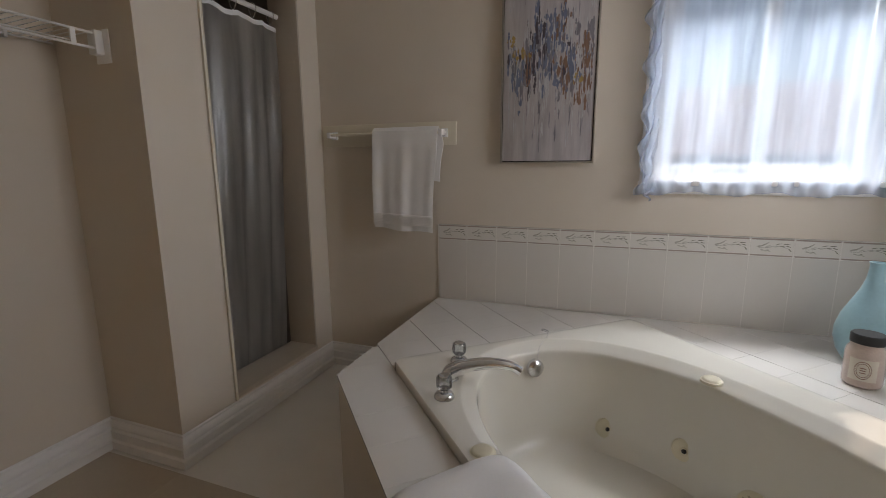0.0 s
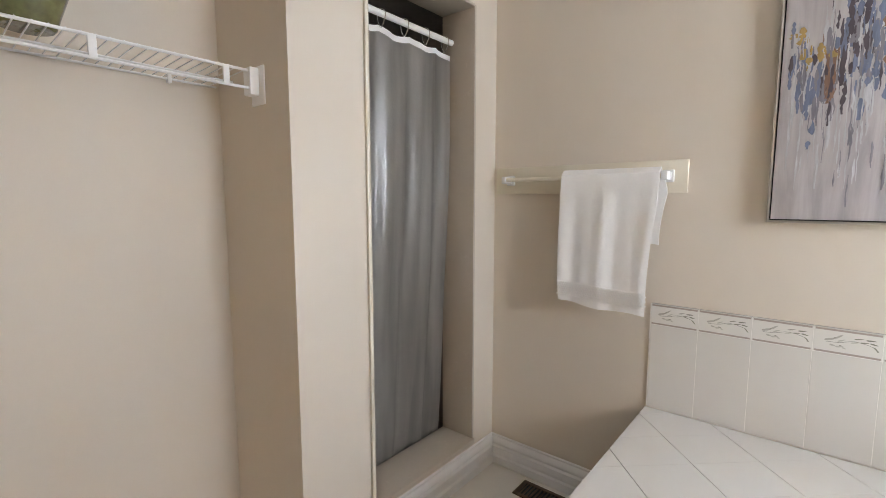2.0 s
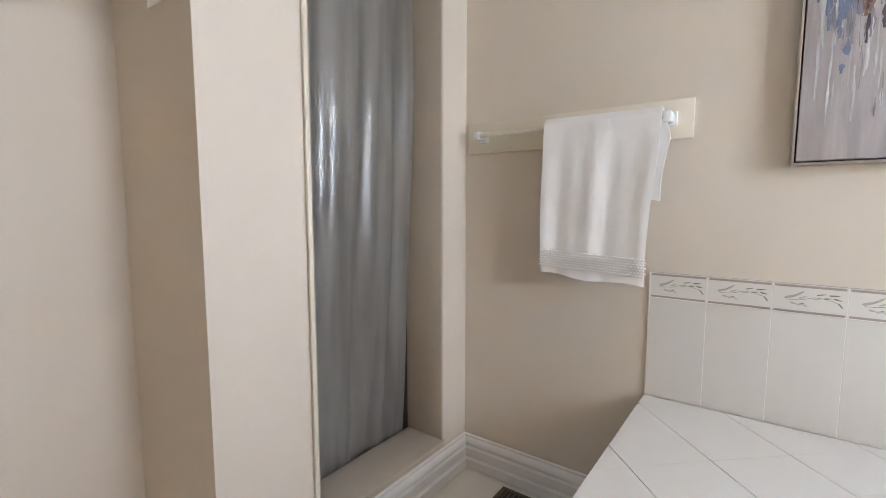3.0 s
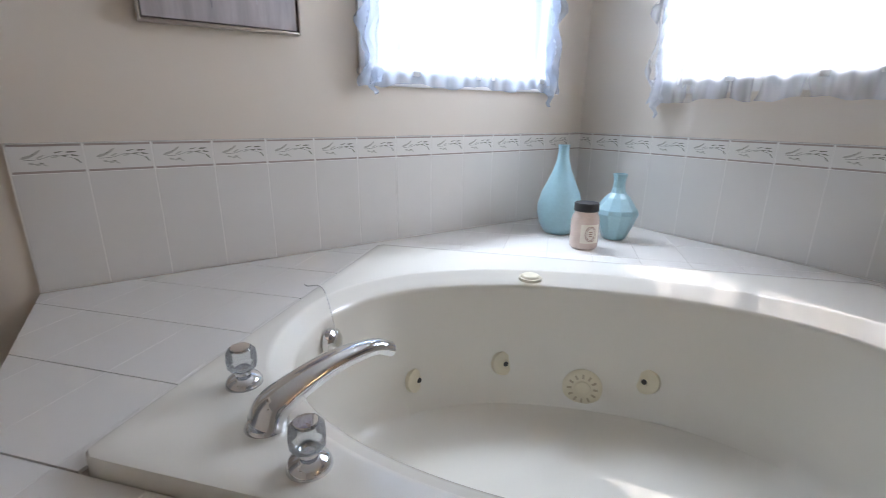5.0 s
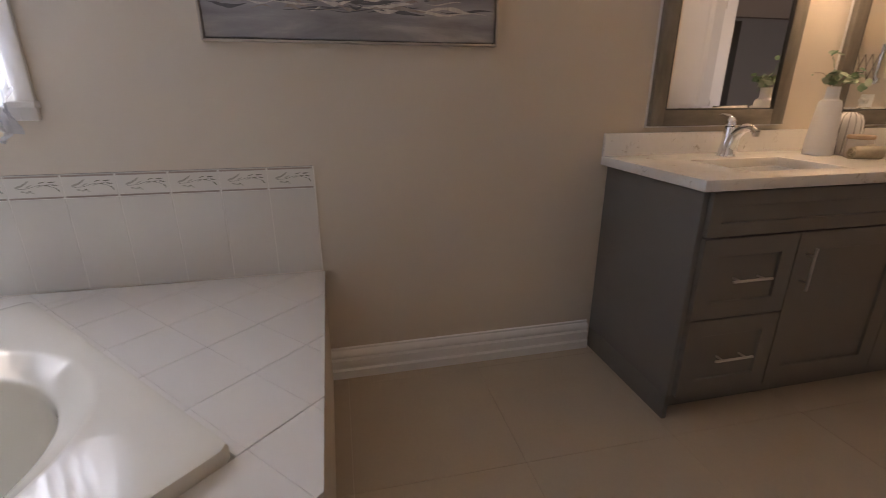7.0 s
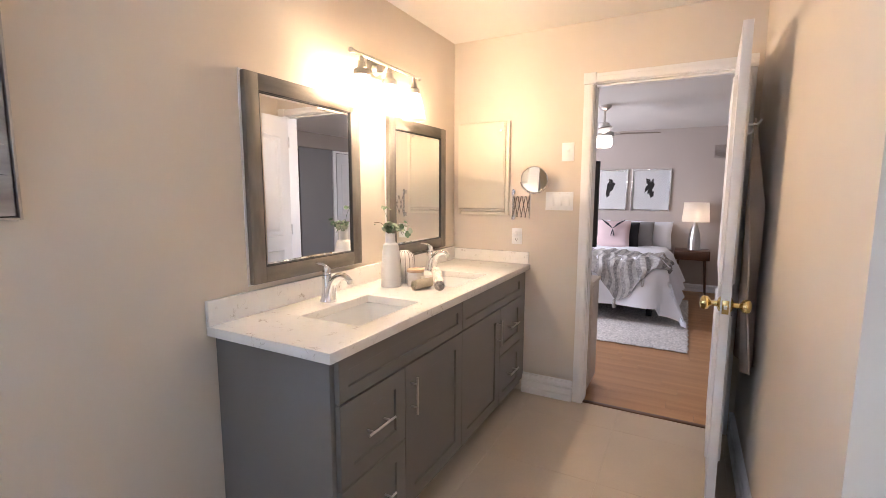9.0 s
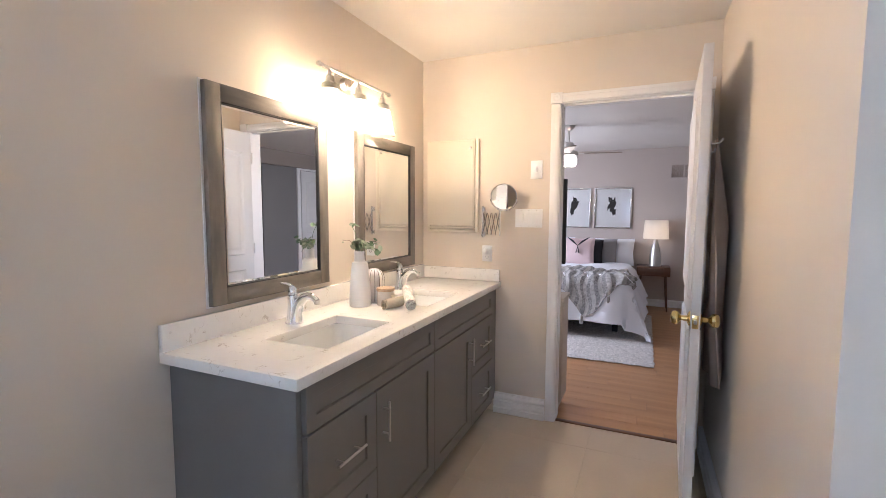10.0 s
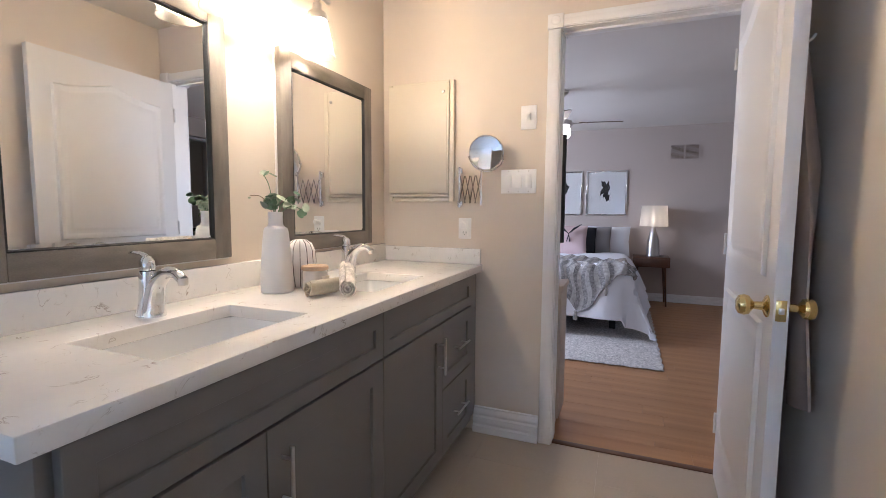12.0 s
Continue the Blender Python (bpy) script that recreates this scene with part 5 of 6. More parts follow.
part("slot", join(join(box(0.852, 0.8545, SY + 0.009, SY + 0.0095, 1.064, 1.075), box(0.868, 0.8705, SY + 0.009, SY + 0.0095, 1.064, 1.075)), box(0.8595, 0.8635, SY + 0.009, SY + 0.0095, 1.056, 1.061)), M_DARK, ol, "dark slot")
solo("night_light", join(box(0.843, 0.88, SY + 0.009, SY + 0.034, 1.092, 1.12, 0.006), lathe([(0, 0.016), (0.012, 0.014), (0.016, 0.004), (0.014, 0)], n=20, m=Matrix.Translation((0.8615, SY + 0.034, 1.112)) @ Matrix.Rotation(radians(-90), 4, "X"))), M_PLASTIC, "small white plug-in night light", "night light")

# ---- the door leaf, standing open ----
LX0, LX1, LY0, LY1 = -0.366, -0.331, SY + 0.012, -2.04
door = tagged(new("door_1"), "white moulded two-panel door standing open", "door", "", "structure")


def arch(y0, y1, z0, z1, rise, inset):
    """Outline of a panel with an eyebrow arch on top."""
    y0, y1, z0, z1 = y0 + inset, y1 - inset, z0 + inset, z1 - inset
    pts = [(y0, z0), (y1, z0)]
    n_ = 16 if rise else 1
    for k in range(n_ + 1):
        t = k / n_
        s = t * t * (3 - 2 * t) if t < 0.5 else (1 - t) ** 2 * (3 - 2 * (1 - t))
        pts.append((y1 + (y0 - y1) * t, z1 - rise + (rise * 2 * s if rise else 0)))
    return pts


def leaf_panel(face, way, outline, depths):
    """Rings of a moulded panel, (inset, depth) from the door's face."""
    bm = bmesh.new()
    rings = []
    for ins, d in depths:
        rings.append([bm.verts.new((face - way * d, y, z)) for y, z in arch(*outline, ins)])
    k = len(rings[0])
    for a, b in zip(rings, rings[1:]):
        for i in range(k):
            bm.faces.new((a[i], a[(i + 1) % k], b[(i + 1) % k], b[i]))
    bm.faces.new(rings[-1])
    return bm


part("leaf", box(LX0, LX1, LY0, LY1, 0.008, 2.03, 0.002), M_DOOR, door)
for face, way in ((LX1, 1), (LX0, -1)):
    for ol_ in ((LY0 + 0.115, LY1 - 0.115, 1.02, 1.90, 0.06), (LY0 + 0.115, LY1 - 0.115, 0.23, 0.86, 0.0)):
        part("panel", leaf_panel(face, way, ol_, [(-0.016, -0.0005), (-0.009, -0.0125), (0.002, -0.0115), (0.016, -0.0010), (0.026, -0.0006), (0.044, -0.0075), (0.054, -0.0080)]), M_DOOR, door)
KZ, KY = 0.928, LY1 - 0.062
for face, way in ((LX1, 1), (LX0, -1)):
    kb = part("door_knob", lathe([(0.031, 0.0), (0.031, 0.003), (0.024, 0.008), (0.012, 0.012), (0.0105, 0.032), (0.016, 0.037), (0.026, 0.044), (0.0295, 0.056), (0.026, 0.068), (0.016, 0.074), (0, 0.075)], n=32, m=Matrix.Translation((face, KY, KZ)) @ Matrix.Rotation(radians(90 * way), 4, "Y")), M_BRASS, door, "polished brass knob")
part("latch_plate", box((LX0 + LX1) / 2 - 0.012, (LX0 + LX1) / 2 + 0.012, LY1, LY1 + 0.0015, KZ - 0.028, KZ + 0.028, 0.0005), M_BRASS, door, "worn brass latch plate")
part("latch_bolt", box((LX0 + LX1) / 2 - 0.006, (LX0 + LX1) / 2 + 0.006, LY1, LY1 + 0.010, KZ - 0.008, KZ + 0.008, 0.002), M_STEEL, door)
for zz in (0.25, 1.05, 1.82):
    part("hinge", tube([(LX1 + 0.004, LY0 - 0.004, zz - 0.045), (LX1 + 0.004, LY0 - 0.004, zz + 0.045)], 0.006, 10), M_DOOR, door, "painted hinge")
hk = thing("door_hook", "white metal double hook on the door", "hook", at=(LX0, -2.24, 1.66))
part("hook_plate", box(LX0 - 0.004, LX0, -2.255, -2.225, 1.61, 1.70, 0.0015), M_WIRE, hk)
part("upper_prong", tube(spline([(LX0 - 0.003, -2.24, 1.675), (LX0 - 0.025, -2.24, 1.668), (LX0 - 0.05, -2.24, 1.672), (LX0 - 0.062, -2.24, 1.688)], 5), 0.004, 8), M_WIRE, hk)
part("lower_prong", tube(spline([(LX0 - 0.003, -2.24, 1.64), (LX0 - 0.018, -2.24, 1.63), (LX0 - 0.032, -2.24, 1.636), (LX0 - 0.036, -2.24, 1.65)], 5), 0.004, 8), M_WIRE, hk)


def hanging(u, v):
    top_z, bot = 1.645, 0.63 + 0.10 * (u - 0.3) ** 2
    spread = 0.03 + 0.15 * min(1, v * 2.2)
    a = u * 2 - 1
    y = -2.26 + a * spread - 0.07 * v
    x = LX0 - 0.045 - 0.024 * math.sin(u * 12 + v * 2) * min(1, v * 3) - 0.034 * min(1, v * 3) * (1 - a * a) - 0.028 * max(0, v - 0.72) * 3 * u
    return (min(x, LX0 - 0.006), y, top_z - (top_z - bot) * v + 0.05 * (1 - v) * (1 - a * a) - 0.05 * u * v)


bath_towel = solo("bath_towel", grid_sheet(hanging, 30, 50, 0.007), M_TOWELGREY, "taupe bath towel hung from the door hook", "towel")
swing = Matrix.Translation((LX0, LY0, 0)) @ Matrix.Rotation(radians(-2.5), 4, "Z") @ Matrix.Translation((-LX0, -LY0, 0))
for ob in (door, hk, bath_towel):
    ob.matrix_basis = swing @ ob.matrix_basis

# ---- paintings ----


def streaks(name, base, stretch, stops, scale, seedshift, detail=8.0):
    """Brushed abstract paint: a stretched noise coloured by a ramp."""
    m = bpy.data.materials.new(name)
    m.use_nodes = True
    n, l = m.node_tree.nodes, m.node_tree.links
    b = n["Principled BSDF"]
    b.inputs["Roughness"].default_value = 0.45
    tc = n.new("ShaderNodeTexCoord")
    mp = n.new("ShaderNodeMapping")
    mp.inputs["Scale"].default_value = stretch
    mp.inputs["Location"].default_value = seedshift
    l.new(tc.outputs["Object"], mp.inputs[0])
    no = n.new("ShaderNodeTexNoise")
    no.inputs["Scale"].default_value = scale
    no.inputs["Detail"].default_value = detail
    no.inputs["Roughness"].default_value = 0.6
    no.inputs["Distortion"].default_value = 0.4
    l.new(mp.outputs[0], no.inputs["Vector"])
    r = n.new("ShaderNodeValToRGB")
    els = r.color_ramp.elements
    while len(els) > 1:
        els.remove(els[-1])
    els[0].position, els[0].color = stops[0][0], (*stops[0][1], 1)
    for p_, c_ in stops[1:]:
        e = els.new(p_)
        e.color = (*c_, 1)
    l.new(no.outputs["Fac"], r.inputs[0])
    l.new(r.outputs[0], b.inputs["Base Color"])
    bp = n.new("ShaderNodeBump")
    bp.inputs["Strength"].default_value = 0.5
    bp.inputs["Distance"].default_value = 0.002
    l.new(no.outputs["Fac"], bp.inputs["Height"])
    l.new(bp.outputs[0], b.inputs["Normal"])
    return m


M_CANVAS1 = streaks("grey_streaked_canvas", None, (22, 22, 2.6), [(0.30, (0.36, 0.33, 0.345)), (0.5, (0.48, 0.445, 0.455)), (0.68, (0.58, 0.55, 0.555))], 1.0, (3, 1, 2))
M_CANVAS2 = streaks("grey_seascape_canvas", None, (3, 2.2, 13), [(0.30, (0.20, 0.19, 0.20)), (0.45, (0.30, 0.29, 0.31)), (0.55, (0.36, 0.35, 0.37)), (0.70, (0.55, 0.53, 0.52))], 1.0, (1, 5, 0.4))
M_SILVER = mat("silver_leaf_frame", (0.50, 0.46, 0.41), 0.35, 0.7, vary=0.15, scale=20)
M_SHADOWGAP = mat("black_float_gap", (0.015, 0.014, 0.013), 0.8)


def stroke_mat(nm, c):
    return mat(nm, c, 0.45, vary=0.25, scale=80, fine=120, bump=0.08, stretch=(3, 3, 0.4))


STROKES = [stroke_mat("ink_stroke", (0.085, 0.07, 0.085)), stroke_mat("slate_blue_stroke", (0.16, 0.19, 0.28)), stroke_mat("rust_stroke", (0.24, 0.135, 0.095)), stroke_mat("gold_stroke", (0.42, 0.28, 0.10)), stroke_mat("white_stroke", (0.50, 0.50, 0.52)), stroke_mat("grey_stroke", (0.22, 0.21, 0.24))]


def framed(name, axis, face, a0, a1, z0, z1, canvas_mat, label):
    """A floating-frame canvas hung on a wall."""
    p = thing(name, label, "painting", at=((a0 + a1) / 2, face, z0) if axis == "y" else (face, (a0 + a1) / 2, z0))
    lo_, hi_ = min(a0, a1), max(a0, a1)

    def b(d0, d1, c0, c1, w0, w1, bev=0.0015):
        return box(c0, c1, face - d0, face - d1, w0, w1, bev) if axis == "y" else box(face - d0, face - d1, c0, c1, w0, w1, bev)
    t = 0.007
    fr = b(0, 0.04, lo_, lo_ + t, z0, z1)
    for q in (b(0, 0.04, hi_ - t, hi_, z0, z1), b(0, 0.04, lo_ + t, hi_ - t, z0, z0 + t), b(0, 0.04, lo_ + t, hi_ - t, z1 - t, z1)):
        join(fr, q)
    part("frame", fr, M_SILVER, p, "thin silver frame")
    part("gap", b(0.004, 0.012, lo_ + t, hi_ - t, z0 + t, z1 - t, 0), M_SHADOWGAP, p, "black inner gap")
    g = t + 0.004
    part("canvas", b(0.012, 0.034, lo_ + g, hi_ - g, z0 + g, z1 - g, 0.002), canvas_mat, p)
    return p


pa = framed("streaked_painting", "y", NY, -0.491, -0.050, 1.225, 2.13, M_CANVAS1, "abstract painting of blue, rust and gold vertical drips")
rng = random.Random(21)
GROUPS = [bmesh.new() for _ in STROKES]
clumps = []
for k in range(26):
    x = -0.455 + 0.385 * ((k * 0.618) % 1.0)
    clumps.append((rng.choices((0, 1, 2, 5, 3), (4, 7, 7, 6, 4))[0], x, 1.70 + 0.05 * math.sin(x * 19 + 1) + rng.uniform(-0.10, 0.13), rng.uniform(0.010, 0.024), rng.uniform(0.03, 0.075)))
dabs = []
for kind, cx_, cz_, sx_, sz_ in clumps:
    for k in range(20 if kind != 3 else 8):
        dabs.append((kind if rng.random() < 0.72 else rng.choice((5, 4, 4, 1, 0)), rng.gauss(cx_, sx_), rng.gauss(cz_, sz_ * (1 if kind != 3 else 0.4)), rng.uniform(0.010, 0.040), rng.uniform(0.0015, 0.0085)))
for k in range(240):
    dabs.append((rng.choice((4, 4, 5)), rng.uniform(-0.462, -0.074), rng.triangular(1.30, 2.05, 1.55), rng.uniform(0.012, 0.07), rng.uniform(0.0006, 0.0034)))
rng.shuffle(dabs)
for kind, x, z, L, w in dabs:
    if kind == 3:
        L, w = L * 0.45, w * 1.3
    x = min(-0.07, max(-0.466, x))
    y = NY - 0.0342 - 0.0012 * rng.random()
    z0_, z1_ = max(1.245, z - L), min(2.11, z + L)
    n_ = 5
    left, right = [], []
    for i in range(n_ + 1):
        t = i / n_
        ww = w * (0.3 + 0.7 * math.sin(math.pi * min(1, 0.1 + t * 0.85))) * rng.uniform(0.35, 1.4)
        cx = min(-0.078, max(-0.458, x + rng.uniform(-0.0015, 0.0015)))
        left.append(GROUPS[kind].verts.new((cx - ww, y, z0_ + (z1_ - z0_) * t)))
        right.append(GROUPS[kind].verts.new((cx + ww, y, z0_ + (z1_ - z0_) * t)))
    for i in range(n_):
        GROUPS[kind].faces.new((left[i], right[i], right[i + 1], left[i + 1]))
for g, mm_, nm in zip(GROUPS, STROKES, ("ink_stroke", "blue_stroke", "rust_stroke", "gold_fleck", "white_drip", "grey_stroke")):
    tagged(part(nm, g, mm_, pa, smooth=False), kind="stuff")

pb = framed("seascape_painting", "x", EX, 0.545, -0.434, 1.313, 1.95, M_CANVAS2, "abstract grey and teal seascape canvas in a silver frame")
S2 = [stroke_mat("dark_wave_stroke", (0.13, 0.125, 0.14)), stroke_mat("foam_stroke", (0.62, 0.59, 0.55)), stroke_mat("teal_stroke", (0.22, 0.33, 0.36)), stroke_mat("sand_stroke", (0.36, 0.31, 0.28))]
G2 = [bmesh.new() for _ in S2]
rng = random.Random(33)
for k in range(170):
    kind = rng.choices(range(4), (20, 16, 9, 14))[0]
    y = rng.uniform(-0.33, 0.46)
    z = 1.41 + abs(rng.gauss(0.06, 0.10))
    if kind == 2:
        z += 0.08
    if z > 1.92 or z < 1.37:
        continue
    L, w = rng.uniform(0.02, 0.11), rng.uniform(0.0015, 0.008)
    x = EX - 0.0342 - 0.0004 * rng.random()
    y0_, y1_ = max(-0.414, y - L), min(0.525, y + L)
    ph_ = rng.uniform(0, 6)
    a_, b_ = [], []
    for i in range(9):
        t = i / 8
        ww = w * math.sin(math.pi * (0.04 + 0.92 * t)) * rng.uniform(0.5, 1.1)
        zz = z + 0.006 * math.sin(ph_ + t * 5)
        a_.append(G2[kind].verts.new((x, y0_ + (y1_ - y0_) * t, zz - ww)))
        b_.append(G2[kind].verts.new((x, y0_ + (y1_ - y0_) * t, zz + ww)))
    for i in range(8):
        G2[kind].faces.new((a_[i], a_[i + 1], b_[i + 1], b_[i]))
for g, mm_, nm in zip(G2, S2, ("dark_stroke", "foam_stroke", "teal_stroke", "sand_stroke")):
    tagged(part(nm, g, mm_, pb, smooth=False), kind="stuff")

# ---- bedroom ----
BY0, BY1, BXW, BXE, BC = SY - 0.12, -7.20, -2.4, 2.6, 2.285
wall("wall_bedroom_south", "y", BY1 - 0.1, BY1, BXW - 0.1, BXE + 0.1, 0, 2.413, M_BEDWALL)
wall("wall_bedroom_east", "x", BXE, BXE + 0.1, BY1, BY0, 0, 2.413, M_BEDWALL, [(-6.0, -4.4, 0.9, 2.05)])
wall("wall_bedroom_north_east", "y", BY0, BY0 + 0.12, EX + 0.16, BXE + 0.1, 0, 2.413, M_BEDWALL)
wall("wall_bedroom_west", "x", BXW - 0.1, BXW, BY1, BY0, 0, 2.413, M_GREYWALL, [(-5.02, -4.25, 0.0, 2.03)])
wall("wall_bedroom_lining", "y", BY0 - 0.004, BY0 - 0.0005, dx1 + 0.067, BXE, 0, BC, M_BEDWALL)
wall("wall_hall_west", "x", -4.1, -4.0, -6.2, -3.2, 0, 2.413, M_BEDWALL, [(-5.6, -4.2, 0.9, 2.1)])
wall("wall_hall_south", "y", -6.3, -6.2, -4.1, BXW - 0.1, 0, 2.413, M_BEDWALL)
wall("wall_hall_north", "y", -3.2, -3.1, -4.1, BXW - 0.1, 0, 2.413, M_BEDWALL)
solo("ceiling_bedroom", box(BXW - 0.1, BXE + 0.1, BY1 - 0.1, BY0, BC, 2.413), M_CEIL, kind="structure", smooth=False)
solo("ceiling_hall", box(-4.1, BXW - 0.1, -6.3, -3.1, 2.413, 2.5), M_CEIL, kind="structure", smooth=False)
solo("floor_hall", box(-4.1, BXW - 0.001, -6.3, -3.1, -0.1, -0.001), M_PLANK, kind="structure", smooth=False)
bed_floor = solo("floor_bedroom", box(BXW, BXE, BY1, SY - 0.03, -0.12, -0.004), M_WALNUT, kind="structure", smooth=False)
moulding("baseboard_bedroom", [(BXE, BY0 - 0.004), (BXE, BY1), (BXW, BY1), (BXW, -5.95)][::-1], [(o_, u_ * 0.75) for o_, u_ in BASE], M_TRIM)
# bulkhead in a darker wall colour, which stands in for its shade
solo("trim_bulkhead", box(BXW, BXW + 0.10, BY1, BY0, 2.06, BC), mat("shaded_bulkhead_paint", (0.30, 0.25, 0.215), 0.7, vary=0.02, fine=260), kind="structure", smooth=False)

d2 = tagged(new("door_2"), "white closed two-panel door on the bedroom wall", "door", "", "structure")
part("leaf", box(BXW, BXW + 0.03, -6.58, -5.82, 0.01, 2.02, 0.002), M_DOOR, d2)
for ol_ in ((-6.46, -5.94, 1.02, 1.90, 0.06), (-6.46, -5.94, 0.23, 0.86, 0.0)):
    part("panel", leaf_panel(BXW + 0.03, 1, ol_, [(-0.014, -0.0005), (-0.006, -0.006), (0.004, -0.005), (0.014, -0.0008), (0.04, -0.003)]), M_DOOR, d2)
part("casing", join(join(box(BXW, BXW + 0.02, -6.66, -6.59, 0, 2.09), box(BXW, BXW + 0.02, -5.81, -5.74, 0, 2.09)), box(BXW, BXW + 0.02, -6.59, -5.81, 2.03, 2.09)), M_TRIM, d2)
rl = thing("stair_railing", "black metal stair railing in the hall", "railing", at=(-2.9, -4.7, 0))
part("handrail", box(-2.93, -2.88, -5.4, -4.0, 0.88, 0.92, 0.004), M_DARK, rl)
for k in range(11):
    part("baluster", box(-2.912, -2.898, -5.36 + k * 0.13, -5.346 + k * 0.13, 0.0, 0.88), M_DARK, rl)

# unseen window, assumed on the east side to let daylight in
window_3 = tagged(new("window_3"), "assumed white bedroom window out of view", "window", "", "structure")
for a, b_, c, d_ in ((-6.0, -5.94, 0.9, 2.05), (-4.46, -4.4, 0.9, 2.05), (-5.23, -5.17, 0.9, 2.05)):
    part("window_frame", box(BXE + 0.02, BXE + 0.08, a, b_, c, d_), M_PLASTIC, window_3)

# bed
M_THROW = mat("grey_woven_throw", (0.27, 0.26, 0.255), 0.95, vary=0.5, scale=200, fine=90, bump=0.2)
M_THROWPALE = mat("cream_woven_throw", (0.42, 0.405, 0.385), 0.95, vary=0.3, scale=120, fine=200, bump=0.2)
M_PINK = mat("blush_cotton", (0.60, 0.46, 0.45), 0.9, vary=0.05, fine=200, bump=0.05)
M_GREYC = mat("grey_linen", (0.26, 0.25, 0.25), 0.9, vary=0.08, fine=200, bump=0.05)
M_BLACKC = mat("black_cotton", (0.02, 0.02, 0.025), 0.9)
bed = thing("bed", "made double bed with a white duvet on a dark base", "bed", at=(0.84, -6.2, 0))
part("bed_base", box(0.10, 1.58, -7.12, -5.34, 0.16, 0.30, 0.01), M_BLACKC, bed, "dark bed base")
for lx in (0.16, 1.52):
    for ly in (-7.05, -5.42):
        part("leg", box(lx - 0.03, lx + 0.03, ly - 0.03, ly + 0.03, 0.0, 0.16, 0.004), M_BLACKC, bed)
part("mattress", box(0.085, 1.595, -7.14, -5.32, 0.30, 0.56, 0.04, 3), M_DUVET, bed)


def duvet(u, v):
    """Lies over the mattress and hangs at the foot and the near side, one corner reaching the floor."""
    x, y = 0.0, 0.0
    a = -0.46 + 2.35 * u
    b_ = -0.56 + 2.06 * v
    x = 0.07 + a
    y = -5.30 - b_
    z = 0.625 + 0.012 * math.sin(a * 9 + b_ * 4) + 0.01 * math.sin(b_ * 13 - a * 3)
    over_x = max(0.0, 0.07 - x)
    over_x2 = max(0.0, x - 1.61)
    over_y = max(0.0, y + 5.30)
    drop = over_x + over_x2 + over_y
    if over_x and over_y:
        drop = math.hypot(over_x, over_y) * 0.92
    if drop:
        z = max(0.035, 0.615 - drop * (0.98 if over_x and over_y else 0.78))
        flare = 0.05 + 0.36 * min(1, drop)
        if over_x:
            x = 0.07 - min(over_x, flare) - 0.02 * math.sin(b_ * 12) * min(1, over_x * 4)
        if over_x2:
            x = 1.61 + min(over_x2, flare)
        if over_y:
            y = -5.30 + min(over_y, flare) + 0.025 * math.sin(a * 11) * min(1, over_y * 4)
    return (x, y, z)


part("duvet", grid_sheet(duvet, 70, 60, 0.02), M_DUVET, bed, "rumpled white duvet")


def throw_pt(u, v):
    a = -0.12 + 1.35 * u
    hem = -0.03 - 0.46 * math.exp(-((u - 0.36) / 0.16) ** 2) - 0.22 * u * u
    b_ = hem + (0.62 + 0.25 * u - hem) * v
    x, y, z = duvet((a + 0.46) / 2.35, (b_ + 0.56) / 2.06)
    return (x - 0.02 * math.sin(v * 15), y + (0.022 if b_ < 0 else 0), z + 0.022 + 0.010 * math.sin(u * 60 + 2 * math.sin(v * 7)))


throw = thing("throw_blanket", "grey and cream striped throw draped over the bed", "blanket", at=(0.6, -5.3, 0.64))
for k in range(36):
    u0_, u1_ = k / 36, (k + 1) / 36 + 0.0006

    def strip(u, v, u0_=u0_, u1_=u1_):
        return throw_pt(u0_ + (u1_ - u0_) * u, v)
    part("stripe", grid_sheet(strip, 2, 44, 0.008), M_THROWPALE if k % 2 or k % 9 == 4 else M_THROW, throw, "cream woven stripe" if k % 2 or k % 9 == 4 else "")
for k in range(6):
    p = Vector(throw_pt(k / 5, 0.0))
    part("tassel", lathe([(0.004, 0.03), (0.016, 0.015), (0.014, 0.0), (0.022, -0.05), (0.018, -0.065), (0, -0.06)], at=p + Vector((0, 0.012, -0.03)), n=12), M_THROWPALE, throw, "cream tassel")


def pillow(name, c, w, h, t, tilt, material, label, yaw=0.0):
    bm = bmesh.new()

    def half(sgn):
        def fn(u, v):
            a, b_ = 2 * u - 1, 2 * v - 1
            puff = (max(0, 1 - abs(a) ** 2.6) * max(0, 1 - abs(b_) ** 2.6)) ** 0.5
            pinch = 1 - 0.06 * (1 - abs(a)) * abs(b_) - 0.06 * (1 - abs(b_)) * abs(a)
            return (a * w / 2 * pinch, sgn * t / 2 * puff, b_ * h / 2 * pinch)
        return fn
    grid_sheet(half(1), 16, 16, bm=bm)
    grid_sheet(half(-1), 16, 16, bm=bm)
    bmesh.ops.remove_doubles(bm, verts=bm.verts[:], dist=0.0005)
    moved(bm, Matrix.Translation(c) @ Matrix.Rotation(radians(yaw), 4, "Z") @ Matrix.Rotation(radians(tilt), 4, "X"))
    return solo(name, bm, material, label, "pillow", "pillows on the bed")


pillow("bed_pillow", (0.34, -7.05, 0.79), 0.66, 0.40, 0.16, 14, M_DUVET, "plump white bed pillow against the wall")
pillow("bed_pillow", (1.18, -7.05, 0.79), 0.66, 0.40, 0.16, 14, M_DUVET, "plump white bed pillow against the wall")
pillow("grey_cushion", (0.46, -6.90, 0.79), 0.44, 0.40, 0.13, 16, M_GREYC, "dark grey linen cushion on the bed")
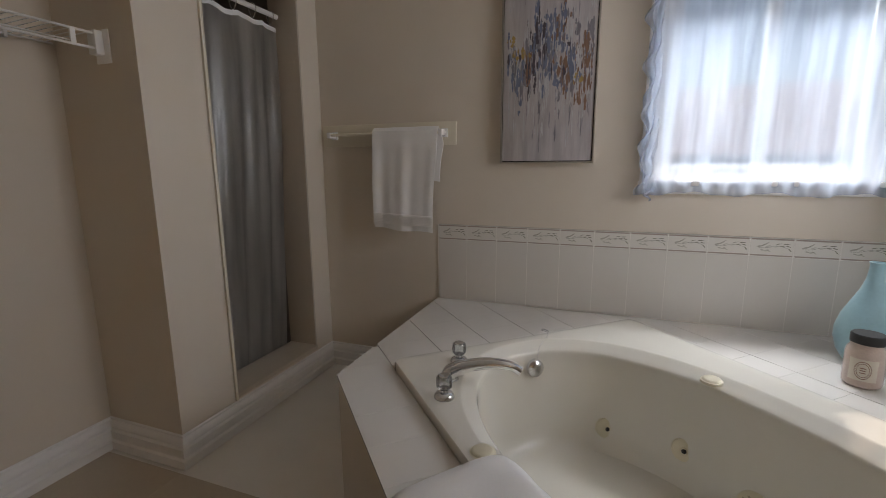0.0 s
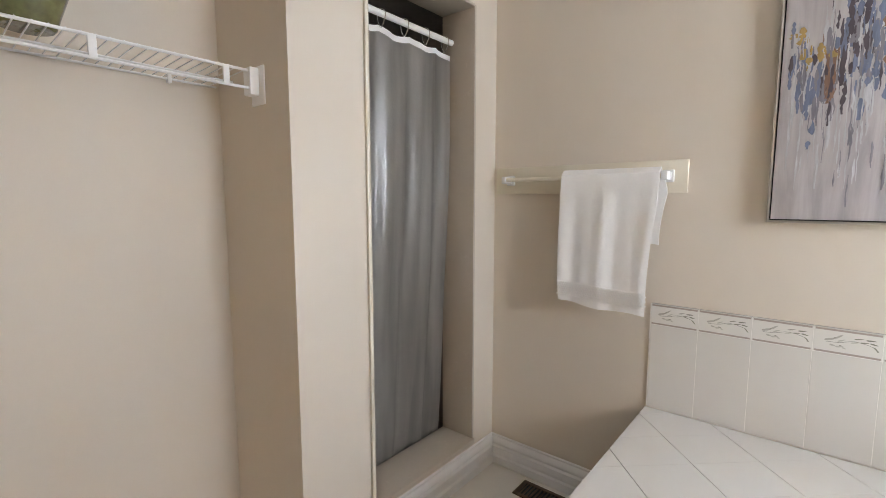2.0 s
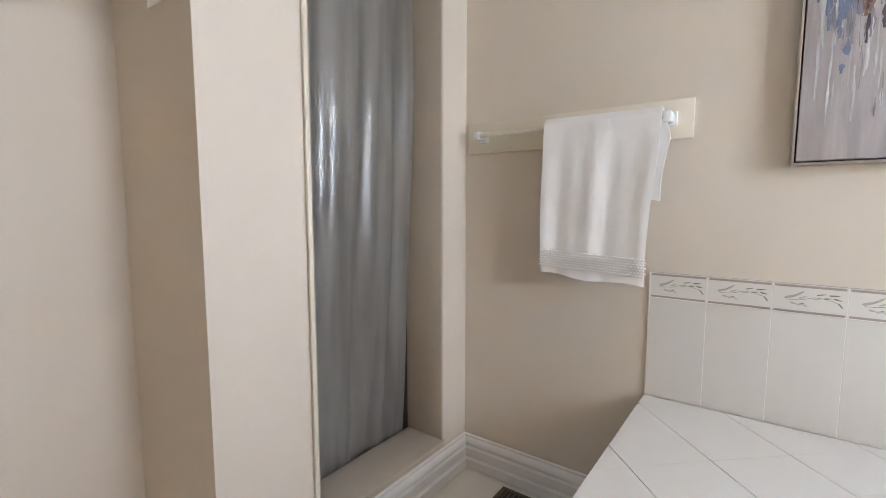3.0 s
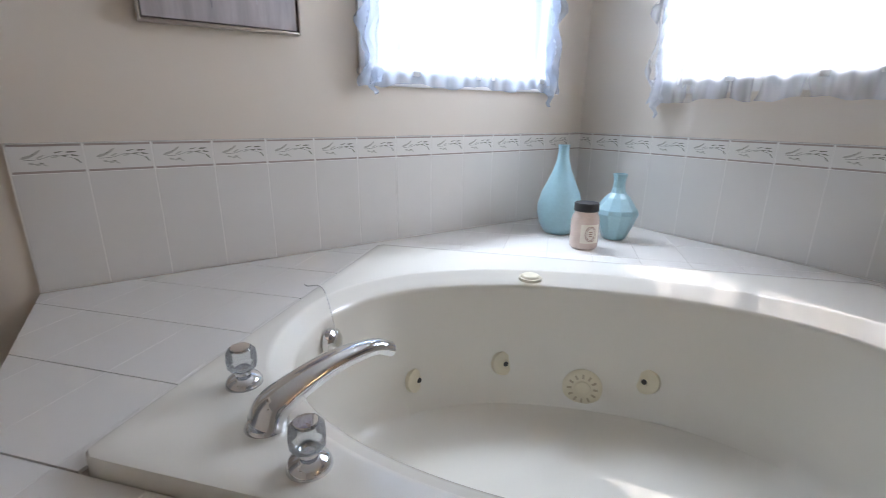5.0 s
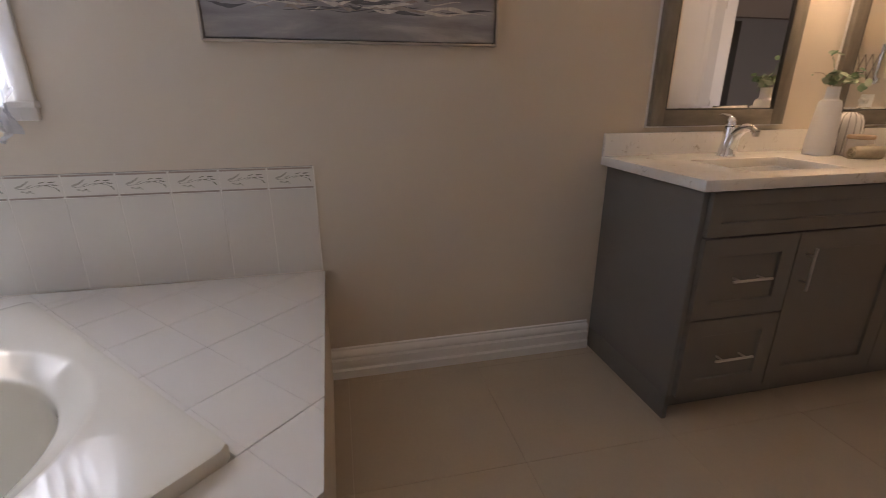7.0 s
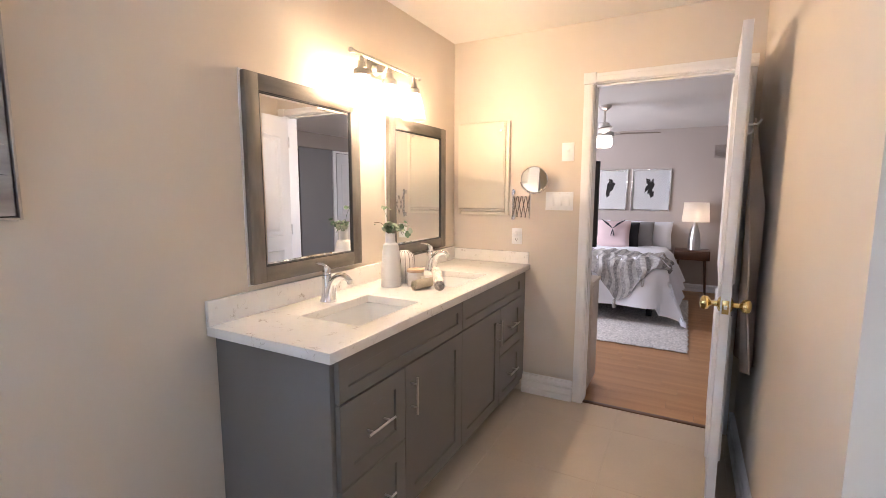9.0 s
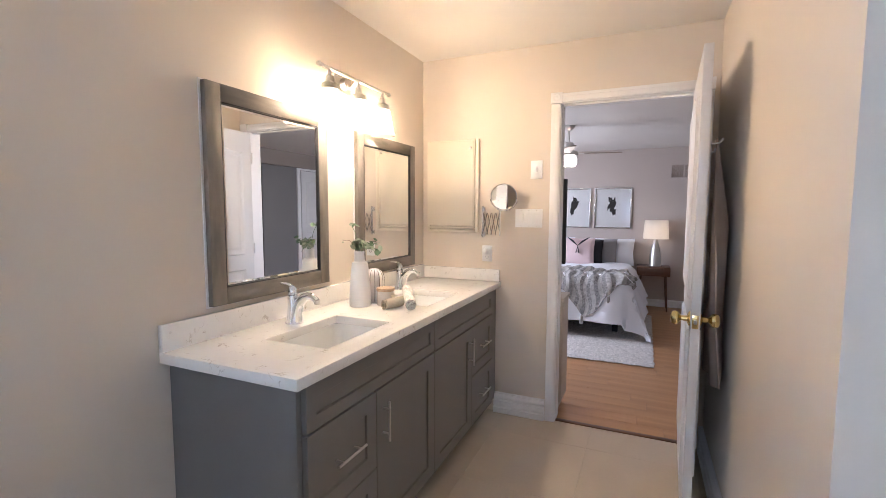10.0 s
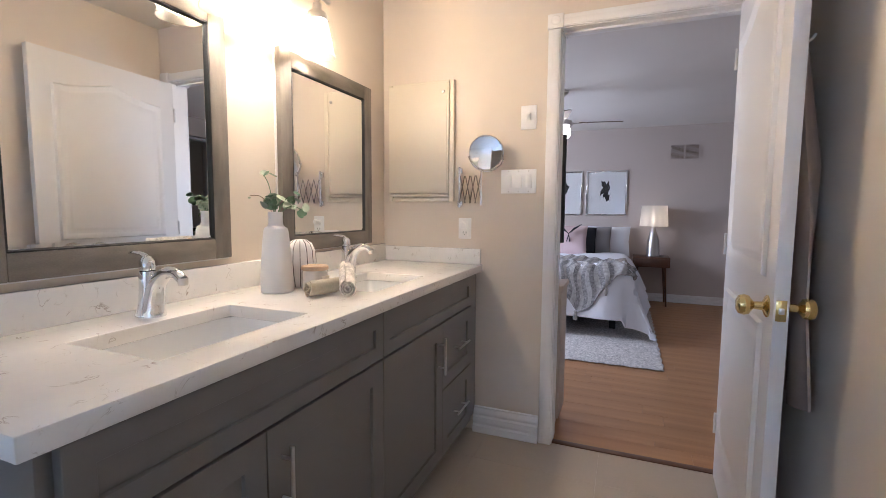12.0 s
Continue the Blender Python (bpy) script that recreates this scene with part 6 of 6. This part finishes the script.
pillow("grey_cushion", (1.10, -6.90, 0.79), 0.44, 0.40, 0.13, 16, M_GREYC, "dark grey linen cushion on the bed")
pillow("black_cushion", (0.60, -6.78, 0.80), 0.36, 0.36, 0.11, 18, M_BLACKC, "black cushion behind a blush cushion")
pillow("blush_cushion", (0.74, -6.62, 0.81), 0.44, 0.40, 0.13, 18, M_PINK, "blush pink cushion with a dark bow")
bow = bmesh.new()
for sgn in (-1, 1):
    tube([(0.74, -6.535, 0.90), (0.74 + sgn * 0.07, -6.53, 0.965), (0.74 + sgn * 0.15, -6.57, 1.015)], [0.010, 0.034, 0.010], 8, bm=bow, flat=0.4)
    tube([(0.74, -6.53, 0.89), (0.74 + sgn * 0.02, -6.522, 0.80)], [0.010, 0.013], 6, bm=bow, flat=0.4)
solo("cushion_bow", bow, M_BLACKC, "dark ribbon bow tied on a blush cushion", "ribbon")

# rug
M_RUG = mat("shaggy_grey_rug", (0.60, 0.575, 0.545), 1.0, vary=0.45, scale=220, fine=160, bump=0.4)
rng = random.Random(9)
solo("area_rug", grid_sheet(lambda u, v: (-0.232 + 2.1 * u + 0.006 * math.sin(v * 90), -4.27 - 2.2 * v + 0.006 * math.sin(u * 80), 0.004 + 0.010 * (0.5 + noise.noise((u * 160, v * 170, 0))) * (1 if 0.005 < u < 0.995 and 0.005 < v < 0.995 else 0.3)), 150, 150, 0.004), M_RUG, "shaggy pale grey rug under the bed", "rug")

ns = thing("nightstand", "walnut nightstand on splayed tapered legs", "nightstand", at=(-0.24, -6.98, 0))
part("case", box(-0.455, -0.03, -7.17, -6.80, 0.49, 0.615, 0.006), M_WALNUT, ns)
part("drawer", box(-0.435, -0.05, -6.80, -6.79, 0.505, 0.60, 0.003), M_WALNUT, ns)
for lx, sx_ in ((-0.40, -1), (-0.085, 1)):
    for ly, sy_ in ((-6.86, 1), (-7.12, -1)):
        part("leg", tube([(lx, ly, 0.49), (lx + sx_ * 0.03, ly + sy_ * 0.025, 0.0)], [0.016, 0.010], 10), M_WALNUT, ns)

lamp = thing("table_lamp", "brushed steel table lamp with a lit white drum shade", "table lamp", at=(-0.26, -6.98, 0.615))
part("lamp_base", lathe([(0, 0), (0.075, 0), (0.078, 0.006), (0.075, 0.02), (0.078, 0.10), (0.066, 0.20), (0.045, 0.29), (0.022, 0.36), (0.012, 0.38), (0.010, 0.42), (0.0, 0.42)], at=(-0.26, -6.98, 0.615), n=32), M_STEEL, lamp)
M_SHADE = cloth_sheer("white_linen_shade", (0.92, 0.88, 0.82), 0.04)
sh = part("shade", lathe([(0.168, 0.385), (0.150, 0.645)], at=(-0.26, -6.98, 0.615), n=40), M_SHADE, lamp, "lit white linen shade")
part("bulb", lathe([(0.01, 0.42), (0.03, 0.46), (0.03, 0.49), (0, 0.52)], at=(-0.26, -6.98, 0.615), n=16), glow("lamp_bulb", (1.0, 0.74, 0.45), 6), lamp)
part("finial", tube([(-0.26, -6.98, 1.135), (-0.26, -6.98, 1.285)], 0.004, 8), M_STEEL, lamp)

# framed prints, each a dark ink shape on white paper
M_PAPER = mat("white_print_paper", (0.78, 0.77, 0.75), 0.8, vary=0.01)
M_INK = mat("dark_ink", (0.03, 0.025, 0.022), 0.8, vary=0.4, scale=60)
M_PGLASS = glass("print_glass", (1, 1, 1))
for k, x0 in enumerate((0.07, 0.645)):
    x1 = x0 + 0.525
    pr = thing("framed_print", "silver framed print of a dark ink shape", "framed print", "prints over the bed", at=((x0 + x1) / 2, BY1, 1.13))
    z0_, z1_ = 1.128, 1.73
    fr = box(x0, x0 + 0.02, BY1, BY1 + 0.025, z0_, z1_, 0.002)
    for q in (box(x1 - 0.02, x1, BY1, BY1 + 0.025, z0_, z1_, 0.002), box(x0 + 0.02, x1 - 0.02, BY1, BY1 + 0.025, z0_, z0_ + 0.02, 0.002), box(x0 + 0.02, x1 - 0.02, BY1, BY1 + 0.025, z1_ - 0.02, z1_, 0.002)):
        join(fr, q)
    part("frame", fr, M_CHROME, pr, "bright silver frame")
    part("paper", box(x0 + 0.02, x1 - 0.02, BY1 + 0.002, BY1 + 0.008, z0_ + 0.02, z1_ - 0.02), M_PAPER, pr, smooth=False)
    cx, cz = (x0 + x1) / 2, 1.44
    bm = bmesh.new()
    for j, (ox, oz, rx_, rz_, ang) in enumerate(((0.0, 0.03, 0.035, 0.11, 12), (0.03, 0.10, 0.03, 0.06, -30), (-0.015, -0.07, 0.028, 0.05, 6), (0.045, 0.03, 0.02, 0.08, 24))):
        if k:
            ox = -ox
        q = []
        for i in range(18):
            t = 2 * math.pi * i / 18
            rr = 1 + 0.18 * math.sin(5 * t + j)
            px, pz = rx_ * rr * math.cos(t), rz_ * rr * math.sin(t)
            ca, sa = math.cos(radians(ang)), math.sin(radians(ang))
            q.append(bm.verts.new((cx + ox + px * ca - pz * sa, BY1 + 0.0085 + j * 0.0002, cz + oz + px * sa + pz * ca)))
        bm.faces.new(q)
    part("ink_shape", bm, M_INK, pr, "dark ink shape", smooth=False)
    pg = part("print_glass", box(x0 + 0.02, x1 - 0.02, BY1 + 0.014, BY1 + 0.016, z0_ + 0.02, z1_ - 0.02), M_PGLASS, pr, smooth=False)
    pg.visible_shadow = False

av = thing("air_vent", "grey return air grille high on the wall", "air vent", at=(-0.59, BY1, 1.94))
part("frame", join(join(join(join(box(-0.775, -0.75, BY1, BY1 + 0.012, 1.835, 2.06), box(-0.43, -0.405, BY1, BY1 + 0.012, 1.835, 2.06)), box(-0.75, -0.43, BY1, BY1 + 0.012, 2.035, 2.06)), box(-0.75, -0.43, BY1, BY1 + 0.012, 1.835, 1.86)), box(-0.598, -0.582, BY1, BY1 + 0.012, 1.86, 2.035)), M_BEDWALL, av)
part("backing", box(-0.75, -0.43, BY1 + 0.0005, BY1 + 0.003, 1.86, 2.035), M_BRONZE, av)
for k in range(12):
    part("slat", moved(box(-0.75, -0.43, -0.001, 0.001, -0.006, 0.006), Matrix.Translation((0, BY1 + 0.008, 1.868 + k * 0.0145)) @ Matrix.Rotation(radians(40), 4, "X")), M_BEDWALL, av)

fan = thing("ceiling_fan", "brushed nickel ceiling fan with a lit frosted globe", "ceiling fan", at=(0.665, -5.0, BC))
fp = Vector((0.665, -5.0, BC))
part("canopy", lathe([(0.065, 0), (0.062, -0.02), (0.03, -0.05), (0.014, -0.055)], at=fp, n=28), M_STEEL, fan)
part("downrod", tube([fp + Vector((0, 0, -0.05)), fp + Vector((0, 0, -0.19))], 0.012, 12), M_STEEL, fan)
part("motor", lathe([(0.02, -0.17), (0.05, -0.18), (0.055, -0.26), (0.10, -0.275), (0.105, -0.315), (0.07, -0.33)], at=fp, n=32), M_STEEL, fan)
part("globe", lathe([(0.07, -0.33), (0.085, -0.34), (0.088, -0.40), (0.07, -0.425), (0, -0.43)], at=fp, n=28), glow("lit_globe", (1.0, 0.86, 0.68), 5), fan, "lit frosted globe")
M_BLADE = wood("taupe_blade_wood", (0.22, 0.17, 0.13), (0.34, 0.27, 0.21), 0.5, (3, 12, 12), 4, 0.02, 0)
for k in range(4):
    rot = Matrix.Translation(fp + Vector((0, 0, -0.295))) @ Matrix.Rotation(radians(190 + 90 * k), 4, "Z") @ Matrix.Rotation(radians(10), 4, "X")
    arm = part("blade_arm", moved(box(0.09, 0.19, -0.02, 0.02, -0.004, 0.004, 0.002), rot), M_STEEL, fan)
    bm = bmesh.new()
    out_ = [(0.16, -0.045), (0.50, -0.065), (0.535, -0.05), (0.54, 0.0), (0.535, 0.05), (0.50, 0.065), (0.16, 0.045)]
    prism(out_, 0.002, 0.009, bm)
    part("blade", moved(bm, rot), M_BLADE, arm, "taupe wood blade")

# dresser and television beside the doorway
M_CREAM = mat("cream_dresser_paint", (0.55, 0.48, 0.40), 0.5, vary=0.04, fine=150)
ds = thing("dresser", "cream painted dresser against the bedroom wall", "dresser", at=(1.0, -3.25, 0))
part("case", box(0.376, 1.62, -3.30, BY0 - 0.05, 0.06, 0.765, 0.003), M_CREAM, ds)
part("top", box(0.368, 1.63, -3.315, BY0 - 0.045, 0.765, 0.79, 0.004), M_CREAM, ds)
part("plinth", box(0.40, 1.60, -3.28, BY0 - 0.06, 0.0, 0.06), M_CREAM, ds)
for k in range(3):
    for j in range(2):
        dw = part("drawer", box(0.425 + j * 0.59, 1.005 + j * 0.59, -3.318, -3.30, 0.085 + k * 0.225, 0.295 + k * 0.225, 0.003), M_CREAM, ds)
        part("knob", lathe([(0, 0.02), (0.012, 0.018), (0.012, 0.008), (0.006, 0)], n=14, m=Matrix.Translation((0.715 + j * 0.59, -3.318, 0.19 + k * 0.225)) @ Matrix.Rotation(radians(90), 4, "X")), M_STEEL, dw)
tv = thing("television", "black flat television standing on the dresser", "television", at=(1.0, -3.2, 0.79))
part("screen", box(0.390, 1.56, -3.215, -3.18, 1.01, 1.60, 0.004), M_DARK, tv)
part("foot", join(box(0.62, 0.66, -3.30, -3.09, 0.79, 0.802, 0.003), box(0.63, 0.65, -3.205, -3.19, 0.80, 1.02)), M_DARK, tv)
part("foot", join(box(1.36, 1.40, -3.30, -3.09, 0.79, 0.802, 0.003), box(1.37, 1.39, -3.205, -3.19, 0.80, 1.02)), M_DARK, tv)

# ---- pieces: tiles and planks ----


def clip(poly, a, b, c):
    """The part of a polygon where a*x + b*y <= c."""
    out = []
    for i, p in enumerate(poly):
        q = poly[(i + 1) % len(poly)]
        dp, dq = a * p[0] + b * p[1] - c, a * q[0] + b * q[1] - c
        if dp <= 0:
            out.append(p)
        if dp * dq < 0:
            t = dp / (dp - dq)
            out.append((p[0] + (q[0] - p[0]) * t, p[1] + (q[1] - p[1]) * t))
    return out


def area(poly):
    return abs(sum(p[0] * q[1] - p[1] * q[0] for p, q in zip(poly, poly[1:] + poly[:1]))) / 2


def bevelled_plate(poly, z0, z1, e=0.0012):
    """A flat piece with softened upper edges."""
    bm = bmesh.new()
    cx = sum(p[0] for p in poly) / len(poly)
    cy = sum(p[1] for p in poly) / len(poly)
    def ring(k, z):
        return [bm.verts.new((p[0] + (cx - p[0]) * k, p[1] + (cy - p[1]) * k, z)) for p in poly]
    size = math.sqrt(area(poly)) + 1e-6
    r = [ring(0, z0), ring(0, z1 - e), ring(min(0.2, 2 * e / size), z1)]
    n_ = len(poly)
    for a, b in zip(r, r[1:]):
        for i in range(n_):
            bm.faces.new((a[i], a[(i + 1) % n_], b[(i + 1) % n_], b[i]))
    bm.faces.new(r[-1])
    return bm


def to_uv(x, y):
    p = UNTURN @ Vector((x, y, 0))
    return ((p.x - p.y) * R2, (p.x + p.y) * R2)


deck_uv = [to_uv(x, y) for x, y in ((-0.832, NY - 0.011), (-0.832, 1.402), (0.262, 0.218), (EX - 0.011, 0.236), (EX - 0.011, NY - 0.011))]
if sum(p[0] * q[1] - p[1] * q[0] for p, q in zip(deck_uv, deck_uv[1:] + deck_uv[:1])) < 0:
    deck_uv = deck_uv[::-1]
DU, DV, GAP = 0.162, 0.2155, 0.0022


def inside_deck(poly):
    for p, q in zip(deck_uv, deck_uv[1:] + deck_uv[:1]):
        nx, ny = q[1] - p[1], p[0] - q[0]
        poly = clip(poly, nx, ny, nx * p[0] + ny * p[1])
        if len(poly) < 3:
            return []
    return poly


for i in range(-6, 27):
    for j in range(-3, 11):
        u0_, v0_ = -1.90 - 3 * DU + (i - 2) * DU, TV0 + (j - 1) * DV
        if v0_ < 0.2:
            continue
        lo_v = 0.2 if v0_ < 0.5 else v0_ + GAP / 2
        sq = [(u0_ + 0.0002, lo_v), (u0_ + DU - 0.0002, lo_v), (u0_ + DU - 0.0002, v0_ + DV - GAP / 2), (u0_ + 0.0002, v0_ + DV - GAP / 2)]
        sq = inside_deck(sq)
        if len(sq) < 3:
            continue
        for cut in ([(0, 1, TV0 - 0.002)], [(0, -1, -(TV1 + 0.002))], [(1, 0, TU0 - 0.002), (0, -1, -(TV0 + 0.001)), (0, 1, TV1 - 0.001)], [(-1, 0, -(TU1 + 0.002)), (0, -1, -(TV0 + 0.001)), (0, 1, TV1 - 0.001)]):
            p = sq
            for a, b, c in cut:
                p = clip(p, a, b, c)
                if len(p) < 3:
                    break
            if len(p) < 3 or area(p) < 0.0004:
                continue
            pts = [tuple(tub_uv(*q)[:2]) for q in p]
            part("tile", bevelled_plate(pts, DECK - 0.008, DECK + random.uniform(-0.0001, 0.0001), 0.0005), M_TILE, deck, smooth=False)

# wall tiles behind the tub
north, east = bpy.data.objects["wall_north"], bpy.data.objects["wall_east"]
TW, ROWS_Z = 0.1605, ((DECK + 0.002, 0.823),)
BZ0, BZ1 = 0.8245, 0.905


def local_plate(w, z0, z1, t=0.008, e=0.0004):
    """A wall piece, its left lower corner at the origin, facing minus y."""
    bm = bmesh.new()
    r = []
    for ins, d in ((0, 0), (0, t - e), (e * 1.2, t)):
        r.append([bm.verts.new((x, -d, z)) for x, z in ((ins, z0 + ins), (w - ins, z0 + ins), (w - ins, z1 - ins), (ins, z1 - ins))])
    for a, b in zip(r, r[1:]):
        for i in range(4):
            bm.faces.new((a[i], a[(i + 1) % 4], b[(i + 1) % 4], b[i]))
    bm.faces.new(r[-1])
    return mesh_of("tile", bm, M_TILE, False)


def leaf(bm, x, z, length, ang, fat):
    """A painted leaf, pointed at both ends, on the face of a border tile."""
    a = radians(ang)
    q = []
    for i in range(8):
        t = 2 * math.pi * i / 8
        px, pz = length * math.cos(t), fat * math.sin(t) * (1.2 - 0.5 * math.cos(t))
        q.append(bm.verts.new((x + px * math.cos(a) - pz * math.sin(a), -0.0088, z + px * math.sin(a) + pz * math.cos(a))))
    bm.faces.new(q)


def sprig():
    """The broad pale leaves of a spray on a border tile."""
    bm = bmesh.new()
    for x, z, length, ang, fat in ((0.040, 0.869, 0.016, 18, 0.0030), (0.060, 0.880, 0.012, 38, 0.0024), (0.066, 0.869, 0.010, 25, 0.0018), (0.046, 0.851, 0.008, -12, 0.0022), (0.061, 0.849, 0.009, 10, 0.0024), (0.073, 0.846, 0.006, -25, 0.0018), (0.098, 0.868, 0.012, 14, 0.0016)):
        leaf(bm, x, z, length, ang, fat)
    return mesh_of("sprig", bm, M_LEAFPAINT, False)


def stem_line():
    """The stem of the spray and its slender dark leaves."""
    bm = bmesh.new()
    tube(spline([(0.030, -0.0083, 0.860), (0.062, -0.0083, 0.862), (0.096, -0.0083, 0.871), (0.136, -0.0083, 0.862), (0.148, -0.0083, 0.848)], 4), 0.0006, 4, bm=bm)
    for x, z, length, ang, fat in ((0.105, 0.880, 0.011, 12, 0.0013), (0.132, 0.880, 0.012, 3, 0.0017), (0.118, 0.871, 0.010, 8, 0.0015), (0.139, 0.870, 0.010, -12, 0.0017), (0.145, 0.855, 0.009, -48, 0.0016), (0.052, 0.876, 0.006, 30, 0.0010), (0.066, 0.852, 0.005, -8, 0.0012)):
        leaf(bm, x, z, length, ang, fat)
    return mesh_of("stem", bm, M_LEAFDARK)


def relief(w):
    bm = box(0.003, w - 0.003, -0.0075, -0.0095, BZ0 + 0.001, BZ0 + 0.0068)
    box(0.003, w - 0.003, -0.0075, -0.0095, BZ1 - 0.0092, BZ1 - 0.0036, bm=bm)
    return mesh_of("relief_line", bm, M_BORDERLINE, False)


def cap(w):
    bm = bmesh.new()
    join(bm, box(0.0004, w - 0.0004, 0.0, -0.0095, BZ1 - 0.0030, BZ1, 0.001))
    return mesh_of("cap", bm, M_TILE)


def place(nm, me, m, parent):
    ob = new(nm, me)
    ob.parent = parent
    ob.matrix_basis = m
    return ob


W = TW - 0.0019
meshes = [local_plate(W, *z) for z in ROWS_Z]
border_me, sprig_me, stem_me, relief_me, cap_me = local_plate(W, BZ0, BZ1), sprig(), stem_line(), relief(W), cap(W)
border_me.materials[0] = M_BORDER


def tile_run(parent, start, count, to_world, last):
    for k in range(count):
        m = to_world(start + k * TW)
        use = [(me, "tile") for me in meshes]
        bme, rme, cme = border_me, relief_me, cap_me
        if k == count - 1 and last < W - 0.004:
            use = [(local_plate(last, *z), "tile") for z in ROWS_Z]
            bme, rme, cme = local_plate(last, BZ0, BZ1), relief(last), cap(last)
            bme.materials[0] = M_BORDER
        for me, nm in use:
            place(nm, me, m, parent)
        bt = place("border_tile", bme, m, parent)
        place("relief_line", rme, Matrix(), bt)
        place("cap", cme, Matrix(), bt)
        if bme is border_me:
            place("sprig", sprig_me, Matrix(), bt)
            place("stem", stem_me, Matrix(), bt)


NX0 = -0.828
nN = math.ceil((EX - NX0) / TW)
tile_run(north, NX0, nN, lambda a: Matrix.Translation((a, NY, 0)), EX - NX0 - (nN - 1) * TW - 0.010)
EY1 = 0.247
nE = math.ceil((NY - EY1) / TW)
# on the east wall the run starts at its free end and closes in the corner
tile_run(east, 0, nE, lambda a: Matrix.Translation((EX, EY1 + a + W, 0)) @ Matrix.Rotation(radians(-90), 4, "Z"), W)
for nm, par, bx in (("grout_bed", north, box(NX0 - 0.004, EX, NY - 0.0073, NY, DECK, BZ1 - 0.002)), ("grout_bed", east, box(EX - 0.0073, EX, EY1 - 0.004, NY - 0.0073, DECK, BZ1 - 0.002))):
    part(nm, bx, M_GROUTPALE, par, smooth=False)

# bathroom floor tiles
floor = bpy.data.objects["floor"]
FT = 0.56
tile_me = {}
for i in range(-6, 4):
    for j in range(-7, 6):
        x0, y0 = 0.155 + i * FT, -2.06 + j * FT
        x1, y1 = x0 + FT - 0.0008, y0 + FT - 0.0008
        x0, x1, y0, y1 = max(x0, -1.97), min(x1, EX), max(y0, SY - 0.012), min(y1, NY)
        if x1 - x0 < 0.02 or y1 - y0 < 0.02:
            continue
        key = (round(x1 - x0, 4), round(y1 - y0, 4))
        if key not in tile_me:
            tile_me[key] = mesh_of("tile", bevelled_plate([(0, 0), (key[0], 0), key, (0, key[1])], -0.01, 0, 0.0006), M_FLOORTILE, False)
        place("tile", tile_me[key], Matrix.Translation((x0, y0, 0)), floor)

# bedroom planks
plank_me = {}
PW, PL = 0.128, 1.21
rng = random.Random(4)
for j in range(34):
    y1 = SY - 0.052 - j * PW
    y0 = y1 - PW + 0.0012
    x = BXW - rng.uniform(0, PL)
    while x < BXE:
        x0, x1 = max(x, BXW), min(x + PL - 0.0012, BXE)
        x += PL
        if x1 - x0 < 0.03 or y0 < BY1:
            continue
        key = round(x1 - x0, 3)
        if key not in plank_me:
            plank_me[key] = mesh_of("plank", bevelled_plate([(0, 0), (key, 0), (key, y1 - y0), (0, y1 - y0)], -0.01, 0, 0.0008), M_PLANK, False)
        place("plank", plank_me[key], Matrix.Translation((x0, y0, 0)), bed_floor)
